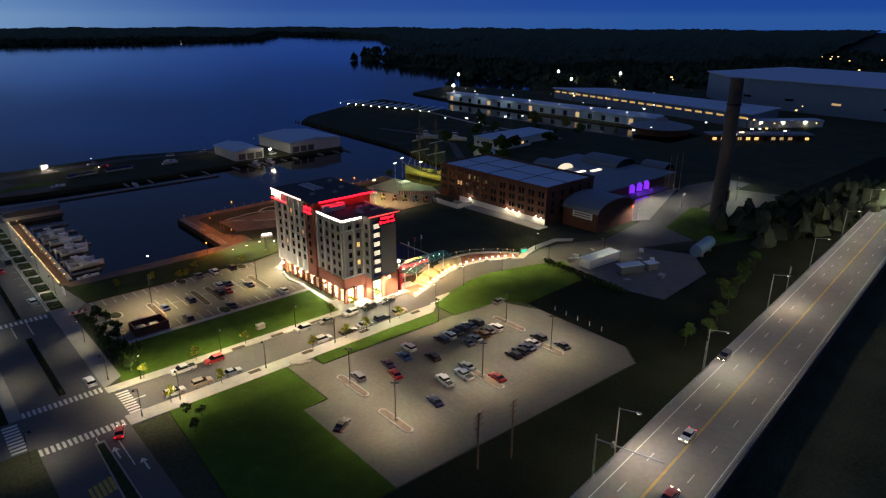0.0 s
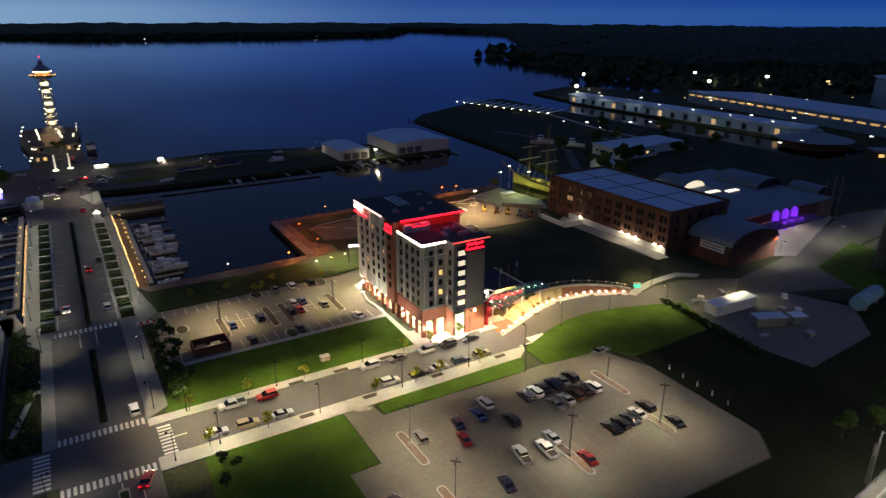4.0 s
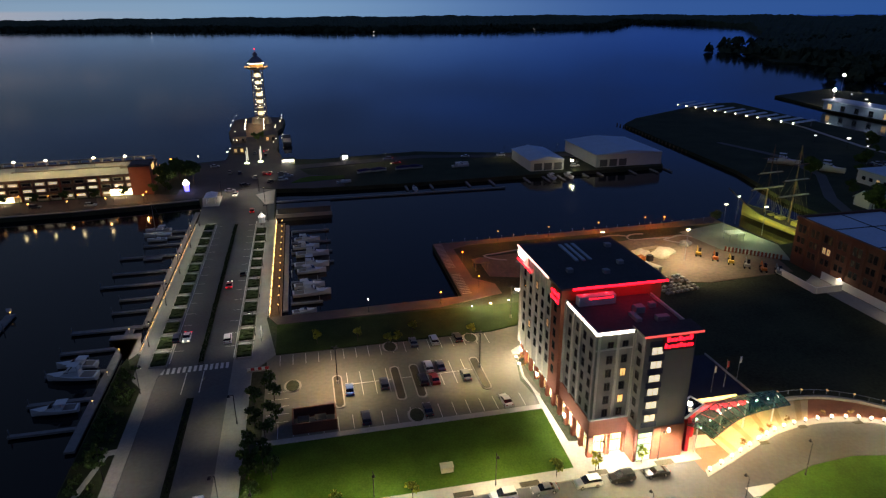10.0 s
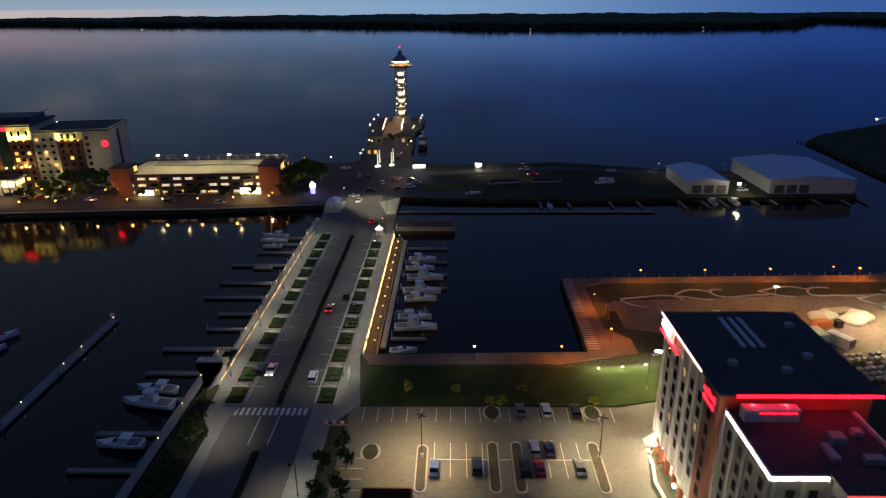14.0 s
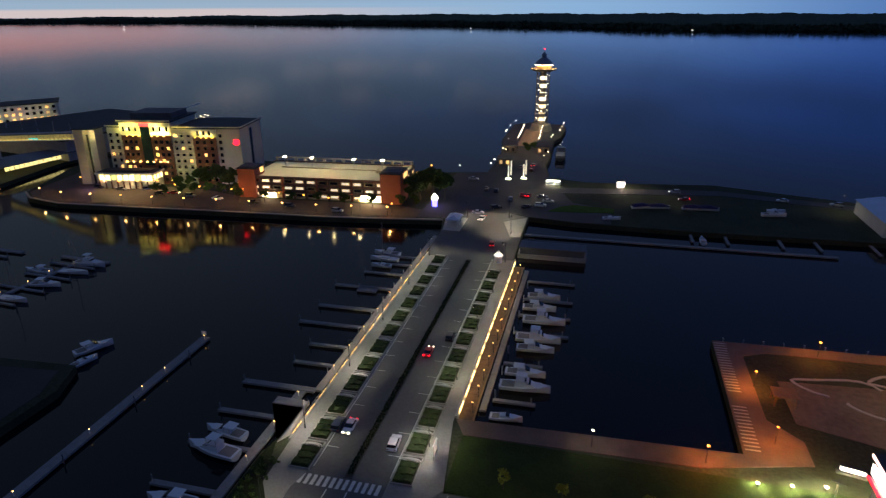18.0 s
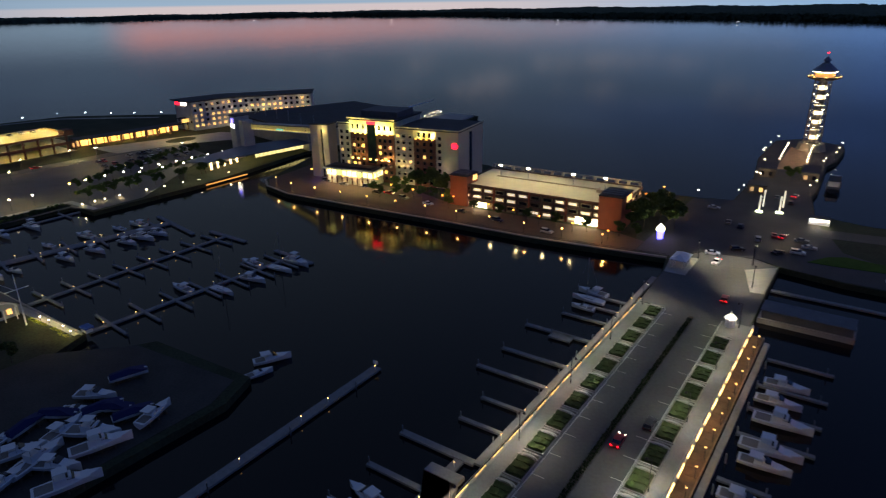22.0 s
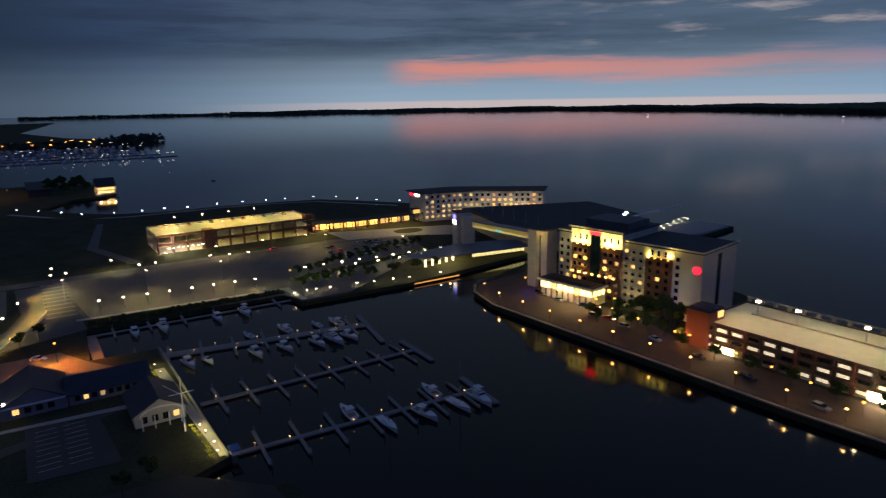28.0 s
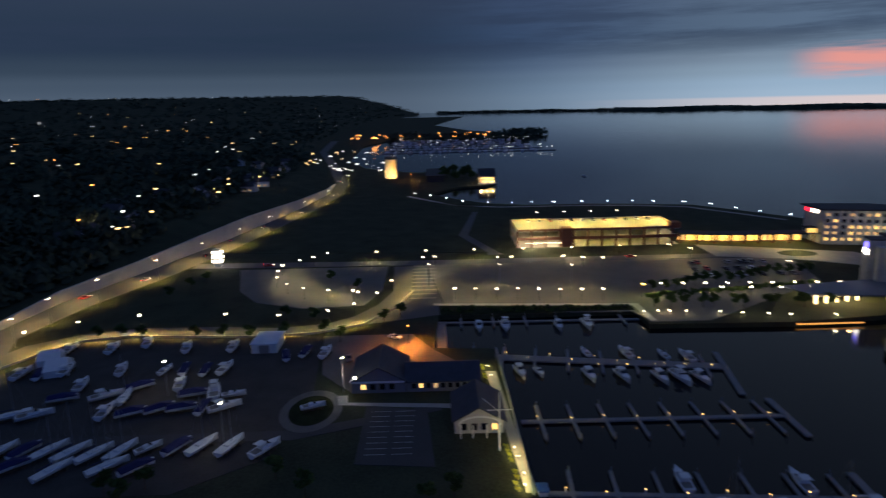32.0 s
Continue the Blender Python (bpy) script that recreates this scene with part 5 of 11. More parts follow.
island("hotel_island", [(70, -60.5), (63, -62.4), (58.4, -68), (56.8, -76), (57.6, -84), (58.3, -84), (58.3, -68.5), (61, -65.5), (70, -64)], "curved kerbed planting bed by the hotel door", material("mulch", (0.07, 0.06, 0.04)))

for x, y in ((35.6, -143), (34.6, -161.6), (60.6, -161.5), (84, -163), (86.5, -145)):
    kit("lot_lamp", build_lot_lamp, turned(x, y, 0.16))
    lamp("lot_light", (x, y, 8.8), 7600, (1.0, 0.80, 0.48), "SPOT", None, 0.5, 150, 0.6)
for x, y in ((15.8, -69.5), (48.5, -70), (63.5, -47)):
    kit("lot_lamp", build_lot_lamp, turned(x, y, 0.16, 20))
    lamp("lot_light", (x, y, 8.8), 12500, (1.0, 0.74, 0.36), "SPOT", None, 0.5, 150, 0.6)
for x in (-0.1, 19.5, 40.8, 60.2, 72.0):
    kit("street_lamp", build_street_lamp, turned(x, -108.6, 0.15))
    lamp("street_light", (x, -109.5, 6.4), 6200, (1.0, 0.78, 0.42), "SPOT", None, 0.3, 160, 0.5)
for x in (3.5, 24.3, 44.0, 62.0, 79.0):
    kit("street_lamp", build_street_lamp, turned(x, -123.6, 0.15, 180))
    lamp("street_light", (x, -122.7, 6.4), 5600, (1.0, 0.78, 0.42), "SPOT", None, 0.3, 160, 0.5)
for x, y, rz in ((95.5, -118.2, 160), (114, -117.6, 190), (130, -124.2, 200), (152, -131.5, 200), (72.5, -132.2, 180), (139, -110.6, 0)):
    kit("street_lamp", build_street_lamp, turned(x, y, 0.12 if y < -111 else 0.04, rz))
    lamp("street_light", (x, y + 0.9, 6.4), 4200, (1.0, 0.78, 0.42), "SPOT", None, 0.3, 160, 0.5)

park([(8.7, -111.8, "pickup", "white", 180), (16.2, -112.2, "suv", "red", 180), (41.2, -111.8, "suv", "silver", 180), (48.6, -111.9, "saloon", "grey", 180), (56.6, -112.0, "suv", "white", 180),
      (63, -112.0, "suv", "black", 180), (69.6, -112.2, "saloon", "black", 180)], "parked by the front road kerb")
park([(3.5, -120.4, "suv", "silver", 0), (9.8, -120.4, "suv", "tan", 0), (17.0, -120.6, "saloon", "silver", 0), (42.4, -120.6, "suv", "silver", 0), (49.8, -120.8, "saloon", "black", 0), (55.4, -120.8, "saloon", "silver", 0),
      (61.5, -120.6, "suv", "navy", 0), (67.8, -120.6, "suv", "tan", 0)], "parked by the front road kerb")
park([(18.2, -73.2, "saloon", "blue", 88), (25.9, -72.6, "suv", "navy", 90), (35.4, -55.4, "saloon", "grey", 90), (40.6, -55.4, "suv", "white", 90), (46.6, -55.6, "suv", "black", 90), (36.8, -67.6, "suv", "white", 90), (39.6, -67.8, "saloon", "navy", 90),
      (34.6, -73.0, "suv", "black", 90), (37.2, -73.0, "saloon", "red", 90), (44.4, -73.0, "saloon", "grey", 90), (20.6, -84.4, "suv", "navy", 90), (33.4, -84.3, "saloon", "black", 90), (50.2, -84.6, "saloon", "white", 95)], "parked in the hotel car park")
park([(38.3, -142.4, "suv", "grey", 85), (24.8, -156.0, "saloon", "black", 30), (47.3, -142.2, "saloon", "navy", 80), (45.6, -147.2, "saloon", "red", 80), (52.6, -141.8, "saloon", "blue", 85), (56.2, -139.0, "suv", "white", 90), (57.6, -147.0, "suv", "black", 85),
      (45.2, -162.2, "saloon", "navy", 80), (52.4, -157.2, "pickup", "white", 80), (57.6, -158.2, "pickup", "white", 85), (61.0, -155.8, "saloon", "silver", 85), (62.8, -164.2, "saloon", "red", 85)], "parked in the open car park")
park([(65.5, -141.4, "suv", "navy", 88), (68.4, -141.0, "suv", "white", 88), (71.2, -140.8, "saloon", "black", 88), (74.0, -140.6, "suv", "navy", 88), (76.8, -140.4, "saloon", "grey", 88), (79.6, -140.2, "suv", "black", 88), (69.4, -147.0, "saloon", "grey", 88),
      (72.6, -146.8, "saloon", "silver", 88), (75.6, -146.4, "suv", "brown", 88), (78.4, -146.0, "saloon", "black", 88), (81.2, -146.0, "suv", "white", 88), (73.6, -159.6, "suv", "black", 88), (76.4, -159.4, "suv", "black", 88), (79.2, -159.2, "saloon", "navy", 88),
      (82.0, -158.6, "saloon", "silver", 88), (85.6, -157.6, "suv", "black", 88), (86.8, -164.6, "saloon", "black", 80), (94.4, -134.4, "saloon", "grey", 10)], "in a row on the open asphalt")
car("saloon", "red", turned(-10.5, -128, 0.01, 70), "red saloon car with its tail lights on in the street", True)
car("suv", "white", turned(-9.7, -103, 0.01, 92), "white sport utility car in the street")

for x in (0.5, 13.0, 26.0, 52.0, 59.5, 68.5):
    tree(x, -108.9, 0.15, kind="fresh", rz=x * 40)
for x in (1.6, 13.2, 37.5, 47.5, 54.2, 65.4):
    tree(x, -123.4, 0.15, kind="fresh", rz=x * 70)
for x, y in ((29, -55.4), (31.4, -55.6), (50.2, -55.2), (22, -51), (12, -50), (36, -50.5)):
    tree(x, y, 0.15, kind="fresh", rz=x * 50)
for x in (22, 33, 45, 58, 71):
    slab("kerb_bed", rect(x, -110.2, x + 3.5, -108.9), -0.2, 0.2, material("mulch", (0.07, 0.06, 0.04)), "mulched planting bed in the pavement", "planting bed", "")
for x in (20, 34.5, 52, 70):
    slab("kerb_bed", rect(x, -123.8, x + 3.0, -122.5), -0.2, 0.2, material("mulch", (0.07, 0.06, 0.04)), "mulched planting bed in the pavement", "planting bed", "")

box_ = thing("lawn_utility_box", "pale boxy utility cabinet on the lawn", "utility box")
boxes("body", [(32.2, -103.6, 0.12, 34.4, -102.2, 1.2)], material("pale_box", (0.55, 0.50, 0.38), 0.7), box_)
boxes("lid", [(32.1, -103.7, 1.2, 34.5, -102.1, 1.32)], material("pale_box", (0.55, 0.50, 0.38)), box_)
enc = thing("bin_enclosure", "roofless brown brick bin store beside the car park", "enclosure")
for k, r in enumerate(((6, -86, 0, 14.8, -85.7, 2.4), (6, -80.6, 0, 14.8, -80.3, 2.4), (6, -85.7, 0, 6.3, -80.6, 2.4), (14.5, -85.7, 0, 14.8, -80.6, 2.4))):
    boxes("wall", [r], BROWNBRICK, enc)
for x, c in ((8.2, (0.03, 0.07, 0.05)), (11.6, (0.25, 0.26, 0.27))):
    b = thing("waste_skip", "metal waste skip inside the bin store", "skip", "", turned(x, -83.2, 0))
    boxes("body", [(-1.1, -0.9, 0.1, 1.1, 0.9, 1.5)], material(f"skip_{int(x)}", c, 0.6, 0.3), b)
    boxes("lid", [(-1.15, -0.95, 1.5, 1.15, 0.95, 1.58)], BLACKSTEEL, b)
banner = thing("white_marquee_sign", "white tilted sign board at the car park corner", "sign", "", turned(-1.6, -44.5, 0))
boxes("board", [(-0.1, -1.4, 1.2, 0.1, 1.4, 3.4)], WHITE, banner)
for y in (-1.2, 1.2):
    boxes("leg", [(-0.08, y - 0.08, 0, 0.08, y + 0.08, 1.2)], STEEL, banner)
barrier = thing("road_barrier", "low red and white striped barrier by the street", "barrier", "", turned(-1.8, -60, 0.15))
for k in range(6):
    boxes("panel", [(-2.4 + 0.8 * k, -0.1, 0.3, -1.6 + 0.8 * k, 0.1, 0.9)], material("barrier_red", (0.4, 0.03, 0.03)) if k % 2 else WHITE, barrier)
boxes("foot", [(-2.5, -0.3, 0, 2.5, 0.3, 0.3)], CONCRETE, barrier)
# dark shrubs by the street corner
for x, y in ((-0.5, -96), (1.5, -92), (-1.2, -101), (0.4, -89.6), (1.8, -84), (0.8, -77), (2.5, -130), (4.5, -133), (1.5, -137)):
    kit("dark_shrub", lambda m: build_tree(m, 2.6, 1.3, LEAF, 120, 12, "dark rounded shrub by the street corner"), turned(x, y, 0.1, x * 90))
for x, y in ((-1.6, -98), (0.6, -94), (-2.0, -90), (0.8, -86.5), (2.6, -81), (-1.4, -82), (2.2, -73), (-1.8, -74), (1.0, -69), (-0.8, -104), (2.4, -98.6), (-2.2, -94.6)):
    kit("dark_shrub", None, turned(x, y, 0.1, y * 50) @ Matrix.Diagonal((1.5, 1.5, 1.7, 1)))
# Dark planting whose colour also carries the missing light on the street bank
BANK = material("bank_planting_unlit_dark", (0.022, 0.030, 0.014), 0.95, vary=0.5, scale=0.3, fine=3.0, bump=0.8, spec=0.05)
slab("bank_bed", [(-27.0, -108), (-27.0, -62), (-29.7, -57.5), (-32.9, -46), (-33.6, -50), (-33.8, -104), (-33.0, -108)], -0.5, 0.0, BANK, "planted bank between the street and the dock, darkened as unlit", "planting bed", "")
rng_b = random.Random(61)
bm = bmesh.new()
for k in range(150):
    leaf_clumps(bm, 10, rng_b.uniform(-33.2, -28.2), rng_b.uniform(-107, -52), 0.35, 0.7, 0.45, 0.32, rng_b)
tagged(part("bank_shrubs", bm, LEAF), "low dark shrubs over the street bank", "shrubs", kind="stuff")
slab("bank_path", [(-26.9, -83.0), (-28.7, -83.2), (-31.0, -93.6), (-32.8, -101), (-31.6, -101), (-29.8, -93.4), (-28.0, -84.8), (-26.9, -84.6)], -0.4, 0.03, CONCRETE, "pale concrete ramp down to the dock", "path")
slab("bank_apron", [(-29.4, -46.5), (-32.8, -34), (-40.4, -34), (-40.4, -31.4), (-33, -31.4), (-33.2, -46)], -2.4, -1.1, CONCRETE, "concrete landing below the sea wall", "quay", "")
# bollards beside the lot, utility poles
for k in range(5):
    b = thing("white_marker_post", "short white marker post in the grass", "post", "marker posts", turned(103 - 0.2 * k, -149 - 4.2 * k, 0))
    bm = bmesh.new()
    add_cyl(bm, 0, 0, 0, 1.3, 0.12, 0.1, 8)
    part("post", bm, WHITE, b)
    boxes("collar", [(-0.13, -0.13, 1.0, 0.13, 0.13, 1.12)], RUBBER, b)
for x, y, h in ((36.8, -184, 12.5), (44, -186, 13.0)):
    p = thing("utility_pole", "dark wooden utility pole with crossarms", "utility pole", "utility poles", turned(x, y, -0.12, 12))
    bm = bmesh.new()
    add_cyl(bm, 0, 0, 0, h, 0.22, 0.15, 8)
    part("pole", bm, TIMBER, p)
    for z in (h - 0.6, h - 1.8, h - 3.0):
        bm = bmesh.new()
        add_bar(bm, (-1.3, 0, z), (1.3, 0, z), 0.12)
        part("crossarm", bm, TIMBER, p)
        for dx in (-1.2, -0.5, 0.5, 1.2):
            bm = bmesh.new()
            add_cyl(bm, dx, 0, z + 0.06, z + 0.3, 0.06, n=6)
            part("insulator", bm, GLASS, p)


# ---- the street to the landing ----
HEDGE = material("clipped_dark_hedge", (0.030, 0.048, 0.018), 0.95, vary=0.5, scale=1.2, fine=7.0, bump=0.8, spec=0.1)


def hedge_block(bm, x0, y0, x1, y1, z0, z1, rng, step=0.55):
    """A rough-topped hedge: a grid of uneven heights with skirts."""
    nx, ny = max(2, int((x1 - x0) / step)), max(2, int((y1 - y0) / step))
    top = [[bm.verts.new((x0 + (x1 - x0) * i / nx + rng.uniform(-0.06, 0.06), y0 + (y1 - y0) * j / ny + rng.uniform(-0.06, 0.06), z1 * rng.uniform(0.72, 1.12))) for j in range(ny + 1)] for i in range(nx + 1)]
    for i in range(nx):
        for j in range(ny):
            bm.faces.new((top[i][j], top[i + 1][j], top[i + 1][j + 1], top[i][j + 1]))
    edge = [top[i][0] for i in range(nx + 1)] + [top[nx][j] for j in range(1, ny + 1)] + [top[i][ny] for i in range(nx - 1, -1, -1)] + [top[0][j] for j in range(ny - 1, 0, -1)]
    foot = [bm.verts.new((v.co.x, v.co.y, z0)) for v in edge]
    for k in range(len(edge)):
        j = (k + 1) % len(edge)
        bm.faces.new((foot[k], foot[j], edge[j], edge[k]))


def build_planter(at):
    rng = random.Random(11)
    ob = thing("street_planter", "kerbed street planter with dark hedges and a pale arched band", "planter", "street planters", at)
    bm = bmesh.new()
    add_box(bm, -2.0, -3.9, -0.1, 2.0, -3.7, 0.35)
    add_box(bm, -2.0, 3.7, -0.1, 2.0, 3.9, 0.35)
    add_box(bm, -2.0, -3.7, -0.1, -1.85, 3.7, 0.35)
    add_box(bm, 1.85, -3.7, -0.1, 2.0, 3.7, 0.35)
    part("kerb", bm, CONCRETE, ob, "pale concrete kerb")
    boxes("soil", [(-1.85, -3.7, 0.0, 1.85, 3.7, 0.22)], material("mulch", (0.07, 0.06, 0.04)), ob, "dark mulch")
    for y0, y1 in ((-3.4, -1.9), (-1.5, 0.0), (0.4, 1.7)):
        bm = bmesh.new()
        hedge_block(bm, -1.6, y0, 1.6, y1, 0.2, 0.85, rng)
        part("hedge", bm, HEDGE, ob, "clipped hedge strip")
    for r, nm in ((2.0, "arch_band"), (1.35, "arch_band")):
        bm = bmesh.new()
        pts = [(r * math.cos(math.pi * k / 8), 2.1 + 0.75 * r * 0.6 * math.sin(math.pi * k / 8), 0.42) for k in range(9)]
        rings = []
        for px, py, pz in pts:
            d = Vector((px, (py - 2.1) * 1.6, 0)).normalized() * 0.17
            rings.append([bm.verts.new((px + d.x * q, py + d.y * q, pz + w)) for q, w in ((-1, -0.15), (1, -0.15), (1, 0.15), (-1, 0.15))])
        for a, b in zip(rings, rings[1:]):
            for n in range(4):
                bm.faces.new((a[n], a[(n + 1) % 4], b[(n + 1) % 4], b[n]))
        bm.faces.new(rings[0][::-1])
        bm.faces.new(rings[-1])
        part(nm, bm, PAVING, ob, "pale curved stone band")
    return ob


line_w = thing("wall_light_line", "thin yellow light line along the sea wall", "light strip", kind="structure")
for k in range(12):
    boxes("tube", [(-30.95, -36 + 8 * k, -0.45, -30.8, -29.2 + 8 * k, -0.25)], glow_mat("yellow_line", (1.0, 0.66, 0.24), 1.3), line_w)
for k in range(13):
    y = -49.5 + 8.4 * k
    if k < 12:
        kit("planter", build_planter, turned(-5.5, y, 0.15))
    kit("planter", build_planter, turned(-24.9, y, 0.15))
# planted median
med = thing("planted_median", "narrow grey-kerbed median with a row of spiky dark plants", "median")
boxes("kerb", [(-16.1, -53.6, -0.1, -15.95, 54, 0.13), (-14.65, -53.6, -0.1, -14.5, 54, 0.13), (-15.95, -53.6, -0.1, -14.65, -53.4, 0.13)], ROADWAY, med, "pale kerb")
boxes("bed", [(-15.95, -53.4, -0.1, -14.65, 54, 0.11)], material("mulch", (0.07, 0.06, 0.04)), med, "dark soil")
rng = random.Random(21)
bm = bmesh.new()
for k in range(150):
    y = -52.5 + 0.7 * k
    for s in range(2):
        leaf_clumps(bm, 6, -15.6 + 0.6 * s, y + rng.uniform(-0.15, 0.15), 0.42, 0.28, 0.35, 0.22, rng)
part("planting", bm, HEDGE, med, "clumps of dark grass", kind="stuff")
med = thing("grass_median", "worn grassy median strip south of the crossing", "median")
boxes("kerb", [(-16.4, -104, -0.1, -14.9, -68, 0.08)], UNLITROUGH, med)
bm = bmesh.new()
for k in range(40):
    leaf_clumps(bm, 4, -15.65 + rng.uniform(-0.4, 0.4), -103 + 0.87 * k, 0.22, 0.3, 0.18, 0.2, rng)
part("planting", bm, HEDGE, med, kind="stuff")
for x, y0, y1 in ((-14.5, -152, -128),):
    island("street_median", [(x - 1.5, y0), (x + 1.2, y0), (x + 1.0, y1), (x - 0.8, y1)], "kerbed median with shrubs near the crossing", HEDGE)
rows = []
for k in range(15):
    y = -46 + 7.0 * k
    rows += [rect(-22.6, y, -20.1, y + 0.12), rect(-10.4, y, -7.9, y + 0.12)]
strip("street_bay_marks", rows, PAINT, "white parking bay ticks along the kerbs", "road marking")
strip("kerb_line", [rect(-22.66, -52, -22.5, 55), rect(-8.0, -52, -7.84, 56)], PAINT, "pale kerb edge lines", "road marking", 0.02)

for k in range(5):
    y = -42 + 24 * k
    for x, rz in ((-28.9, 90), (-3.4, -90)):
        kit("street_lamp", build_street_lamp, turned(x, y, 0.15, rz))
        lamp("street_light", (x + (0.9 if x < -10 else -0.9), y, 6.4), 2500, (1.0, 0.85, 0.62), "SPOT", None, 0.3, 150, 0.6)
for x, y, rz in ((-26.5, -64, 90), (-27, -92, 90), (-5, -80, -90), (-6, -104, -90), (-26, -126, 90), (-5, -124.6, -90), (-5.6, 82, 180), (-24.9, 97, 0), (-9, 101, 180)):
    kit("street_lamp", build_street_lamp, turned(x, y, -0.2 if y < -125 else 0.1 if y < 56 else 0.0, rz))
    lamp("street_light", (x + (2.0 if x < -20 else -1.5 if y < 60 else -2.4), y, 6.4), 1250 if y < 60 else 3000, (1.0, 0.82, 0.55), "SPOT", None, 0.3, 132, 0.6)

# lit walls and lower boardwalks on both sides
for x, dx, n in ((-30.3, -1, 16), (-0.55, 1, 14)):
    wall = thing("lit_sea_wall", "concrete sea wall with a railing and warm light strips", "wall")
    y0 = -46 if dx < 0 else -31.5
    boxes("coping", [(x - 0.25, y0, -4, x + 0.25, 57, 0.32)], CONCRETE, wall)
    for k in range(n):
        y = y0 + 1.5 + 6.2 * k
        boxes("light_strip", [(x + 0.24, y, -0.1, x + 0.42, y + 4.2, 0.3)] if dx > 0 else [(x - 0.2, y, 0.32, x - 0.05, y + 4.0, 0.44)], glow_mat("wall_strip_glow", (1.0, 0.66, 0.22), 4.0) if dx > 0 else glow_mat("amber_wall_line", (1.0, 0.62, 0.20), 1.3), wall, "warm light strip")
        bm = bmesh.new()
        for j in range(4):
            add_bar(bm, (x, y + 1.5 * j, 0.32), (x, y + 1.5 * j, 1.3), 0.06)
        add_bar(bm, (x, y - 0.7, 1.3), (x, y + 5.5, 1.3), 0.06)
        add_bar(bm, (x, y - 0.7, 0.8), (x, y + 5.5, 0.8), 0.04)
        part("railing", bm, STEEL, wall, "steel railing")
walk_e = thing("boardwalk_east", "lower timber boardwalk lit from the sea wall", "boardwalk")
DARKTIMBER = material("dark_boardwalk_timber", (0.10, 0.065, 0.04), 0.85, vary=0.35, scale=0.9, fine=5.0, bump=0.3)
for k in range(34):
    boxes("deck_board", [(-0.3, -31 + 2.5 * k, -1.2, 2.6, -28.55 + 2.5 * k, -1.0)], DARKTIMBER, walk_e)
boxes("edge_beam", [(2.62, -31, -1.5, 2.9, 54, -0.9)], TIMBER, walk_e, "timber edge beam")
for k in range(18):
    boxes("pile", [(2.4, -30.8 + 4.9 * k, -4.0, 2.75, -30.45 + 4.9 * k, -1.2)], TIMBER, walk_e, "timber pile")
for k in range(13):
    y = -28 + 6.4 * k
    kit("quay_globe", lambda m: build_globe_lamp(m, WARM, "boardwalk_lamp", 2.6, 0.2), turned(2.2, y, -1.0), "short lamp post with a warm globe on the boardwalk")
for k in range(5):
    lamp("boardwalk_light", (1.6, -24 + 17 * k, 1.0), 150, AMBER)
    lamp("wall_light", (-31.2, -38 + 21 * k, 0.3), 70, (1.0, 0.68, 0.3))

# ornate white kiosk and landing shelter
k_ = thing("white_kiosk", "small white octagonal kiosk with a pointed glowing roof", "kiosk", "", turned(-5.6, 53.6, 0.15))
bm = bmesh.new()
add_cyl(bm, 0, 0, 0, 2.4, 1.2, n=8)
part("body", bm, WHITE, k_)
bm = bmesh.new()
add_cyl(bm, 0, 0, 2.4, 3.7, 1.6, 0.25, 8)
part("roof", bm, glow_mat("pale_glowing_roof", (1.0, 0.95, 0.85), 0.9), k_, "pale lit roof")
bm = bmesh.new()
add_cyl(bm, 0, 0, 3.7, 4.4, 0.28, 0.05, 8)
part("finial", bm, WHITE, k_)
sh = thing("landing_shelter", "white hipped shelter on posts beside the street", "shelter", "", turned(-28.2, 88.5, 0.12))
for x in (-1.8, 1.8):
    for y in (-3, 0, 3):
        boxes("post", [(x - 0.12, y - 0.12, 0, x + 0.12, y + 0.12, 2.8)], WHITE, sh)
bm = bmesh.new()
add_prism(bm, [(-2.6, -4), (2.6, -4), (2.6, 4), (-2.6, 4)], 2.8, 2.95)
v = [bm.verts.new(p) for p in ((-2.6, -4, 2.95), (2.6, -4, 2.95), (2.6, 4, 2.95), (-2.6, 4, 2.95), (0, -1.6, 4.2), (0, 1.6, 4.2))]
for f in ((0, 1, 4), (1, 2, 5, 4), (2, 3, 5), (3, 0, 4, 5)):
    bm.faces.new([v[i] for i in f])
part("roof", bm, ROOFPALE, sh, "pale hipped roof")

park([(-10.0, -43.0, "suv", "white", 93), (-9.2, 0.5, "suv", "black", 93), (-22.6, -40, "suv", "navy", 92)], "parked along the street kerb")
car("saloon", "white", turned(-20.2, -40, 0.01, -90), "white car with headlights on in the street", True)
car("saloon", "red", turned(-12.6, -8, 0.01, 91), "red car with tail lights on in the street", True)
for x, y in ((-20.2, -40),):
    lamp("headlights", (x, y - 2.6, 0.7), 120, NEUTRAL, "SPOT", (x, y - 12, 0), 0.1, 50, 0.6)

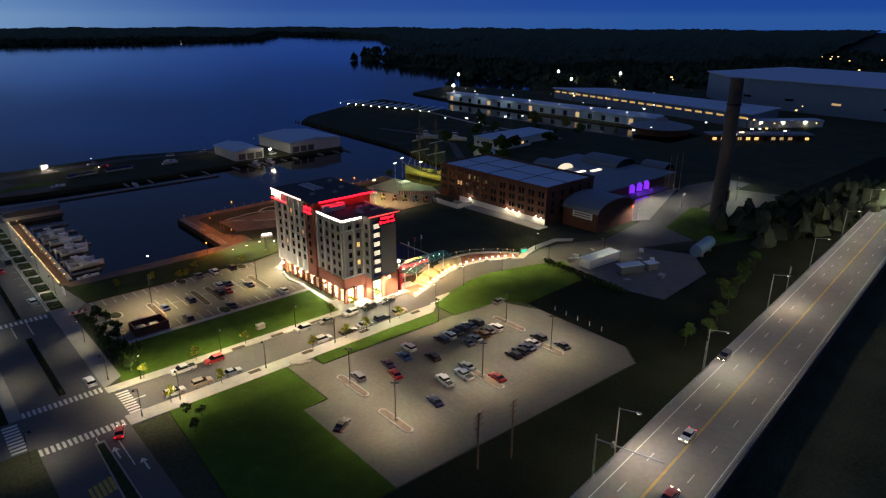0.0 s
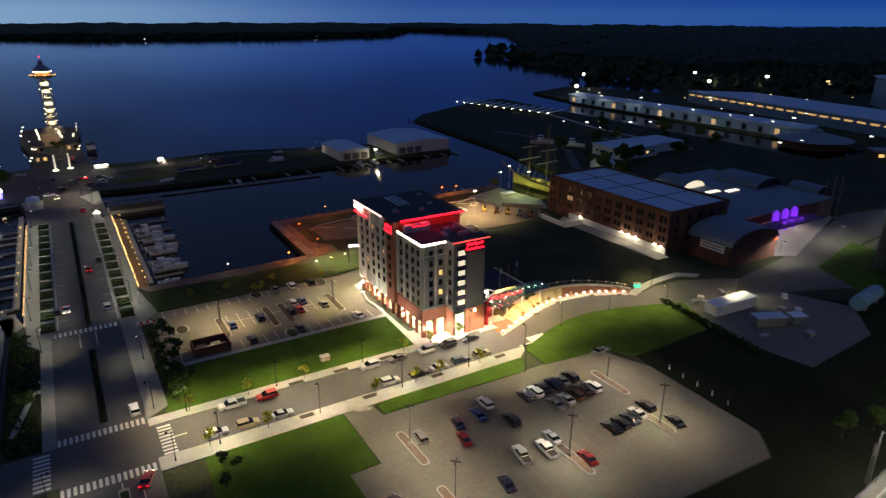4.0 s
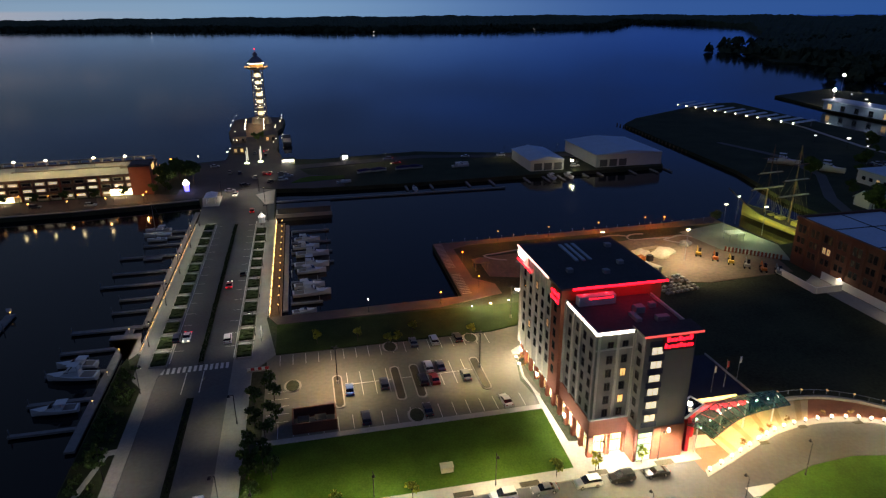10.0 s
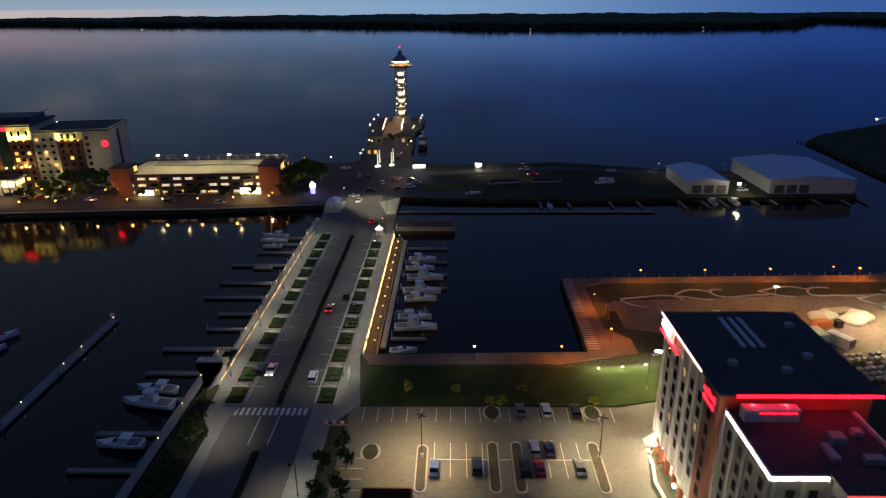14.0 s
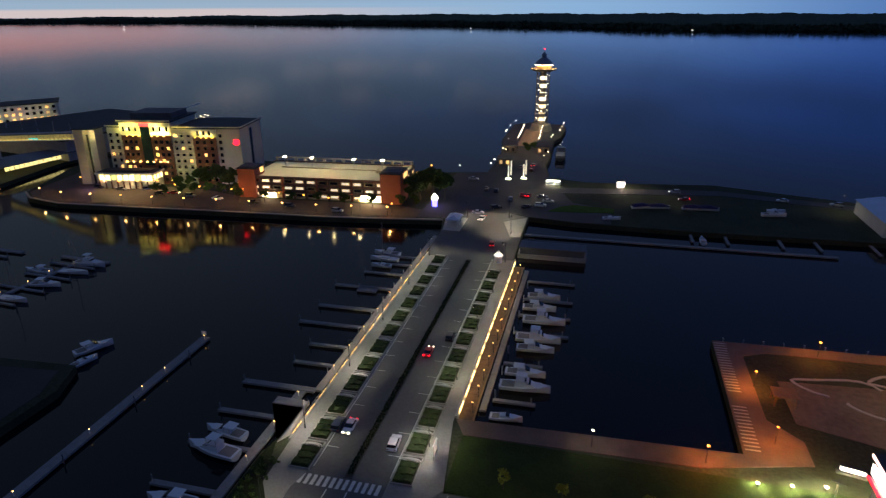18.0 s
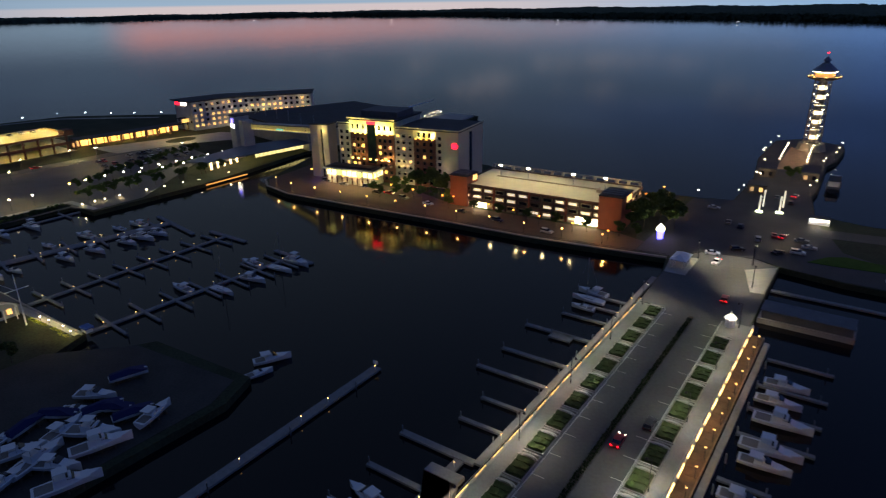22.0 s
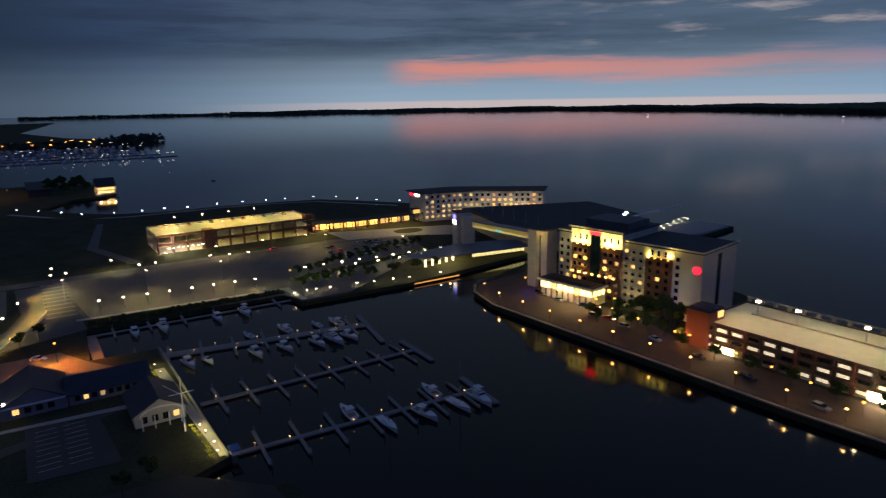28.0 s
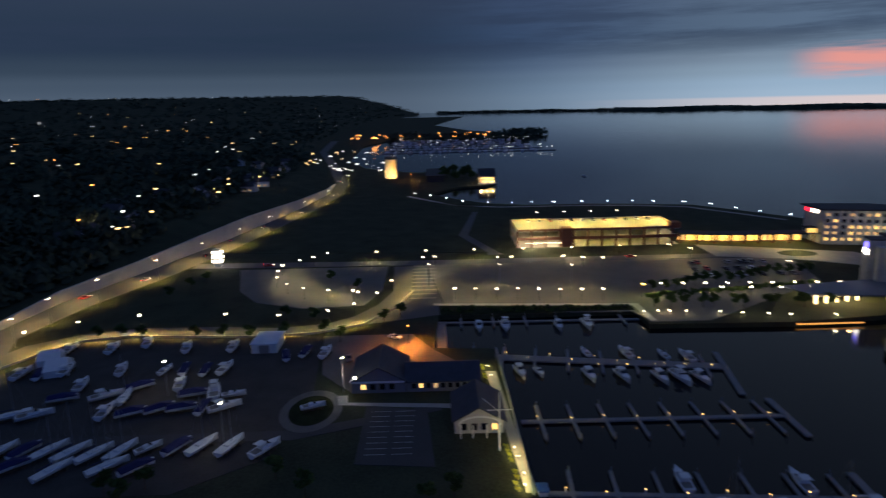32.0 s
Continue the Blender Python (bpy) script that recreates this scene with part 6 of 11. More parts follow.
# docks west of the street
dock("dock_west_main", [(-37.4, -80, -35.4, -28), (-33.8, -27, -32.2, 78)], "long floating dock of weathered boards under the sea wall", [(-33.6, y) for y in range(-20, 76, 10)])
for y, x0, x1, w in ((55, -46, -33.6, 1.0), (48, -44, -33.6, 1.0), (40, -46.8, -33.6, 1.0), (28.5, -52, -33.6, 1.3), (27, -44, -38, 3.0), (14, -51, -33.6, 1.2), (3.5, -52, -33.6, 1.2), (-7.5, -44, -33.6, 1.0), (-16.4, -44, -33.6, 1.0), (-27, -51.2, -33.6, 1.6), (-38.2, -50.6, -37.2, 1.2), (-49, -50.6, -37.2, 1.0), (-61, -50.2, -37.2, 1.2), (-72, -50, -37.2, 1.0)):
    dock("dock_finger", [(x0, y - w / 2, x1, y + w / 2)], "narrow floating finger dock", [(x0 + 0.3, y)])
for y in (-64, -52, -41, -30, -18, -8, 2, 13, 24, 35, 46, 57):
    kit("dock_post", build_bollard, turned(-32.9 if y > -27 else -36.2, y, -1.25))
dock("dock_long", [(-72.6, -110, -70.2, -10.8)], "long narrow floating dock out in the basin", [(-70.0, y) for y in (-100, -80, -60, -40, -20)])
for y in (-95, -70, -52, -36, -28, -12):
    kit("dock_post", build_bollard, turned(-71.0, y, -1.25))
boxes_ = thing("dock_sign", "pale sign board at the dock's end", "sign", "", turned(-71.4, -11.4, -1.25))
boxes("board", [(-0.7, -0.06, 1.0, 0.7, 0.06, 2.0)], WHITE, boxes_)
boxes("post", [(-0.08, -0.05, 0, 0.08, 0.05, 1.0)], TIMBER, boxes_)
for kind, x, y, rz in (("cruiser", -44.6, -45.2, 172), ("fly", -44.0, -50.8, 172), ("cruiser", -43.5, -64.5, 180), ("cruiser", -44.4, 56.5, 175), ("sail", -43.8, 51.6, 178), ("runabout", -43, 46, 180), ("cruiser", -95.6, -22.4, 60), ("runabout", -93.2, -28.6, 70)):
    boat(kind, turned(x, y, -1.9, rz), "white motor boat moored at a finger dock" if kind != "sail" else "white sailing boat with a bare mast at the dock")
# docks east of the street
dock("dock_east_main", [(3.2, -26, 4.6, 52)], "floating dock along the boardwalk", [(5.6, y) for y in range(-20, 50, 10)])
for y in (44, 31, 20.5, 10.2, -5.8, -21.5):
    dock("dock_finger", [(5.4, y - 0.5, 19.5 if y > 0 else 14.5, y + 0.5)], "narrow floating finger dock", [(18 if y > 0 else 13.6, y)])
for kind, x, y in (("cruiser", 11, 33.2), ("cruiser", 10.5, 25.4), ("fly", 12.5, 17.6), ("fly", 12, 7.2), ("cruiser", 11.8, 2.2), ("cruiser", 10.8, -9.6), ("fly", 11.4, -15.6), ("runabout", 9, -27.5)):
    boat(kind, turned(x, y, -1.9, 2), "white motor cruiser moored beside the boardwalk")
slab("boathouse_quay", [(-0.8, 64.2), (22, 64.2), (22, 72.2), (-0.8, 72.2)], -2.6, -0.6, CONCRETE, "concrete quay ledge by the landing", "quay", "")
sh = thing("quay_shed", "long low flat-roofed shed on the basin quay", "shed")
boxes("wall", [(0, 65, -0.6, 21.4, 71.4, 1.6)], material("grey_siding", (0.10, 0.105, 0.11), 0.8), sh)
boxes("roof", [(-0.4, 64.6, 1.6, 21.8, 71.8, 1.85)], material("grey_roof", (0.12, 0.125, 0.14), 0.7), sh)

# promenade lamps, planted lights and railings by the hotel
for x, y in ((77.6, 11.6), (96.9, 11.9), (116.6, 12.6), (136.3, 14.3), (143.8, 13.4), (60.4, -5.5), (60.4, -25.8), (46.9, -34.6)):
    kit("globe", build_globe_lamp, turned(x, y, 0.02))
    lamp("promenade_light", (x, y - 0.4, 3.6), 1700, (1.0, 0.25, 0.02))
kit("globe_white", lambda m: build_globe_lamp(m, WHITEGLOW, "promenade_lamp"), turned(26.5, -34.8, 0.02), "short lamp post with a white globe")
lamp("promenade_light", (26.5, -35, 3.9), 320, NEUTRAL)
for x, y in ((54.8, -39), (60.4, -38.4), (66.0, -37.4), (70.4, -40.6)):
    g_ = thing("lawn_light", "low bright light in the lawn", "garden light", "lawn lights", turned(x, y, 0.11))
    bm = bmesh.new()
    add_cyl(bm, 0, 0, 0, 0.5, 0.16, 0.22, 8)
    part("post", bm, BLACKSTEEL, g_)
    bm = bmesh.new()
    add_cyl(bm, 0, 0, 0.5, 0.62, 0.26, n=8)
    part("lens", bm, WHITEGLOW, g_, "lit lens")
    lamp("lawn_light_glow", (x, y, 1.3), 1300, (1.0, 0.92, 0.50))
for x, y in ((57.6, -71.5), (57.9, -68.4), (60.2, -64.8), (63.0, -63.2)):
    kit("drive_light", build_drive_light, turned(x, y, 0.2))
    lamp("bed_light", (x - 0.4, y, 1.6), 420, (1.0, 0.86, 0.56))
    kit("amber_shrub", None, turned(x + 0.9, y - 1.2, 0.2, 40 * x))
mon = thing("lawn_sign", "low lawn sign with a glowing white bar", "sign", "", turned(71.5, -32.4, 0.0, -14))
boxes("base", [(-2.4, -0.3, 0, 2.4, 0.3, 0.6)], STONE, mon)
boxes("panel", [(-2.2, -0.2, 0.6, 2.2, 0.2, 1.9)], BLACKSTEEL, mon)
boxes("letter_bar", [(-1.9, -0.27, 0.9, 1.9, -0.2, 1.55)], WHITENEON, mon, "glowing white bar")
for k in range(24):
    x = 57 + 4.6 * k
    b = thing("mooring_post", "slim pale mooring post on the quay edge", "post", "mooring posts", turned(x, 14.2 + 0.022 * (x - 57), 0.02))
    bm = bmesh.new()
    add_cyl(bm, 0, 0, 0, 1.0, 0.07, n=6)
    part("post", bm, STEEL, b)
    boxes("cap", [(-0.1, -0.1, 1.0, 0.1, 0.1, 1.1)], WHITE, b)
strip("quay_stripes", [rect(54.6, -29 + 1.2 * k, 57.4, -28.6 + 1.2 * k) for k in range(36) if not 12 < k < 17], material("pale_stripe", (0.42, 0.38, 0.34), 0.8), "pale paving stripes along the quay", "paving", 0.034)

# playground site and building yard
play = thing("playground_hut", "small brown shelter among winding sand paths", "shelter", "", turned(65, -11, 0))
boxes("roof", [(-2.4, -2, 2.4, 2.4, 2, 2.65)], TIMBER, play)
for x in (-2, 2):
    for y in (-1.6, 1.6):
        boxes("post", [(x - 0.1, y - 0.1, 0, x + 0.1, y + 0.1, 2.4)], TIMBER, play)
for k, (x, y, rz) in enumerate(((142, -22, 60), (145, -26, 62), (148, -30, 58), (151, -34, 64), (139, -17, 60), (154, -37, 62))):
    ob = thing("site_digger", ("orange", "yellow", "grey")[k % 3] + " compact digger parked by the site fence", "site machine", "site machines", turned(x, y, 0.02, rz))
    for sy in (-0.75, 0.75):
        boxes("track", [(-1.2, sy - 0.22, 0, 1.2, sy + 0.22, 0.55)], RUBBER, ob, "rubber track")
    boxes("house", [(-1.1, -0.8, 0.6, 0.7, 0.8, 1.4)], material("digger_" + str(k % 3), ((0.5, 0.14, 0.03), (0.5, 0.34, 0.05), (0.3, 0.3, 0.3))[k % 3], 0.5), ob)
    boxes("cab", [(-0.2, -0.75, 1.4, 0.7, 0.1, 2.5)], GLASS, ob, "dark glazed cab")
    bm = bmesh.new()
    add_bar(bm, (0.6, 0.3, 1.3), (2.4, 0.3, 2.6), 0.24)
    add_bar(bm, (2.4, 0.3, 2.6), (3.4, 0.3, 0.9), 0.2)
    part("boom", bm, material("digger_" + str(k % 3), (0.5, 0.14, 0.03)), ob)
    boxes("bucket", [(3.1, 0.0, 0.1, 3.7, 0.6, 0.8)], BLACKSTEEL, ob)
for x, y, w, d, h, c, nm in ((112, -24, 3, 5, 2.4, (0.50, 0.50, 0.48), "site_cabin"), (117, -17, 4, 2.4, 1.6, (0.45, 0.13, 0.03), "orange_skip"), (121, -17.4, 1.6, 1.6, 1.8, (0.02, 0.02, 0.02), "black_tank"), (126, -8, 8, 2.2, 0.5, (0.4, 0.3, 0.18), "timber_stack")):
    ob = thing(nm, {"site_cabin": "pale metal site cabin on bare soil", "orange_skip": "orange steel skip on bare soil", "black_tank": "black plastic tank on bare soil", "timber_stack": "stack of pale timber on bare soil"}[nm], "site equipment", "", turned(x, y, 0.01, 8))
    boxes("body", [(-w / 2, -d / 2, 0, w / 2, d / 2, h)], material(nm, c, 0.6, vary=0.2), ob)
    boxes("rim", [(-w / 2 - 0.06, -d / 2 - 0.06, h - 0.12, w / 2 + 0.06, d / 2 + 0.06, h + 0.04)], material(nm + "_rim", [q * 0.8 for q in c], 0.6), ob)
for k in range(14):
    ob = thing("stacked_sheeting", "pale bundled sheets stacked in the yard", "building material", "yard bundles", turned(88 + 2.2 * (k % 7), -46 - 3 * (k // 7), 0.1, 20))
    boxes("bundle", [(-0.8, -1.2, 0, 0.8, 1.2, 0.6)], WHITE, ob)
    boxes("strap", [(-0.82, -0.1, 0, 0.82, 0.1, 0.62)], NAVY, ob)
lamp("yard_light", (132, -20, 10.2), 30000, (1.0, 0.76, 0.42), "SPOT", None, 0.4, 152, 0.4)
lamp("yard_light", (104, -16, 10.2), 15000, (1.0, 0.56, 0.24), "SPOT", None, 0.4, 165, 0.4)
for x, y in ((132, -20), (104, -16)):
    kit("mast_lamp", build_mast_lamp, turned(x, y, 0))


# ---- building yard beside the promenade ----
def mound(name, x, y, r, h, mat, words, seed):
    rng = random.Random(seed)
    bm = bmesh.new()
    bmesh.ops.create_icosphere(bm, subdivisions=3, radius=1.0)
    for v in bm.verts:
        k = 1 + 0.18 * math.sin(5 * v.co.x + seed) * math.cos(4 * v.co.y) + rng.uniform(-0.05, 0.05)
        v.co = Vector((v.co.x * r * k, v.co.y * r * 0.6 * k, max(-0.1, v.co.z) * h * k))
    ob = part(name, bm, mat, smooth=True)
    ob.matrix_basis = turned(x, y, 0.0, 15 + 10 * seed)
    tagged(ob, words, "mound", "yard mounds")


GRAVEL = material("pale_gravel", (0.42, 0.38, 0.30), 0.95, vary=0.25, scale=0.6, fine=4.0, bump=0.6)
mound("gravel_mound", 120.4, -11.2, 4.4, 1.5, GRAVEL, "low mound of pale gravel in the yard", 1)
mound("gravel_mound", 128.5, -12.6, 5.4, 1.8, GRAVEL, "long mound of pale gravel in the yard", 2)
mound("gravel_mound", 141, -6, 3.2, 1.1, GRAVEL, "small mound of gravel near the fence", 3)
tent = thing("white_tarpaulin", "pale blue-white tarpaulin over stored material", "tarpaulin")
bm = bmesh.new()
extruded(bm, [(-5.0, 0.0), (-4.6, 0.9), (0.0, 1.7), (4.4, 1.0), (5.0, 0.0)], 3.6, 0.8)
bmesh.ops.transform(bm, matrix=turned(109.5, -21.5, 0.0, -24), verts=bm.verts)
part("sheet", bm, material("tarpaulin", (0.50, 0.54, 0.58), 0.7, vary=0.15), tent)
box = thing("storage_container", "grey-white steel storage container in the yard", "container", "", turned(116.3, -26.5, 0.01, -62))
boxes("body", [(-3.0, -1.2, 0.1, 3.0, 1.2, 2.6)], material("container_grey", (0.48, 0.48, 0.45), 0.6, vary=0.12), box)
boxes("door", [(3.0, -1.1, 0.2, 3.06, -0.03, 2.5), (3.0, 0.03, 0.2, 3.06, 1.1, 2.5)], STEEL, box, "container doors")
for k in range(11):
    boxes("rib", [(-2.8 + 0.54 * k, -1.26, 0.2, -2.6 + 0.54 * k, -1.2, 2.5)], material("container_grey", (0.48, 0.48, 0.45)), box)
rng = random.Random(12)
for j in range(7):
    for k in range(6):
        at = turned(112.6 + 1.7 * j + rng.uniform(-0.2, 0.2), -43.0 + 2.0 * k + 0.25 * j, 0.1, 24 + rng.uniform(-6, 6))

        def build_pallet(m):
            ob = thing("pallet_stack", "strapped stack of pale paving slabs on a pallet", "pallet", "yard pallets", m)
            boxes("pallet", [(-0.6, -0.5, -0.1, 0.6, 0.5, 0.12)], TIMBER, ob)
            boxes("slabs", [(-0.55, -0.45, 0.12, 0.55, 0.45, 0.65)], PAVING, ob)
            boxes("strap", [(-0.06, -0.46, 0.12, 0.06, 0.46, 0.67)], BLACKSTEEL, ob)
            return ob
        if rng.random() < 0.85:
            kit("pallet_stack", build_pallet, at)
ring = thing("winding_kerb", "pale winding concrete kerb bands in the unfinished play yard", "kerb", kind="structure")
for n, (cx, cy, a, b, ph) in enumerate(((78, -2, 9, 3.5, 0.2), (92, 2, 7, 2.8, 1.0), (104, 3.5, 8, 2.6, 2.1), (118, 4.5, 8, 2.8, 0.6), (132, 4, 8, 3.0, 1.6), (86, -9, 8, 3.0, 2.8), (142, -1, 6, 3, 0.4))):
    bm = bmesh.new()
    pts = [(cx + a * math.cos(t * 0.35 + ph), cy + b * math.sin(t * 0.35 + ph) + 0.9 * math.sin(t * 0.9)) for t in range(14)]
    rows = []
    for (x0, y0), (x1, y1) in zip(pts, pts[1:]):
        d = Vector((y0 - y1, x1 - x0, 0)).normalized() * 0.35
        rows.append([bm.verts.new((x0 - d.x, y0 - d.y, 0.0)), bm.verts.new((x0 - d.x, y0 - d.y, 0.16)), bm.verts.new((x0 + d.x, y0 + d.y, 0.16)), bm.verts.new((x0 + d.x, y0 + d.y, 0.0))])
    for p, q in zip(rows, rows[1:]):
        for i in range(3):
            bm.faces.new((p[i], q[i], q[i + 1], p[i + 1]))
    part("kerb_band", bm, PAVING, ring)


# ---- observation tower and its pier ----
tw = thing("observation_tower", "steel observation tower with lit core, stair rings and peaked roof", "tower", "", turned(-15.8, 294, 0))
bm = bmesh.new()
add_cyl(bm, 0, 0, 0, 40.5, 2.1, n=12)
part("core", bm, material("dull_core", (0.26, 0.22, 0.17), 0.75), tw, "pale lift core lit from inside")
for k in range(8):
    a = math.pi / 8 + math.pi / 4 * k
    bm = bmesh.new()
    add_bar(bm, (4.4 * math.cos(a), 4.4 * math.sin(a), 0), (4.0 * math.cos(a), 4.0 * math.sin(a), 40), 0.42)
    part("column", bm, material("brown_steel", (0.10, 0.075, 0.055), 0.6, 0.3), tw, "dark steel column")
for j in range(8):
    z = 4.5 + 4.4 * j
    bm = bmesh.new()
    pts = [(4.35 * math.cos(math.pi / 4 * k + math.pi / 8), 4.35 * math.sin(math.pi / 4 * k + math.pi / 8)) for k in range(9)]
    for a, b in zip(pts, pts[1:]):
        add_bar(bm, (*a, z), (*b, z), 0.3)
    part("ring", bm, material("brown_steel", (0.10, 0.075, 0.055)), tw)
    bm = bmesh.new()
    for k in range(9):
        a = math.pi / 4 * k * 0.9 + j
        add_box(bm, 3.2 * math.cos(a) - 0.7, 3.2 * math.sin(a) - 0.7, z - 3.6 + 0.42 * k, 3.2 * math.cos(a) + 0.7, 3.2 * math.sin(a) + 0.7, z - 3.45 + 0.42 * k)
    part("stair", bm, STEEL, tw, "winding steel stair")
    bm = bmesh.new()
    add_cyl(bm, 0, 0, z - 3.1 + 0.5 * (j % 3), z - (1.0, 0.2, 1.7)[j % 3], 2.25, n=12)
    part("lit_panel", bm, glow_mat("tower_glow", (1.0, 0.82, 0.50), 2.2), tw, "brightly lit core section")
    for k in range(3):
        a = 2.1 * k + 1.3 * j
        boxes("stair_lamp", [(3.7 * math.cos(a) - 0.25, 3.7 * math.sin(a) - 0.25, z - 0.6, 3.7 * math.cos(a) + 0.25, 3.7 * math.sin(a) + 0.25, z - 0.2)], WHITEGLOW, tw, "small stair lamp")
bm = bmesh.new()
add_cyl(bm, 0, 0, 37.6, 39.0, 4.6, 8.0, 16)
add_cyl(bm, 0, 0, 39.0, 39.5, 8.2, n=16)
part("deck", bm, material("brown_steel", (0.10, 0.075, 0.055)), tw, "flared viewing deck")
bm = bmesh.new()
for k in range(16):
    a = math.pi / 8 * k
    add_cyl(bm, 7.9 * math.cos(a), 7.9 * math.sin(a), 39.5, 40.6, 0.06, n=5)
for k in range(16):
    a, b = math.pi / 8 * k, math.pi / 8 * (k + 1)
    add_bar(bm, (7.9 * math.cos(a), 7.9 * math.sin(a), 40.6), (7.9 * math.cos(b), 7.9 * math.sin(b), 40.6), 0.1)
part("railing", bm, STEEL, tw)
bm = bmesh.new()
add_cyl(bm, 0, 0, 39.5, 42.2, 4.6, n=8)
part("cabin", bm, glow_mat("tower_cabin", (1.0, 0.45, 0.12), 0.35), tw, "amber lit cabin")
for k in range(8):
    a = math.pi / 4 * k
    bm = bmesh.new()
    add_bar(bm, (5.6 * math.cos(a), 5.6 * math.sin(a), 42.0), (5.6 * math.cos(a + 0.6), 5.6 * math.sin(a + 0.6), 42.0), 0.3)
    part("eave_light", bm, WHITEGLOW, tw, "bright eave light")
for k in range(8):
    a = math.pi / 4 * k + 0.2
    boxes("deck_lamp", [(7.5 * math.cos(a) - 0.3, 7.5 * math.sin(a) - 0.3, 39.5, 7.5 * math.cos(a) + 0.3, 7.5 * math.sin(a) + 0.3, 39.8)], WARM, tw, "small amber deck lamp")
ROOFBLUE = material("blue_grey_roof", (0.16, 0.20, 0.26), 0.5, 0.3)
bm = bmesh.new()
add_cyl(bm, 0, 0, 42.3, 46.4, 6.6, 2.0, 8)
part("roof", bm, ROOFBLUE, tw, "blue-grey peaked roof")
bm = bmesh.new()
add_cyl(bm, 0, 0, 46.4, 47.8, 1.5, n=8)
add_cyl(bm, 0, 0, 47.8, 49.8, 2.2, 0.2, 8)
part("cupola", bm, ROOFBLUE, tw)
bm = bmesh.new()
add_cyl(bm, 0, 0, 49.8, 51.4, 0.1, 0.06, 6)
part("spire", bm, STEEL, tw)
bm = bmesh.new()
bmesh.ops.create_icosphere(bm, subdivisions=1, radius=0.45, matrix=Matrix.Translation((0, 0, 51.6)))
part("beacon", bm, REDGLOW, tw, "red beacon")
bm = bmesh.new()
add_cyl(bm, 0, 0, 0, 4.0, 7.5, 6.2, 8)
part("base_pavilion", bm, material("tan_stone", (0.36, 0.30, 0.22), 0.8), tw, "lit stone base")
for k in range(6):
    a = math.pi / 3 * k
    lamp("tower_light", (-15.8 + 5.2 * math.cos(a), 294 + 5.2 * math.sin(a), 5.5), 800, WARMW, "SPOT", (-15.8, 294, 26), 0.3, 60, 0.8)
lamp("tower_foot_light", (-15.8, 283, 5), 1000, WARMW)

PIER_LAMP = lambda m: build_globe_lamp(m, WHITEGLOW, "pier_lamp", 3.8, 0.28)
slab("pavement_pier_walk", [(-24.6, 238), (-11.4, 244), (-13.6, 286), (-25.8, 296)], -0.3, 0.12, material("warm_pavers", (0.30, 0.19, 0.11), 0.85, vary=0.25, scale=0.6, fine=4.0), "brown paved walk to the tower", "pavement")
for k in range(8):
    for x in (-24.2 - 0.28 * k, -12.0 - 0.28 * k):
        kit("pier_lamp", PIER_LAMP, turned(x, 244 + 6 * k, 0.1), "pier lamp post with a bright globe")
for x, y in ((-1.6, 302), (-1.8, 288), (-2.2, 274), (-5, 257), (-5.2, 250), (-3.6, 208), (-4.8, 198), (-34.6, 262), (-35, 268), (-34.8, 285), (-34, 304), (-30, 240), (-28.6, 211), (-26.6, 209), (-28.6, 184), (-29, 175), (-43.2, 166.4)):
    kit("pier_lamp", PIER_LAMP, turned(x, y, -0.05), "pier lamp post with a bright globe")
for y in (254, 276):
    lamp("pier_walk_light", (-19, y, 5), 900, (1.0, 0.66, 0.30))
for x, y, p in ((-26, 214, 800), (-8, 214, 800), (-14, 190, 600), (-14, 158, 500), (-6, 134, 900)):
    lamp("pier_light", (x, y, 6.5), p, (1.0, 0.78, 0.48))
for x, y in ((-57, 164.4), (-60, 149.7), (-52, 146)):
    kit("quay_lamp2", lambda m: build_globe_lamp(m, ORANGEGLOW, "street_globe_lamp", 3.6, 0.4), turned(x, y, -0.13), "street lamp with an orange globe")
    lamp("pier_corner_light", (x + 0.8, y - 0.6, 4.0), 700, (1.0, 0.5, 0.14))
for x, y in ((-15, 216), (-17, 222), (-13, 224), (-54, 154), (-50, 149), (-57, 146), (-48, 142)):
    tree(x, y, -0.05, kind="dark", rz=37 * y)
booth = thing("ticket_booth", "small booth with a bright white lit front", "booth", "", turned(3.6, 156.5, -0.1, 6))
boxes("wall", [(-3.4, -1.2, 0, 3.4, 1.4, 2.6)], WHITE, booth)
boxes("lit_front", [(-3.0, -1.28, 1.5, -0.5, -1.2, 2.1), (0.5, -1.28, 1.5, 3.0, -1.2, 2.1)], WHITENEON, booth, "bright white lit opening")
boxes("roof", [(-3.8, -2.0, 2.6, 3.8, 1.7, 2.85)], ROOFDARK, booth)
lamp("booth_light", (3.6, 153.4, 2.4), 900, NEUTRAL)
hut = thing("lit_gate_hut", "small white gate hut under bright work lights", "hut", "", turned(34, 157.4, -0.1, 6))
boxes("wall", [(-1.7, -1.4, 0, 1.7, 1.4, 3.0)], WHITE, hut)
boxes("lit_front", [(-1.3, -1.48, 1.2, 1.3, -1.4, 2.6)], WHITENEON, hut, "bright white lit front")
boxes("roof", [(-2.0, -1.8, 3.0, 2.0, 1.7, 3.2)], ROOFDARK, hut)
lamp("hut_light", (35, 153.5, 3.2), 2200, (1.0, 0.78, 0.6))
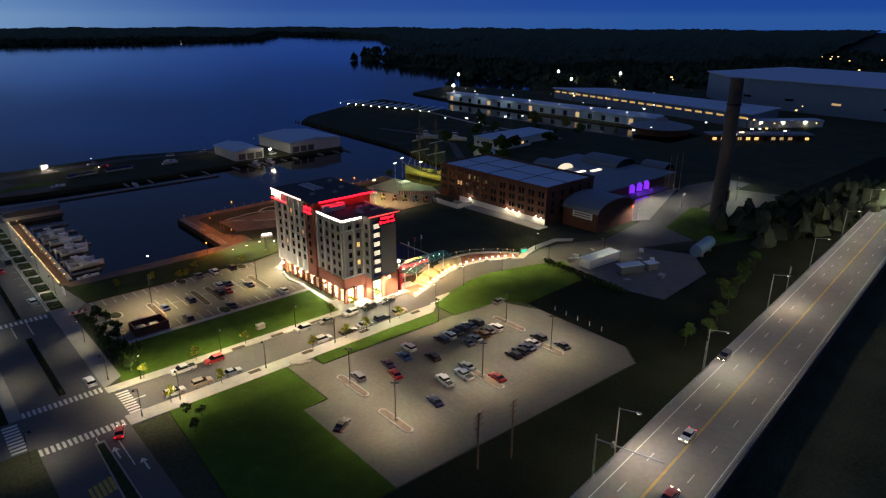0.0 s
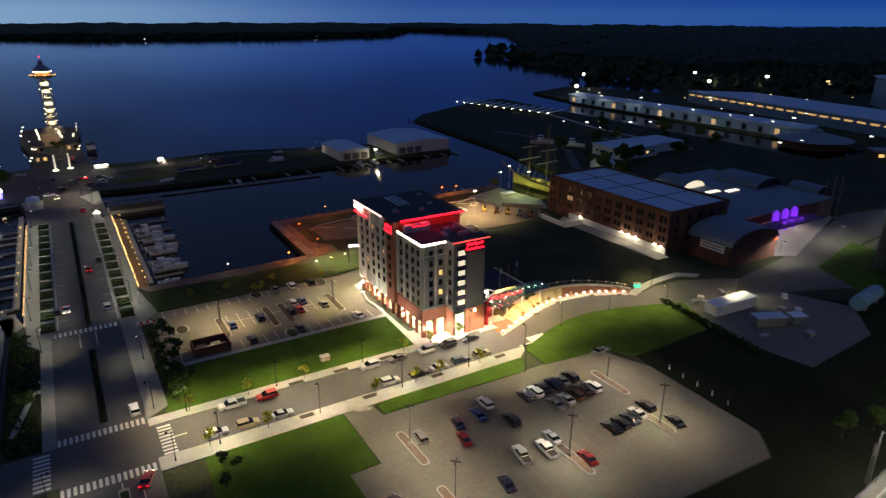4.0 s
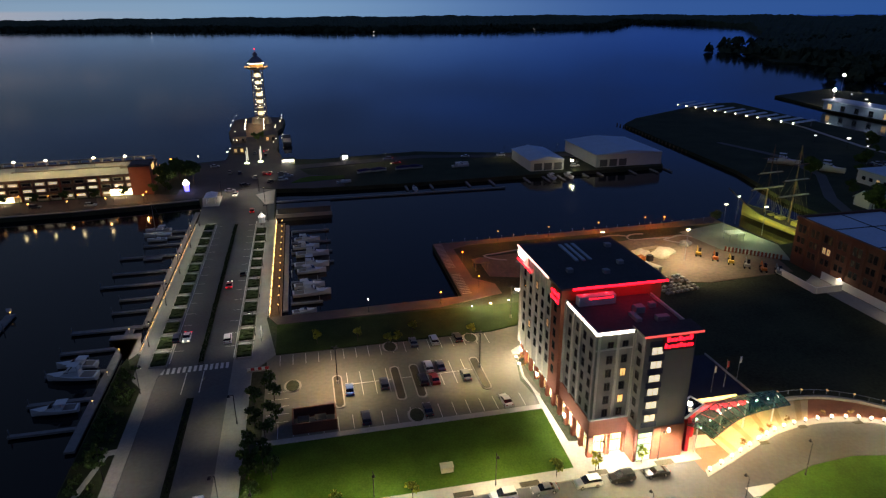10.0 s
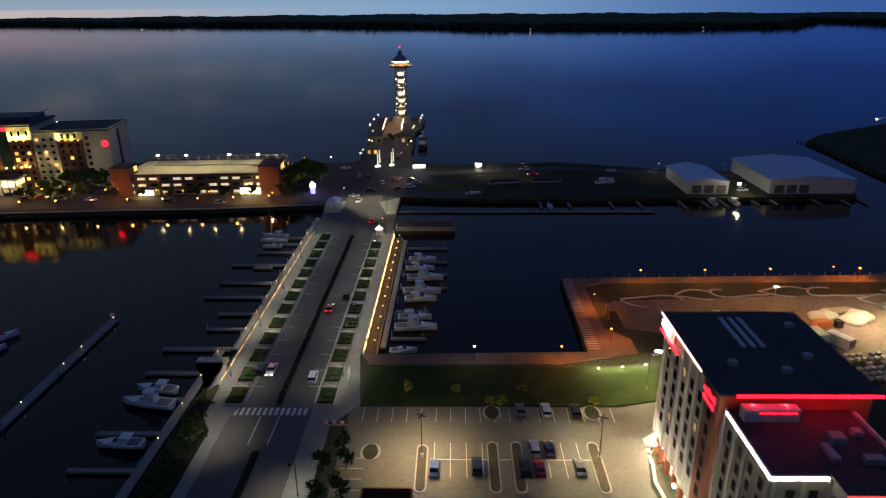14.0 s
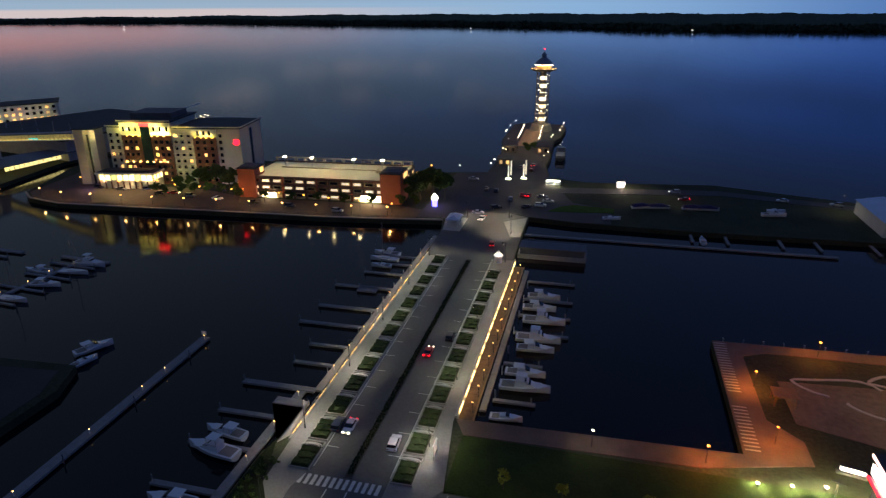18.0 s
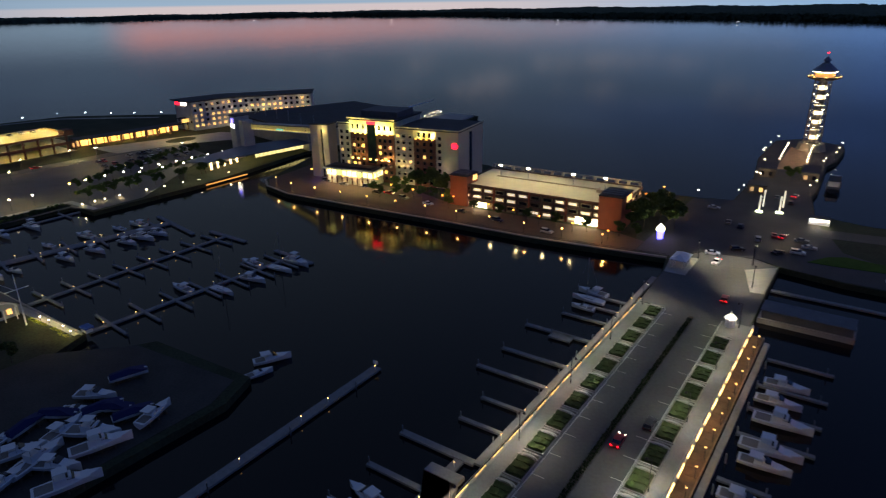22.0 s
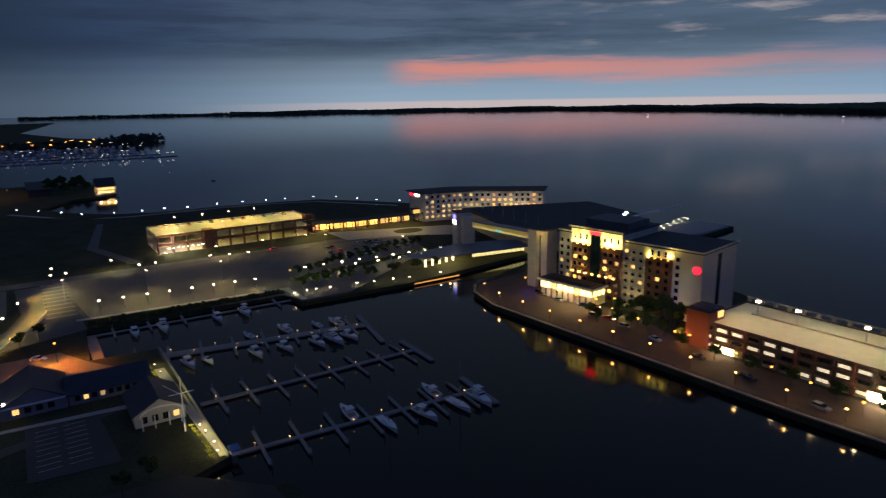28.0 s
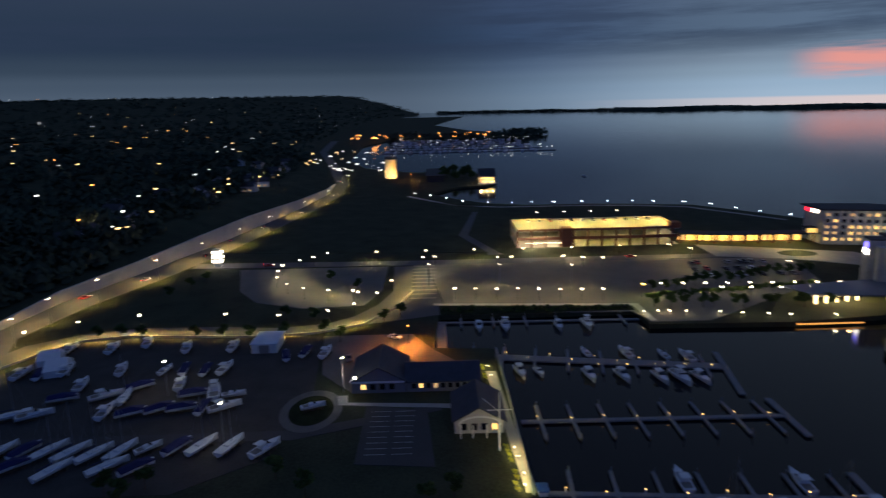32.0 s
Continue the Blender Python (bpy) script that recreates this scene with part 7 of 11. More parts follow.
for x, y in ((-18, 160.5), (-11, 163)):
    pav = thing("lit_pylon", "slender white lit pylon on a glowing base", "pylon", "", turned(x, y, 0))
    for dy in (0, 9):
        bm = bmesh.new()
        add_cyl(bm, 0, dy, 0, 7.0, 0.28, 0.2, 8)
        part("column", bm, glow_mat("lit_column", (1.0, 0.95, 0.75), 0.8), pav, "glowing column")
    boxes("base_light", [(-1.2, -0.6, 0.0, 1.2, 0.6, 0.6)], glow_mat("base_glow", (0.9, 1.0, 0.6), 5.0), pav)
for x, y, w, d, h, words in ((-26, 226, 7, 14, 4, "low pier restaurant with a dark roof"), (-8, 228, 7, 16, 4, "low dark pier building"), (-24.4, 192, 7, 9, 3.6, "small pier building with lit front")):
    b = thing("pier_building", words, "building", "", turned(x, y, -0.02, 4))
    boxes("wall", [(-w / 2, -d / 2, 0, w / 2, d / 2, h)], material("dark_siding", (0.12, 0.10, 0.085), 0.85), b)
    boxes("roof", [(-w / 2 - 0.4, -d / 2 - 0.4, h, w / 2 + 0.4, d / 2 + 0.4, h + 0.3)], ROOFDARK, b)
    n = max(2, int(w / 3))
    window_row(b, (-w / 2, -d / 2 - 0.02), (w / 2, -d / 2 - 0.02), 0.9, n, 1.5, 2.0, 0.6)
    window_row(b, (w / 2 + 0.02, -d / 2), (w / 2 + 0.02, d / 2), 0.9, max(2, int(d / 4)), 1.5, 2.0, 0.4, 90)
pb = thing("tour_boat", "dark excursion boat moored beside the pier", "boat", "", turned(2.4, 224, -1.9, 92))
bm = bmesh.new()
hull(bm, 24, 6, 2.0, 0.8)
part("hull", bm, material("dark_hull", (0.05, 0.05, 0.055), 0.5), pb)
boxes("deckhouse", [(-8, -2.2, 2.0, 5, 2.2, 4.4)], WHITE, pb)
boxes("upper_deck", [(-8.2, -2.4, 4.4, 3, 2.4, 4.6)], ROOFDARK, pb)
park([(-22, 104, "saloon", "white", 10), (-16, 112, "suv", "black", 30), (-12, 126, "suv", "silver", 100), (-8, 133, "saloon", "red", 100), (1.5, 119, "suv", "white", 5), (4, 126, "saloon", "silver", 8), (1, 132, "saloon", "grey", 10), (-9, 178, "suv", "black", 95), (-15, 184, "saloon", "grey", 92), (-34, 156, "saloon", "silver", 5), (-20, 137, "suv", "navy", 95), (-25, 140, "saloon", "tan", 95), (-4, 116, "saloon", "black", 60)], "on the pier head asphalt")
car("saloon", "white", turned(-19, 96.5, 0.0, -95), "car with headlights on leaving the landing", True)
car("suv", "red", turned(-10.3, 69, 0.0, 95), "car with red tail lights at the landing", True)
car("saloon", "red", turned(-5.2, 133, -0.02, 80), "car with red tail lights on the pier head", True)
car("saloon", "grey", turned(-9, 190, -0.02, 80), "grey car with red tail lights on the pier", True)
car("suv", "silver", turned(57, 152, 0.0, 185), "silver car with red tail lights on the breakwater road", True)
car("saloon", "red", turned(60, 141, 0.0, 185), "car with red tail lights on the breakwater road", True)
frame_ = thing("lit_beacon_sculpture", "white and blue glowing ornamental beacon on a round plinth", "sculpture", "", turned(-41.5, 110, 0))
bm = bmesh.new()
add_cyl(bm, 0, 0, 0, 3.2, 1.0, 1.2, 10)
part("plinth", bm, BLUEGLOW, frame_, "blue lit plinth")
bm = bmesh.new()
add_cyl(bm, 0, 0, 3.2, 4.2, 1.5, 1.3, 10)
add_cyl(bm, 0, 0, 4.2, 5.4, 1.0, 0.2, 10)
part("crown", bm, WHITEGLOW, frame_, "white lit crown")

# ---- multi-storey car park ----
gar = thing("multi_storey_car_park", "brick and concrete multi-storey car park with a bright lit top deck", "car park building", "", turned(-125, 106.3, 0, 2.8))
GX, GY = 68.0, 30.0
for k in range(4):
    z = 0.0 + 2.9 * k
    boxes("deck", [(0, 0.3, z, GX, GY, z + 0.3)], material("deck_concrete", (0.50, 0.45, 0.34), 0.85, vary=0.12), gar, "concrete parking deck")
    if k:
        for r in ((0, 0, z - 0.25, GX, 0.3, z + 0.95), (0, GY - 0.3, z - 0.25, GX, GY, z + 0.95), (GX - 0.3, 0.3, z - 0.25, GX, GY - 0.3, z + 0.95), (0, 0.3, z - 0.25, 0.3, GY - 0.3, z + 0.95)):
            boxes("spandrel", [r], material("brown_spandrel", (0.13, 0.08, 0.06), 0.85, vary=0.15), gar, "brown brick spandrel")
for k in range(13):
    x = 5.2 * k + 0.3
    boxes("pillar", [(x, -0.12, 0, x + 0.9, 0.35, 9.6)], BRICK if k % 3 == 0 else material("brown_spandrel", (0.13, 0.08, 0.06)), gar, "facade pillar")
for k in range(12):
    for j in range(3):
        if (k, j) in ((10, 0), (11, 0), (1, 0), (2, 0)):
            continue
        x = 5.2 * k + 3.3
        window(gar, x, 0.05, 1.0 + 2.9 * j + (0.2 if j else 0), 0, 3.3, 1.15, glow_mat("garage_window", (1.0, 0.84, 0.60), 0.7) if (k * 5 + j * 2) % 7 < 4 else GLASS)
for k in range(4):
    for j in range(3):
        window(gar, GX + 0.02, 13 + 4.4 * k, 1.2 + 2.9 * j, 90, 3.2, 1.3, WINDOWDIM if k % 2 else GLASS)
boxes("entrance_glow", [(51.5, -0.2, 0.2, 60.4, -0.1, 2.9)], glow_mat("garage_entrance", (1.0, 0.82, 0.45), 7.0), gar, "bright entrance portal")
boxes("entrance_glow", [(6.5, -0.2, 0.2, 13, -0.1, 2.4)], glow_mat("garage_entrance", (1.0, 0.82, 0.45), 7.0), gar, "bright entrance portal")
for x0, x1, y0, y1, h in ((-3.6, 4.4, -1.4, 8, 12.6), (60.6, 69.4, -1.4, 11, 12.8)):
    boxes("stair_tower", [(x0, y0, 0, x1, y1, h)], BRICK, gar, "red brick stair tower")
    boxes("stair_roof", [(x0 - 0.2, y0 - 0.2, h, x1 + 0.2, y1 + 0.2, h + 0.4)], ROOFDARK, gar, "dark roof cap")
    for k in range(3):
        boxes("roof_unit", [(x0 + 0.6, y0 + 1 + 2.6 * k, h + 0.4, x1 - 0.6, y0 + 2.8 + 2.6 * k, h + 1.0)], material("dark_penthouse", (0.10, 0.105, 0.11), 0.7), gar, "dark roof unit")
    boxes("stair_window", [(x1 + 0.01, y0 + 5.4, 10, x1 + 0.08, y1 - 0.8, 12.2)], WINDOWLIT, gar, "lit stair window")
boxes("deck_wall", [(8, 18.4, 9.0, 54, 18.7, 9.5), (54, 14.6, 9.0, 54.3, 18.7, 10.2), (54.3, 14.6, 9.0, 67.6, 14.9, 10.2)], material("tan_concrete", (0.40, 0.33, 0.25), 0.85, vary=0.15), gar, "low wall along the deck ramp")
for k in range(15):
    boxes("screen_post", [(0.3 + 4.72 * k, 29.6, 9.6, 1.4 + 4.72 * k, 30.0, 11.4)], material("tan_concrete", (0.40, 0.33, 0.25)), gar, "roof screen post")
    boxes("screen_beam", [(1.4 + 4.72 * k, 29.62, 10.9, 5.02 + 4.72 * k, 29.98, 11.4)], material("tan_concrete", (0.40, 0.33, 0.25)), gar, "roof screen beam") if k < 14 else None
for x in (9.6, 22.6, 42.6, 56):
    for y in (13.2,):
        bm = bmesh.new()
        add_cyl(bm, x, y + 6, 9.0, 13.8, 0.12, n=8)
        part("lamp_pole", bm, STEEL, gar)
        boxes("lamp_head", [(x - 0.55, y + 5.6, 13.5, x + 0.55, y + 6.4, 14.1)], WHITEGLOW, gar, "bright deck lamp")
c, s = math.cos(radians(2.8)), math.sin(radians(2.8))
for x, y, p in ((9.6, 19, 3000), (22.6, 19, 3000), (32.6, 19, 2200), (42.6, 19, 3000), (56, 19, 3000), (12, 6, 1500), (24, 6, 1500), (36, 6, 1500), (48, 6, 1500), (62, 24, 1500)):
    lamp("deck_light", (-125 + x * c - y * s, 106.3 + x * s + y * c, 14.6), p, (1.0, 0.78, 0.40), "SPOT", None, 0.5, 162, 0.7)
lamp("entry_light", (-125 + 56 * c, 106.3 + 56 * s - 4, 3.5), 1800, WARMW)
lamp("entry_light", (-125 + 9 * c, 106.3 + 9 * s - 4, 3.5), 1300, (1.0, 0.6, 0.3))

# ---- bayside hotel with lit crown ----
bay = thing("bayside_hotel", "cream and brick bayside hotel with floodlit top storeys", "hotel", "", turned(-206, 112.5, 0, 9.5))
boxes("west_block", [(6.8, 0, 0, 14, 26, 26.4)], CREAM, bay, "cream block")
boxes("brick_centre", [(14, -0.8, 0, 37.6, 26, 23.0)], BROWNBRICK, bay, "brown brick centre")
boxes("cream_middle", [(37.6, 0, 0, 47.8, 26, 26.0)], CREAM, bay)
boxes("brick_bay", [(47.8, -0.6, 0, 58.8, 26, 22.4)], BROWNBRICK, bay, "brown brick bay")
boxes("east_block", [(58.8, 0, 0, 70, 28, 26.0)], CREAM, bay, "cream end block")
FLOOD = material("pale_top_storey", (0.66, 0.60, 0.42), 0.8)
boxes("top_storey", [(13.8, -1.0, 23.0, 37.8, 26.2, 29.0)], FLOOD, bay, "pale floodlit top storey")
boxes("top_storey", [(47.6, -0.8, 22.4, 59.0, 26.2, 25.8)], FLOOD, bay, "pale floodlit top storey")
for r in ((6.4, -0.4, 26.4, 13.8, 26.4, 26.9), (13, -2.0, 29.0, 38.6, 27, 29.6), (38.6, -0.5, 26.0, 70.5, 28.4, 26.5)):
    boxes("roof", [r], ROOFDARK, bay, "dark flat roof")
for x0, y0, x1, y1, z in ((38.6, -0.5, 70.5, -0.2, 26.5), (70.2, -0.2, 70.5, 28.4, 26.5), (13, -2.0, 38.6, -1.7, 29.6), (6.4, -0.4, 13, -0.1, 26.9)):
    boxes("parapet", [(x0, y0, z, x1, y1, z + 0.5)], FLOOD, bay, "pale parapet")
boxes("penthouse", [(16, 6, 29.6, 36, 22, 32.2)], material("dark_penthouse", (0.10, 0.105, 0.11), 0.7), bay, "dark roof penthouse")
boxes("atrium_glass", [(23.6, -1.3, 9, 28.0, -0.8, 27.6)], material("green_glass", (0.02, 0.045, 0.04), 0.15, spec=0.6), bay, "tall dark green glass bay")
for j in range(8):
    z = 1.4 + 2.95 * j
    for x in (8.4, 11.6):
        window(bay, x, -0.03, z, 0, 1.4, 1.6, WINDOWLIT if (j * 5 + int(x)) % 7 == 0 else GLASS)
    for x in (15.8, 18.2, 20.8, 30.2, 32.8, 35.6):
        if z < 21.5:
            window(bay, x, -0.84, z, 0, 1.5, 1.6, YELLOWLIT if (j * 3 + int(x)) % 7 == 0 else WINDOWDIM if (j + int(x)) % 5 == 0 else GLASS)
    for x in (39.4, 42.4, 45.6):
        window(bay, x, -0.03, z, 0, 1.5, 1.6, WINDOWLIT if (j * 7 + int(x)) % 11 == 0 else GLASS)
    for x in (60.6, ):
        window(bay, x, -0.03, z, 0, 1.5, 1.6, GLASS)
    for x in (49.8, 53.2, 56.6):
        if z < 21:
            window(bay, x, -0.64, z, 0, 1.5, 1.6, WINDOWLIT if (j, x) == (4, 53.2) else GLASS)
for j in range(8):
    boxes("string_course", [(37.6, -0.12, 2.6 + 2.95 * j, 47.75, 0, 2.8 + 2.95 * j)], FLOOD, bay)
for x in (15.6, 18.4, 21.4, 30.0, 33.0, 36.2):
    window(bay, x, -1.05, 24.8, 0, 0.9, 2.2, GLASS)
for x in (17.0, 20.0, 22.6, 28.8, 31.5, 34.6, 49.2, 52.0, 54.6, 57.4):
    boxes("flood_light", [(x - 0.3, -1.5, 22.6 if x < 40 else 22.0, x + 0.3, -1.1, 23.0 if x < 40 else 22.4)], YELLOWLIT, bay, "yellow floodlight")
for x in (50.6, 53.3, 56.0):
    window(bay, x, -0.85, 23.0, 0, 1.3, 2.2, GLASS)
boxes("top_sign", [(23.4, -1.5, 27.4, 28.4, -1.3, 28.6)], REDGLOW, bay, "red glowing roof sign")
bm = bmesh.new()
add_cyl(bm, 0, 0, -0.12, 0.12, 1.35, n=20)
ob = part("round_logo", bm, REDGLOW, bay, "round red wall sign")
ob.matrix_basis = Matrix.Translation((68.0, -0.1, 20.0)) @ pose(0, 0, 0, 90, 0, 0)
boxes("end_slot", [(70.0, 12, 1, 70.12, 15, 24.5)], GLASS, bay, "dark window slot")
# lit restaurant pavilion in front
boxes("podium", [(5, -10, 0, 31, -0.9, 7.0)], material("podium_wall", (0.52, 0.48, 0.36), 0.8), bay, "pale podium")
PODIUM = glow_mat("podium_glow", (1.0, 0.84, 0.36), 2.2)
for k in range(9):
    window(bay, 6.6 + 2.85 * k, -10.05, 3.9, 0, 2.4, 2.6, PODIUM if k % 4 != 2 else glow_mat("podium_green", (0.55, 0.75, 0.30), 0.8))
    boxes("arcade_pier", [(5.0 + 2.85 * k, -10.35, 0, 5.6 + 2.85 * k, -10.0, 3.4)], BROWNBRICK, bay, "brick arcade pier")
for k in range(3):
    window(bay, 31.05, -8.4 + 3 * k, 3.9, 90, 2.4, 2.6, PODIUM)
boxes("podium_roof", [(4.2, -10.8, 7.0, 31.8, -1, 7.5)], ROOFDARK, bay, "dark podium roof")
for r in ((4, -11.2, 6.7, 32, -10.8, 7.6), (31.8, -10.8, 6.7, 32.2, -1, 7.6)):
    boxes("podium_fascia", [r], material("pale_fascia", (0.62, 0.58, 0.46), 0.7), bay, "pale podium fascia")
boxes("podium_rooflight", [(7, -8.5, 7.6, 29, -3, 8.2)], ROOFDARK, bay, "dark raised roof")
for k in range(7):
    boxes("terrace_light", [(14.5 + 3.3 * k, -1.6, 10.4, 15.1 + 3.3 * k, -1.2, 11.0)], WARM, bay, "warm terrace lamp")
boxes("entry_canopy", [(47, -4.5, 4.0, 60, -0.7, 4.5)], material("pale_cap", (0.42, 0.42, 0.44)), bay, "entrance canopy")
c, s = math.cos(radians(9.5)), math.sin(radians(9.5))


def bay_at(x, y, z):
    return (-206 + x * c - y * s, 112.5 + x * s + y * c, z)


for x in (15.6, 18.4, 21.4, 30.0, 33.0, 36.2):
    lamp("crown_flood", bay_at(x, -2.6, 22.6), 10500, (1.0, 0.76, 0.18), "SPOT", bay_at(x, -0.9, 27), 0.2, 100, 0.7)
for x in (49.5, 53.3, 57):
    lamp("crown_flood", bay_at(x, -2.2, 21.6), 7700, (1.0, 0.76, 0.18), "SPOT", bay_at(x, -0.8, 25), 0.2, 100, 0.7)
for x in (15, 18.5, 22, 30, 33.5, 36):
    lamp("terrace_flood", bay_at(x, -2.6, 9.4), 2600, (1.0, 0.66, 0.16), "SPOT", bay_at(x, -0.8, 13), 0.2, 100, 0.8)
for x in (10, 20, 28):
    lamp("forecourt_light", bay_at(x, -13, 3.6), 900, (1.0, 0.76, 0.4))
lamp("forecourt_light", bay_at(53, -3, 3.4), 900, (1.0, 0.8, 0.3))
lamp("cream_wash", bay_at(42, -7, 2), 6000, (1.0, 0.74, 0.24), "SPOT", bay_at(43, 0, 13), 0.3, 80, 0.9)
lamp("cream_wash", bay_at(64, -8, 2), 2200, (1.0, 0.80, 0.45), "SPOT", bay_at(64, 0, 13), 0.3, 80, 0.9)
lamp("cream_wash", bay_at(10, -4, 8), 6500, (1.0, 0.70, 0.15), "SPOT", bay_at(10, 0, 18), 0.3, 90, 0.9)
# lift tower and footbridge to the conference hall
tower2 = thing("footbridge_tower", "tall cream lift tower lit yellow at the footbridge end", "tower", "", turned(-213.0, 108.0, 0, 9.5))
boxes("shaft", [(0, 0, 0, 4.6, 7, 25.6)], CREAM, tower2, "cream shaft")
boxes("shaft", [(6.2, 1.5, 0, 9.4, 8.5, 25.6)], CREAM, tower2, "cream shaft")
boxes("glazing", [(4.6, 2.2, 0, 6.2, 7, 23.0)], GLASS, tower2, "dark glazed slot")
boxes("cap", [(-0.4, -0.4, 25.6, 9.8, 8.9, 26.1)], ROOFDARK, tower2)
lamp("tower_flood", (-206.0, 105.0, 1.0), 5200, (1.0, 0.80, 0.3), "SPOT", (-206.5, 109, 12), 0.2, 80, 0.8)
lamp("tower_flood", (-205.8, 108.4, 20.5), 1600, (1.0, 0.85, 0.3), "SPOT", (-207, 111.5, 24), 0.2, 110, 0.8)
sb = thing("footbridge", "covered glazed footbridge lit yellow inside, crossing the channel", "footbridge")
a0, b0 = Vector((-213, 111.5, 9.4)), Vector((-284, 128.5, 2.2))
for z0, z1, w, m, nm in ((11.2, 11.6, 4.2, WHITE, "floor"), (14.2, 14.8, 4.8, material("dull_metal_roof", (0.17, 0.19, 0.22), 0.55, 0.2, vary=0.15, scale=0.12, fine=1.0), "roof")):
    bm = bmesh.new()
    add_bar(bm, a0 + Vector((0, 0, (z0 + z1) / 2)), b0 + Vector((0, 0, (z0 + z1) / 2)), w, z1 - z0)
    part(nm, bm, m, sb)
for k in range(24):
    p0, p1 = a0.lerp(b0, k / 24), a0.lerp(b0, (k + 0.88) / 24)
    d = (b0 - a0).normalized()
    n_ = Vector((-d.y, d.x, 0))
    bm = bmesh.new()
    add_bar(bm, p0 + n_ * 2.0 + Vector((0, 0, 12.9)), p1 + n_ * 2.0 + Vector((0, 0, 12.9)), 0.08, 2.4)
    part("pane", bm, glow_mat("bridge_glass", (0.85, 0.70, 0.25), 0.10), sb)
bm = bmesh.new()
add_bar(bm, a0.lerp(b0, 0.4) + n_ * 2.08 + Vector((0, 0, 12.2)), a0.lerp(b0, 0.5) + n_ * 2.08 + Vector((0, 0, 12.2)), 0.06, 0.9)
part("sign_band", bm, glow_mat("green_cyan_sign", (0.1, 0.9, 0.8), 0.6), sb, "small green-blue light sign")
for k in range(22):
    p0 = a0.lerp(b0, (k + 0.2) / 22) + n_ * 2.1 + Vector((0, 0, 11.9))
    p1 = a0.lerp(b0, (k + 0.6) / 22) + n_ * 2.1 + Vector((0, 0, 11.9))
    bm = bmesh.new()
    add_bar(bm, p0, p1, 0.08, 0.3)
    part("light_dash", bm, glow_mat("yellow_dash", (1.0, 0.72, 0.16), 1.6), sb, "small yellow light")
t1 = thing("sign_tower", "pale block tower with a blue and white lit sign", "tower", "", turned(-292, 121.5, 0, -14))
boxes("block", [(0, 0, 0, 7, 8.5, 21.4)], material("pale_grey_block", (0.50, 0.48, 0.44), 0.8), t1)
boxes("block", [(8.6, 1.5, 0, 13, 8, 19.5)], material("pale_grey_block", (0.50, 0.48, 0.44)), t1)
boxes("link", [(7, 2.5, 0, 8.6, 7, 16.5)], GLASS, t1, "dark glazed link")
boxes("cap", [(-0.3, -0.3, 21.4, 7.3, 8.8, 21.8)], ROOFDARK, t1)
boxes("blue_sign", [(2.4, -0.15, 17.6, 4.6, 0.0, 20.0)], BLUEGLOW, t1, "blue glowing emblem")
for k in range(2):
    boxes("white_sign", [(1.2, -0.15, 16.2 - 1.2 * k, 5.8, 0.0, 17.0 - 1.2 * k)], WHITENEON, t1, "white glowing bar")
# conference hall
hall = thing("conference_hall", "large low conference hall with a broad dark roof over the water", "conference centre")
bm = bmesh.new()
add_prism(bm, [(-338, 165), (-256, 147), (-250, 186), (-258, 232), (-308, 242)], 0, 11.4)
part("wall", bm, material("hall_wall", (0.34, 0.34, 0.35), 0.7), hall)
bm = bmesh.new()
add_prism(bm, [(-342, 163), (-254, 143), (-246, 186), (-255, 234), (-310, 246)], 11.4, 12.3)
part("roof", bm, ROOFDARK, hall, "broad dark roof")
for k in range(6):
    x, y = -330 + 14 * k, 165 - 3 * k
    bm = bmesh.new()
    add_cyl(bm, x, y + 6, 12.3, 19, 0.25, 0.15, 8)
    part("roof_mast", bm, STEEL, hall, "slim roof mast")
bm = bmesh.new()
v = [bm.verts.new(p) for p in ((-247, 190, 12.4), (-255, 232, 12.4), (-242, 252, 16.8), (-247, 190, 12.8), (-255, 232, 12.8), (-242, 252, 17.2))]
for f in ((0, 1, 2), (5, 4, 3), (0, 3, 4, 1), (1, 4, 5, 2), (2, 5, 3, 0)):
    bm.faces.new([v[i] for i in f])
part("fin", bm, ROOFPALE, hall, "upswept triangular roof fin")
for x, y in ((-262, 228), (-258, 222)):
    boxes("roof_light", [(x - 0.5, y - 0.5, 12.3, x + 0.5, y + 0.5, 13.4)], COOLGLOW, hall, "bright roof light")
slab("terrace", [(-246, 186), (-238, 212), (-232, 262), (-236, 294), (-256, 292), (-264, 262), (-262, 236), (-254, 232)], -4, 1.0, PAVING, "pale paved waterside terrace with lamps", "terrace", "")
for k in range(6):
    for j in range(2):
        kit("pier_lamp", PIER_LAMP, turned(-241 - 2.2 * k - 5 * j, 231 + 8.6 * k + 4 * j, 1.0), "terrace lamp with a bright globe")
# long waterside terminal
term = thing("bus_terminal", "low curved-roof terminal with lit columns and a glowing glass side", "terminal")
bm = bmesh.new()
add_prism(bm, [(-277, 80), (-265, 84), (-259, 120), (-254, 152), (-268, 160), (-283, 122)], 4.6, 5.2)
part("roof", bm, material("dull_metal_roof", (0.17, 0.19, 0.22), 0.55, 0.2, vary=0.15, scale=0.12, fine=1.0), term, "long dull metal roof")
for k in range(12):
    f = k / 12
    x, y = -267 + 4.5 * f, 118 + 32 * f
    window(term, x, y, 0.8, 82, 2.5, 3.4, glow_mat("terminal_glow", (0.95, 0.78, 0.30), 1.2))
boxes("back_wall", [(-277, 92, 0, -276.6, 118, 4.6)], CONCRETE, term)
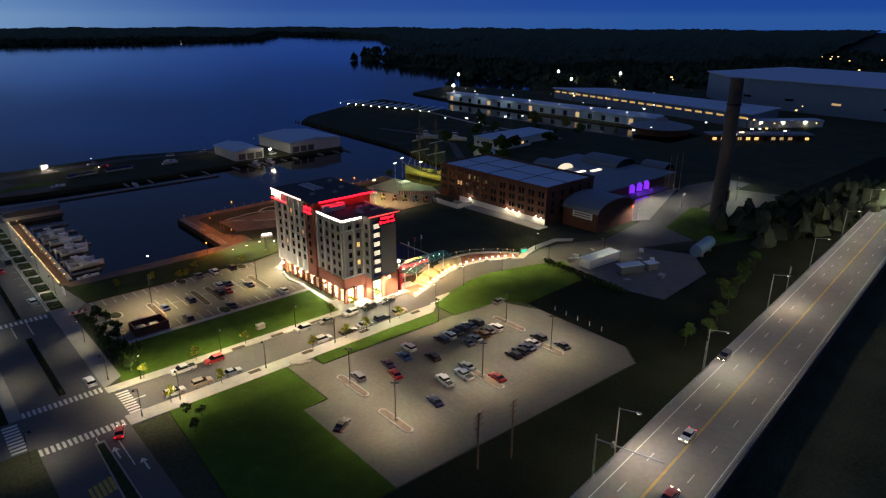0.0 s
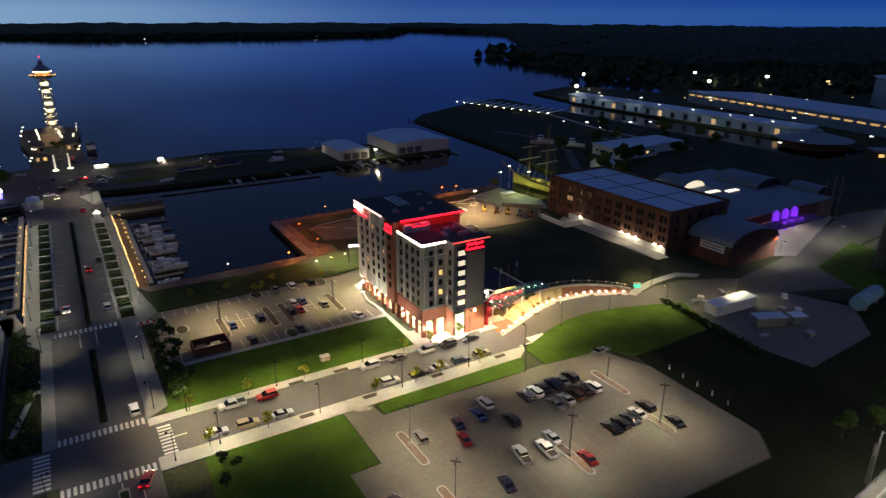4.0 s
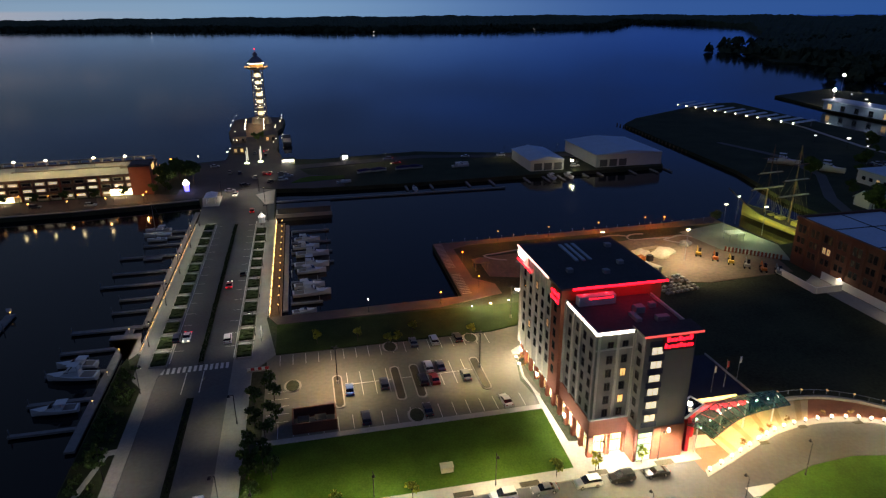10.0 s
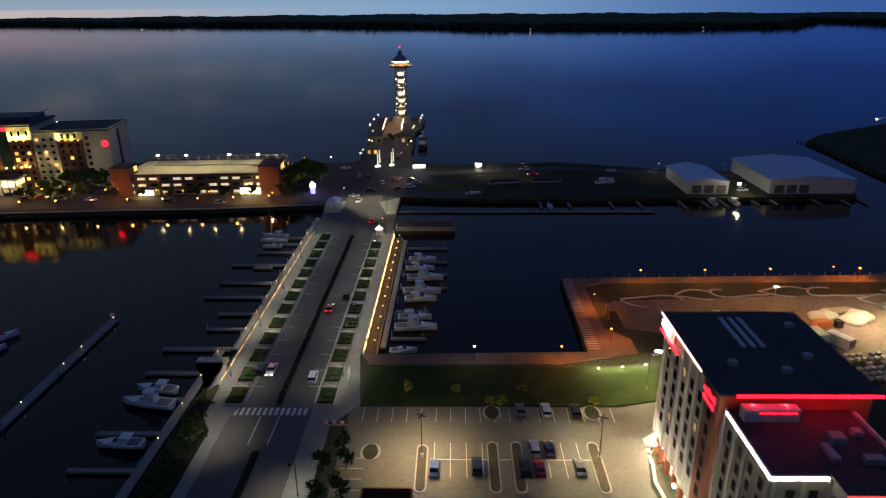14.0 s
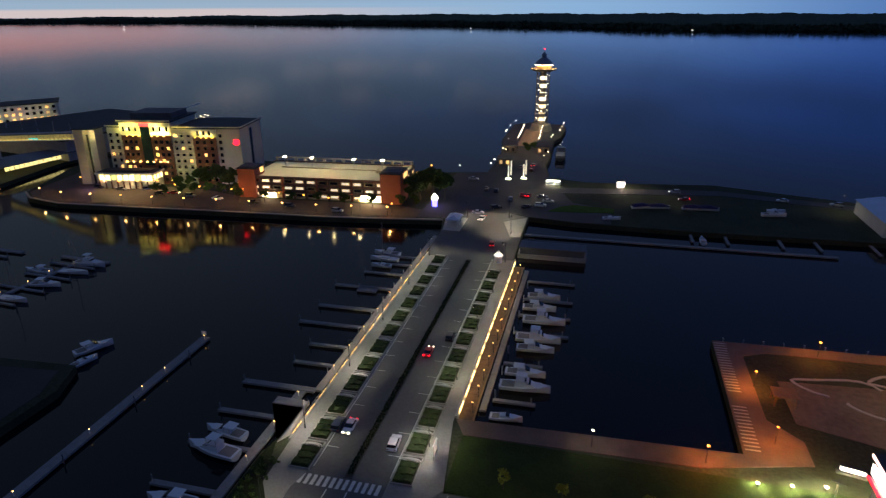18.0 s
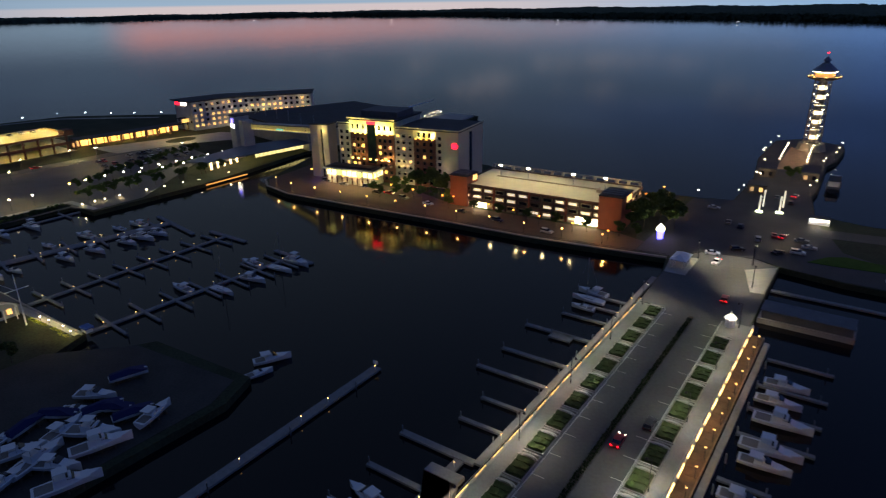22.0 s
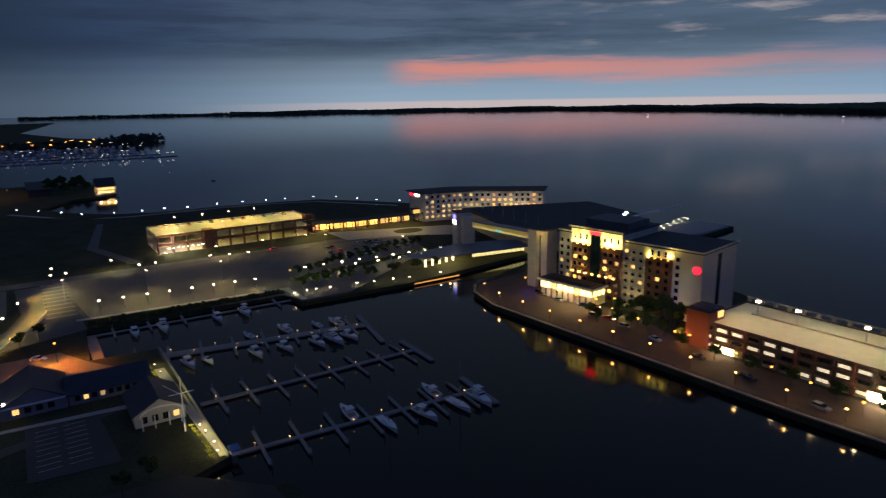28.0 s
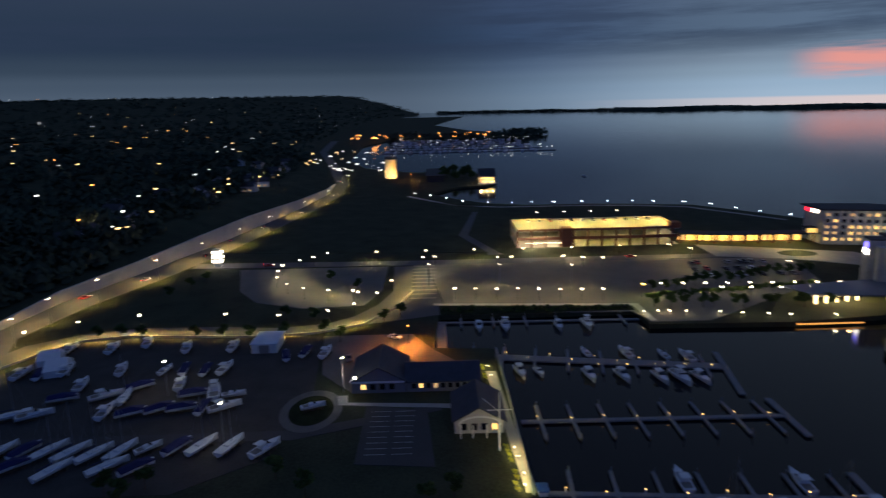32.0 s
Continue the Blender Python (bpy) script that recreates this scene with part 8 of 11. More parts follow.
for k in range(5):
    bm = bmesh.new()
    add_cyl(bm, -268.0 - 0.8 * k, 88.6 + 4.7 * k, 0, 4.6, 0.5, 0.5, 8)
    part("column", bm, glow_mat("terminal_column", (1.0, 0.72, 0.36), 3.0), term, "glowing column")
for k in range(3):
    lamp("terminal_light", (-267 - k, 90 + 9 * k, 3.4), 1500, WARMW)
lamp("channel_light", (-251, 92, 1.5), 350, (1.0, 0.5, 0.15))
boxes_ = boxes("quay_light_line", [(-247.8, 70, -1.2, -247.6, 95, -0.7)], glow_mat("orange_line", (1.0, 0.42, 0.10), 0.7))
tagged(boxes_, "thin orange light line along the channel wall", "light strip", kind="structure")
# second bayside hotel
mar = thing("lakeside_hotel", "pale five-storey lakeside hotel with many lit windows", "hotel")
F2 = [(-371, 152), (-365, 180), (-331, 223)]
back2 = [(-344, 238), (-384, 184), (-390, 152)]
bm = bmesh.new()
add_prism(bm, F2 + back2, 0, 19.2)
part("wall", bm, material("pale_render", (0.50, 0.49, 0.46), 0.8), mar)
bm = bmesh.new()
add_prism(bm, [(-370, 150), (-363, 179.5), (-329, 223), (-344, 240), (-386, 185), (-392, 150)], 19.2, 19.9)
part("roof", bm, ROOFDARK, mar, "dark flat roof")
for (x0, y0), (x1, y1), n in ((F2[0], F2[1], 7), (F2[1], F2[2], 14)):
    rz = math.degrees(math.atan2(y1 - y0, x1 - x0))
    for j in range(5):
        random.seed(int(j * 10 + n))
        window_row(mar, (x0, y0), (x1, y1), 2.2 + 3.4 * j, n, 1.8, 1.8, 0.85 if j < 3 else 0.4, rz)
window_row(mar, (-390, 151.9), (-371, 151.9), 5, 4, 1.6, 1.6, 0.4)
boxes("red_sign", [(-389, 151.7, 16.6, -383, 151.9, 18.2)], REDGLOW, mar, "red sign")
boxes("white_sign", [(-382.6, 151.7, 16.6, -377, 151.9, 18.2)], WHITENEON, mar, "white sign")
for k in range(5):
    p = Vector((*F2[1], 0)).lerp(Vector((*F2[2], 0)), (k + 0.5) / 5)
    boxes("awning_light", [(p.x + 1, p.y - 2.2, 3.0, p.x + 4, p.y - 1.4, 3.5)], WHITEGLOW, mar, "bright entrance light")
    lamp("hotel_front_light", (p.x + 4, p.y - 4, 4), 1600, WARMW)

# quay street: edge wall, lamps, trees, cars
QUAY = [(-228, 90), (-219, 83), (-200, 78.5), (-160, 81), (-122, 84), (-83, 86), (-60, 88.7), (-34, 92.8)]


def quay_y(x):
    for (ax, ay), (bx, by) in zip(QUAY, QUAY[1:]):
        if ax <= x <= bx:
            return ay + (by - ay) * (x - ax) / (bx - ax)
    return QUAY[0][1] if x < QUAY[0][0] else QUAY[-1][1]


kerb_q = thing("quay_kerb", "pale concrete quay kerb above the water", "kerb", kind="structure")
rail_q = thing("quay_railing", "low steel railing along the brick quay", "railing")
for (ax, ay), (bx, by) in zip(QUAY, QUAY[1:]):
    bm = bmesh.new()
    add_bar(bm, (ax, ay + 0.2, 0.0), (bx, by + 0.2, 0.0), 0.9, 0.5)
    part("kerb_run", bm, CONCRETE, kerb_q)
    for z in (0.75, 1.2):
        bm = bmesh.new()
        add_bar(bm, (ax, ay + 0.25, z), (bx, by + 0.25, z), 0.06)
        part("rail", bm, BLACKSTEEL, rail_q)
for k in range(39):
    x = -227 + 5 * k
    bm = bmesh.new()
    add_bar(bm, (x, quay_y(x) + 0.25, 0.2), (x, quay_y(x) + 0.25, 1.22), 0.07)
    part("rail_post", bm, BLACKSTEEL, rail_q)
for k in range(12):
    x = -216.1 + 14.5 * k
    kit("quay_lamp", lambda m: build_globe_lamp(m, WARM, "quay_lamp", 3.4, 0.36), turned(x, quay_y(x) + 4.0, 0.0), "quay lamp post with a warm globe")
    lamp("quay_light", (x + 0.6, quay_y(x) + 3.8, 3.8), 210, (1.0, 0.5, 0.15))
for x, y in ((-212, 106), (-200, 105), (-190, 104.5), (-181, 106), (-172, 108), (-160, 104), (-147, 103), (-131, 102.5), (-126, 103.5), (-108, 101.8), (-96, 100.5), (-84, 99), (-70, 98), (-56, 97)):
    kit("quay_lamp2", lambda m: build_globe_lamp(m, ORANGEGLOW, "street_globe_lamp", 3.6, 0.4), turned(x, y, 0.0), "street lamp with an orange globe")
for x, y in ((-129, 102.6), (-57, 97)):
    lamp("orange_door_light", (x, y, 4), 900, (1.0, 0.42, 0.10))
rng = random.Random(41)
for k in range(26):
    x = -196 + 5.9 * k
    if (-128 < x < -60 and k % 2) or x < -168:
        continue
    tree(x, quay_y(x) + (14.5 if -128 < x < -60 else 19 + rng.uniform(-5, 5)), 0, kind="dark", rz=rng.uniform(0, 360))
for x, y in ((-50, 118), (-46, 124), (-48, 132), (-51, 112), (-40, 122), (-140, 112), (-146, 114), (-150, 110), (-136, 109)):
    tree(x, y, 0, kind="big", rz=x * 31)
for x, y in ((-143, 118), (-205, 104)):
    lamp("blue_tree_light", (x, y - 3, 2.0), 260, (0.12, 0.12, 1.0))
park([(-200, 104, "suv", "black", 8), (-188, 103, "saloon", "grey", 5), (-176, 106, "suv", "navy", 40), (-166, 101, "saloon", "black", -4), (-150, 100, "suv", "grey", -4), (-136, 99, "saloon", "white", -4), (-118, 97.5, "saloon", "black", -6), (-100, 95.5, "suv", "navy", -6), (-78, 93.6, "suv", "silver", -3)], "on the brick quay street")
for x, y, p in ((-197, 103.5, 700), (-184, 103.5, 800), (-171, 105.0, 900), (-157, 104, 500), (-178, 109, 600)):
    lamp("plaza_light", (x, y, 4.2), p, (1.0, 0.56, 0.24))
for x, y in ((-164.5, 111.5), (-161, 108.5), (-158, 112)):
    tree(x, y, 0, kind="dark", rz=x * 17)
    lamp("green_tree_light", (x - 0.8, y - 2.6, 0.8), 160, (0.75, 1.0, 0.22))
for x, y in ((-173, 108), (-160, 102.5)):
    car("saloon", "red", turned(x, y, 0.0, 5), "car with red tail lights on the quay street", True)


# ---- brick museum and its halls ----
mus = thing("brick_museum", "long three-storey brown brick museum with a pale flat roof", "museum")
MX0, MX1, MY0, MY1, MH = 164.5, 196.0, -94.0, -29.0, 15.0
boxes("wall", [(MX0, MY0, 0, MX1, MY1, MH)], BROWNBRICK, mus, "brown brick walls")
boxes("roof", [(MX0 + 0.5, MY0 + 0.5, MH, MX1 - 0.5, MY1 - 0.5, MH + 0.15)], ROOFPALE, mus, "pale flat roof")
for r in ((MX0 - 0.2, MY0 - 0.2, MH, MX0 + 0.5, MY1 + 0.2, MH + 0.9), (MX1 - 0.5, MY0 - 0.2, MH, MX1 + 0.2, MY1 + 0.2, MH + 0.9), (MX0 + 0.5, MY0 - 0.2, MH, MX1 - 0.5, MY0 + 0.5, MH + 0.9), (MX0 + 0.5, MY1 - 0.5, MH, MX1 - 0.5, MY1 + 0.2, MH + 0.9)):
    boxes("parapet", [r], BROWNBRICK, mus, "brick parapet")
for y in (-76, -58, -42):
    boxes("roof_seam", [(MX0 + 1, y, MH + 0.15, MX1 - 1, y + 0.3, MH + 0.3)], ROOFDARK, mus, "dark roof joint")
boxes("roof_seam", [(180, MY0 + 1, MH + 0.15, 180.3, MY1 - 1, MH + 0.3)], ROOFDARK, mus, "dark roof joint")
for k in range(12):
    y = MY0 + 2.8 + 5.4 * k
    boxes("pilaster", [(MX0 - 0.3, y - 2.9, 0, MX0, y - 2.4, MH)], BROWNBRICK, mus)
    for j, (z, h) in enumerate(((4.2, 2.0), (7.6, 2.0), (11.0, 2.6))):
        for d in (-0.9, 0.9):
            window(mus, MX0 - 0.03, y + d, z, -90, 1.3, h, WINDOWDIM if (k, j) == (9, 1) else GLASS)
for k in range(5):
    x = MX0 + 4 + 6 * k
    for z, h in ((4.2, 2.0), (7.6, 2.0), (11.0, 2.6)):
        window(mus, x, MY0 - 0.03, z, 0, 1.5, h, GLASS)
boxes("white_base", [(MX0 - 0.5, MY0, 0, MX0 - 0.31, MY1 - 14, 2.4)], WHITE, mus, "white painted base wall")
for y in (-92, -89, -80, -76.5, -73, -50):
    boxes("wall_light", [(MX0 - 0.8, y - 0.25, 2.4, MX0 - 0.4, y + 0.25, 2.9)], WHITEGLOW, mus, "bright wall light")
    lamp("museum_light", (MX0 - 1.8, y, 2.4), 200, (1.0, 0.86, 0.55))
ramp = thing("museum_ramp_wall", "white boundary wall of the museum's loading ramp", "wall")
boxes("wall", [(154, -52, 0, 154.4, -36, 2.0)], WHITE, ramp)
boxes("wall", [(154.4, -52.4, 0, 163, -52, 2.0)], WHITE, ramp)
slab("museum_path", [(158, -96), (163.8, -96), (163.8, -40), (158, -44)], -0.3, 0.03, PAVING, "pale path beside the museum", "pavement")
for k in range(8):
    boxes("stripe", [(MX1 - 0.05, -92 + 1.2 * k, 3, MX1 + 0.1, -91.4 + 1.2 * k, 12)], material("tan_stripe", (0.36, 0.26, 0.16), 0.8), mus, "tan brick stripe")


def vault(bm, x0, x1, y0, y1, z, rise, along="y", n=10, thick=0.35):
    """A barrel vault with thickness over a plan."""
    rows = []
    for k in range(n + 1):
        f = k / n
        a = math.pi * f
        h = z + rise * math.sin(a)
        if along == "y":
            x = x0 + (x1 - x0) * (0.5 - 0.5 * math.cos(a))
            rows.append([bm.verts.new(p) for p in ((x, y0, h), (x, y1, h), (x, y1, h + thick), (x, y0, h + thick))])
        else:
            y = y0 + (y1 - y0) * (0.5 - 0.5 * math.cos(a))
            rows.append([bm.verts.new(p) for p in ((x0, y, h), (x1, y, h), (x1, y, h + thick), (x0, y, h + thick))])
    for a, b in zip(rows, rows[1:]):
        for i in range(4):
            bm.faces.new((a[i], a[(i + 1) % 4], b[(i + 1) % 4], b[i]))
    bm.faces.new(rows[0])
    bm.faces.new(rows[-1][::-1])
    bmesh.ops.recalc_face_normals(bm, faces=bm.faces)


def gable_arch(bm, x0, x1, y, z, rise, thick, n=10):
    pts = [(x0 + (x1 - x0) * (0.5 - 0.5 * math.cos(math.pi * k / n)), z + rise * math.sin(math.pi * k / n)) for k in range(n + 1)]
    f = [bm.verts.new((x, y, h)) for x, h in pts]
    g = [bm.verts.new((x, y + thick, h)) for x, h in pts]
    bm.faces.new(f)
    bm.faces.new(g[::-1])
    for k in range(n + 1):
        j = (k + 1) % (n + 1)
        bm.faces.new((f[k], g[k], g[j], f[j]))
    bmesh.ops.recalc_face_normals(bm, faces=bm.faces)


wing = thing("vaulted_hall", "barrel-roofed brick hall with a white sign board", "hall")
boxes("wall", [(172, -114, 0, 197, -97, 7.4)], BROWNBRICK, wing, "brown brick walls")
bm = bmesh.new()
vault(bm, 171.6, 197.4, -114.4, -96.6, 7.4, 4.4)
part("roof", bm, material("grey_metal_roof", (0.20, 0.22, 0.25), 0.5, 0.3, vary=0.1), wing, "curved grey metal roof")
bm = bmesh.new()
gable_arch(bm, 172.2, 196.8, -113.9, 7.4, 4.2, 0.3)
part("gable", bm, BROWNBRICK, wing, "brick arched gable")
sb_ = boxes("sign_board", [(171.75, -111.5, 4.6, 171.95, -102, 7.2)], WHITE, wing, "white sign board with dark bars for lettering")
for k in range(2):
    boxes("bar", [(171.68, -110.8, 6.2 - 1.0 * k, 171.74, -102.8, 6.7 - 1.0 * k)], material("grey_bar", (0.2, 0.2, 0.22), 0.7), sb_)
boxes("neon", [(196.0, -114.2, 6.0, 197.0, -114.1, 6.8)], glow_mat("orange_neon", (1.0, 0.12, 0.03), 4.0), wing, "small orange sign")
hall2 = thing("museum_hall", "low museum hall with striped brick front, vaults and purple lit bays", "museum hall")
boxes("wall", [(197.2, -96, 0, 262, -36, 7.6)], BROWNBRICK, hall2)
boxes("roof", [(196.8, -96.4, 7.6, 262.4, -35.6, 8.1)], material("slate_blue_roof", (0.22, 0.25, 0.30), 0.6, vary=0.15), hall2, "flat slate-blue roof")
for k in range(7):
    boxes("stripe", [(252, -96.2, 0.8 + 1.0 * k, 262.2, -96.0, 1.3 + 1.0 * k)], material("tan_stripe", (0.36, 0.26, 0.16)), hall2, "tan brick stripe")
for x0, x1, y0, y1, r in ((218, 232, -56, -40, 3.2), (246, 264, -72, -50, 3.6), (262, 272, -90, -76, 2.6)):
    if x0 > 260:
        boxes("end_block", [(x0, y0, 0, x1, y1, 7.8)], BROWNBRICK, hall2)
    bm = bmesh.new()
    vault(bm, x0, x1, y0, y1, 8.1 if x0 < 260 else 7.8, r)
    part("vault", bm, material("grey_metal_roof", (0.20, 0.22, 0.25)), hall2, "curved metal vault")
    bm = bmesh.new()
    gable_arch(bm, x0 + 0.3, x1 - 0.3, y0 + 0.2, 8.1 if x0 < 260 else 7.8, r - 0.2, 0.2)
    part("vault_window", bm, glow_mat("vault_glow", (1.0, 0.85, 0.6), 0.9) if x0 < 230 else GLASS, hall2, "arched end window")
for k in range(2):
    boxes("rooflight", [(222 + 9 * k, -66 - 3 * k, 8.1, 229 + 9 * k, -64 - 3 * k, 8.6)], glow_mat("pale_rooflight", (1.0, 0.9, 0.7), 1.4), hall2, "lit rooflight")
for k, x in enumerate((223, 229, 235)):
    bm = bmesh.new()
    add_cyl(bm, x, -96.6, 0, 7.4, 1.3, n=12)
    add_cyl(bm, x, -96.6, 7.4, 8.2, 1.3, 0.5, 12)
    part("bay", bm, PURPLEGLOW, hall2, "purple lit round bay")
    lamp("purple_light", (x, -100, 5), 160, (0.35, 0.05, 1.0))
# The violet glow of the bays is painted into the porch roof's colour
boxes("porch_roof", [(212, -104, 4.0, 244, -97, 4.4)], material("porch_roof_violet_light", (0.10, 0.07, 0.16), 0.6), hall2, "porch roof with violet light put into its colour")
lamp("porch_light", (216, -101, 3.4), 1700, NEUTRAL)
lamp("porch_light", (234, -101, 3.4), 700, NEUTRAL)
slab("museum_forecourt", [(197, -114), (204, -118), (262, -98), (262, -96.5), (197, -97)], -0.3, 0.03, PAVING, "pale lit forecourt paving", "pavement")
slab("museum_drive", [(160, -122), (198, -117), (270, -98), (300, -104), (300, -118), (240, -122), (200, -136), (165, -132)], -0.3, 0.0, ROADWAY, "grey asphalt drive in front of the museum", "road")
slab("car_park_east", [(227, -126), (282, -118), (288, -138), (268, -151), (238, -161), (224, -148)], -0.3, 0.004, LOT, "dim asphalt car park by the chimney", "car park")
slab("lawn_chimney", [(200, -128), (236, -120), (232, -150), (214, -158), (190, -150)], -0.3, 0.06, GRASS, "grass round the chimney's foot", "lawn")
for x, y in ((232, -117), (243, -150), (262, -128), (196, -116.5), (284, -118)):
    kit("street_lamp", build_street_lamp, turned(x, y, -0.4, 40))
    lamp("street_light", (x, y, 6.4), 4200, (1.0, 0.92, 0.78), "SPOT", None, 0.3, 164, 0.4)
for k in range(3):
    f = thing("flagpole", "tall bare flagpole lit from below beside the museum", "flagpole", "museum flagpoles", turned(251 + 5 * k, -99 - 0.3 * k, 0))
    bm = bmesh.new()
    add_cyl(bm, 0, 0, 0, 19, 0.16, 0.07, 8)
    part("pole", bm, material("tan_pole", (0.55, 0.45, 0.25), 0.6), f)
    boxes("base", [(-0.4, -0.4, 0, 0.4, 0.4, 0.4)], CONCRETE, f)
    lamp("flag_light", (251 + 5 * k, -101, 0.5), 900, (1.0, 0.75, 0.3), "SPOT", (251 + 5 * k, -99, 16), 0.1, 40, 0.8)
chim = thing("chimney", "very tall tapering concrete industrial chimney with a dark doorway", "chimney", "", turned(219.5, -139.5, 0))
bm = bmesh.new()
add_cyl(bm, 0, 0, 0, 48.6, 3.2, 2.42, 28)
part("shaft", bm, material("weathered_concrete", (0.13, 0.115, 0.10), 0.9, vary=0.25, scale=0.15, fine=1.2, bump=0.3), chim)
bm = bmesh.new()
add_cyl(bm, 0, 0, 48.6, 49.2, 2.8, n=24)
part("band", bm, BLACKSTEEL, chim, "dark ring band")
bm = bmesh.new()
add_cyl(bm, 0, 0, 49.2, 58.8, 2.5, 2.38, 24)
part("cap", bm, material("sooty_concrete", (0.09, 0.085, 0.08), 0.9, vary=0.25), chim, "soot-dark top section")
boxes("doorway", [(-1.0, -3.35, 10.5, 1.0, -2.4, 15.0)], BLACKSTEEL, chim, "dark opening")

# ---- sailing brig at its berth ----
ship = thing("brig", "two-masted wooden sailing brig floodlit yellow at the quay", "ship", "", turned(188, 8, -2.0, 97))
bm = bmesh.new()
hull(bm, 34, 8.6, 3.6, 1.4)
# Hull colour includes the yellow-green of the floodlights
part("hull", bm, material("ship_hull", (0.42, 0.38, 0.13), 0.7, vary=0.25), ship, "hull with yellow-green floodlight put into its colour")
bm = bmesh.new()
edge = []
for k in range(9):
    f = k / 8
    half = max(0.05, 4.3 * (1 - max(0.0, (f - 0.35) / 0.65) ** 2.2) * (0.9 + 0.1 * min(1, f * 4)) - 0.5)
    edge.append([bm.verts.new(((f - 0.5) * 33.4, q * half, 3.62 + 1.4 * f * f + w)) for q, w in ((-1, 0), (1, 0), (1, 0.06), (-1, 0.06))])
for a, b in zip(edge, edge[1:]):
    for i in range(4):
        bm.faces.new((a[i], a[(i + 1) % 4], b[(i + 1) % 4], b[i]))
part("deck", bm, material("dark_ship_deck", (0.07, 0.06, 0.04), 0.85, vary=0.3), ship, "dark planked deck")
for x0, x1, w, h in ((-12, -8.5, 1.6, 1.5), (-3.5, -0.5, 1.3, 1.2), (1.5, 3.2, 1.0, 1.0)):
    boxes("deckhouse", [(x0, -w, 3.7, x1, w, 3.7 + h)], material("ochre_stripe", (0.55, 0.45, 0.12), 0.7), ship, "ochre deckhouse")
for s_ in (-1, 1):
    boxes("gun_stripe", [(-15, s_ * 4.05 - 0.12, 2.4, 4, s_ * 4.05 + 0.12, 3.1)], material("ochre_stripe", (0.55, 0.45, 0.12)), ship, "ochre side stripe")
for x, h in ((6, 31), (-6, 33)):
    bm = bmesh.new()
    add_cyl(bm, x, 0, 3.5, h, 0.36, 0.12, 8)
    part("mast", bm, TIMBER, ship, "tall wooden mast")
    for z, w in ((14, 8), (20, 6.4), (26, 4.6)):
        bm = bmesh.new()
        add_bar(bm, (x, -w, z), (x, w, z), 0.26)
        part("yard", bm, TIMBER, ship, "bare yard")
    bm = bmesh.new()
    add_bar(bm, (x - 0.2, -7, 14.3), (x - 0.2, 7, 14.3), 0.5)
    add_bar(bm, (x - 0.2, -5.4, 20.3), (x - 0.2, 5.4, 20.3), 0.4)
    part("furled_sail", bm, material("sailcloth", (0.5, 0.47, 0.36), 0.9), ship, "furled pale sail")
    bm = bmesh.new()
    for s in (-1, 1):
        for d in (-2.6, -1.3, 0.0, 1.3):
            add_bar(bm, (x + d, s * 4.2, 3.8), (x, 0, h * 0.62), 0.06)
        add_bar(bm, (x, 0, h - 1), (x + 9 * s, 0, 4.5), 0.09)
        add_bar(bm, (x, 0, h * 0.62), (x + 9 * s, 0, 4.5), 0.09)
    part("rigging", bm, material("tarred_rope", (0.16, 0.14, 0.08), 0.9), ship, "tarred shrouds and stays")
bm = bmesh.new()
add_bar(bm, (16, 0, 5), (26, 0, 9), 0.4)
part("bowsprit", bm, TIMBER, ship)
# Paving colour takes on a greenish tint for the lamplight over the quay
slab("ship_quay", [(146, 6), (168, 12), (172, -14), (166, -28), (150, -14)], -0.3, 0.02, material("paving_green_light_tint", (0.26, 0.27, 0.22), 0.85, vary=0.15), "paved quay beside the brig, green lamplight tinting its colour", "quay")
for x, y, z in ((173, 10, 8), (174, -4, 8), (162, 2, 7)):
    lamp("ship_flood", (x, y, z), 6000, (0.86, 1.0, 0.36), "SPOT", (187, y - 1, 3), 0.3, 110, 0.6)
    kit("mast_lamp", build_mast_lamp, turned(x - 1, y, 0, 20))
lamp("ship_quay_light", (166, -4, 7), 5200, (0.80, 1.0, 0.45), "SPOT", None, 0.3, 150, 0.6)
for x, y in ((187, 16), (189, -2)):
    lamp("deck_flood", (x - 4.5, y, 3.4), 3000, (0.8, 1.0, 0.5), "SPOT", (x, y, 16), 0.2, 70, 0.8)
can = thing("white_canopy_tent", "white canopy tent on the ship's quay", "tent", "", turned(160, -6, 0.02))
boxes("top", [(-3, -2, 2.6, 3, 2, 3.0)], WHITE, can)
for x in (-2.8, 2.8):
    for y in (-1.8, 1.8):
        boxes("leg", [(x - 0.06, y - 0.06, 0, x + 0.06, y + 0.06, 2.6)], STEEL, can)
tree(163, 10, 0, kind="dark")
fence = thing("quay_fence", "orange-brown slatted fence round the ship's quay", "fence")
for k in range(16):
    boxes("slat", [(150 + 0.85 * k, -15.5 - 0.75 * k, 0, 150.6 + 0.85 * k, -15.3 - 0.75 * k, 1.7)], material("red_fence", (0.30, 0.09, 0.04), 0.8), fence)

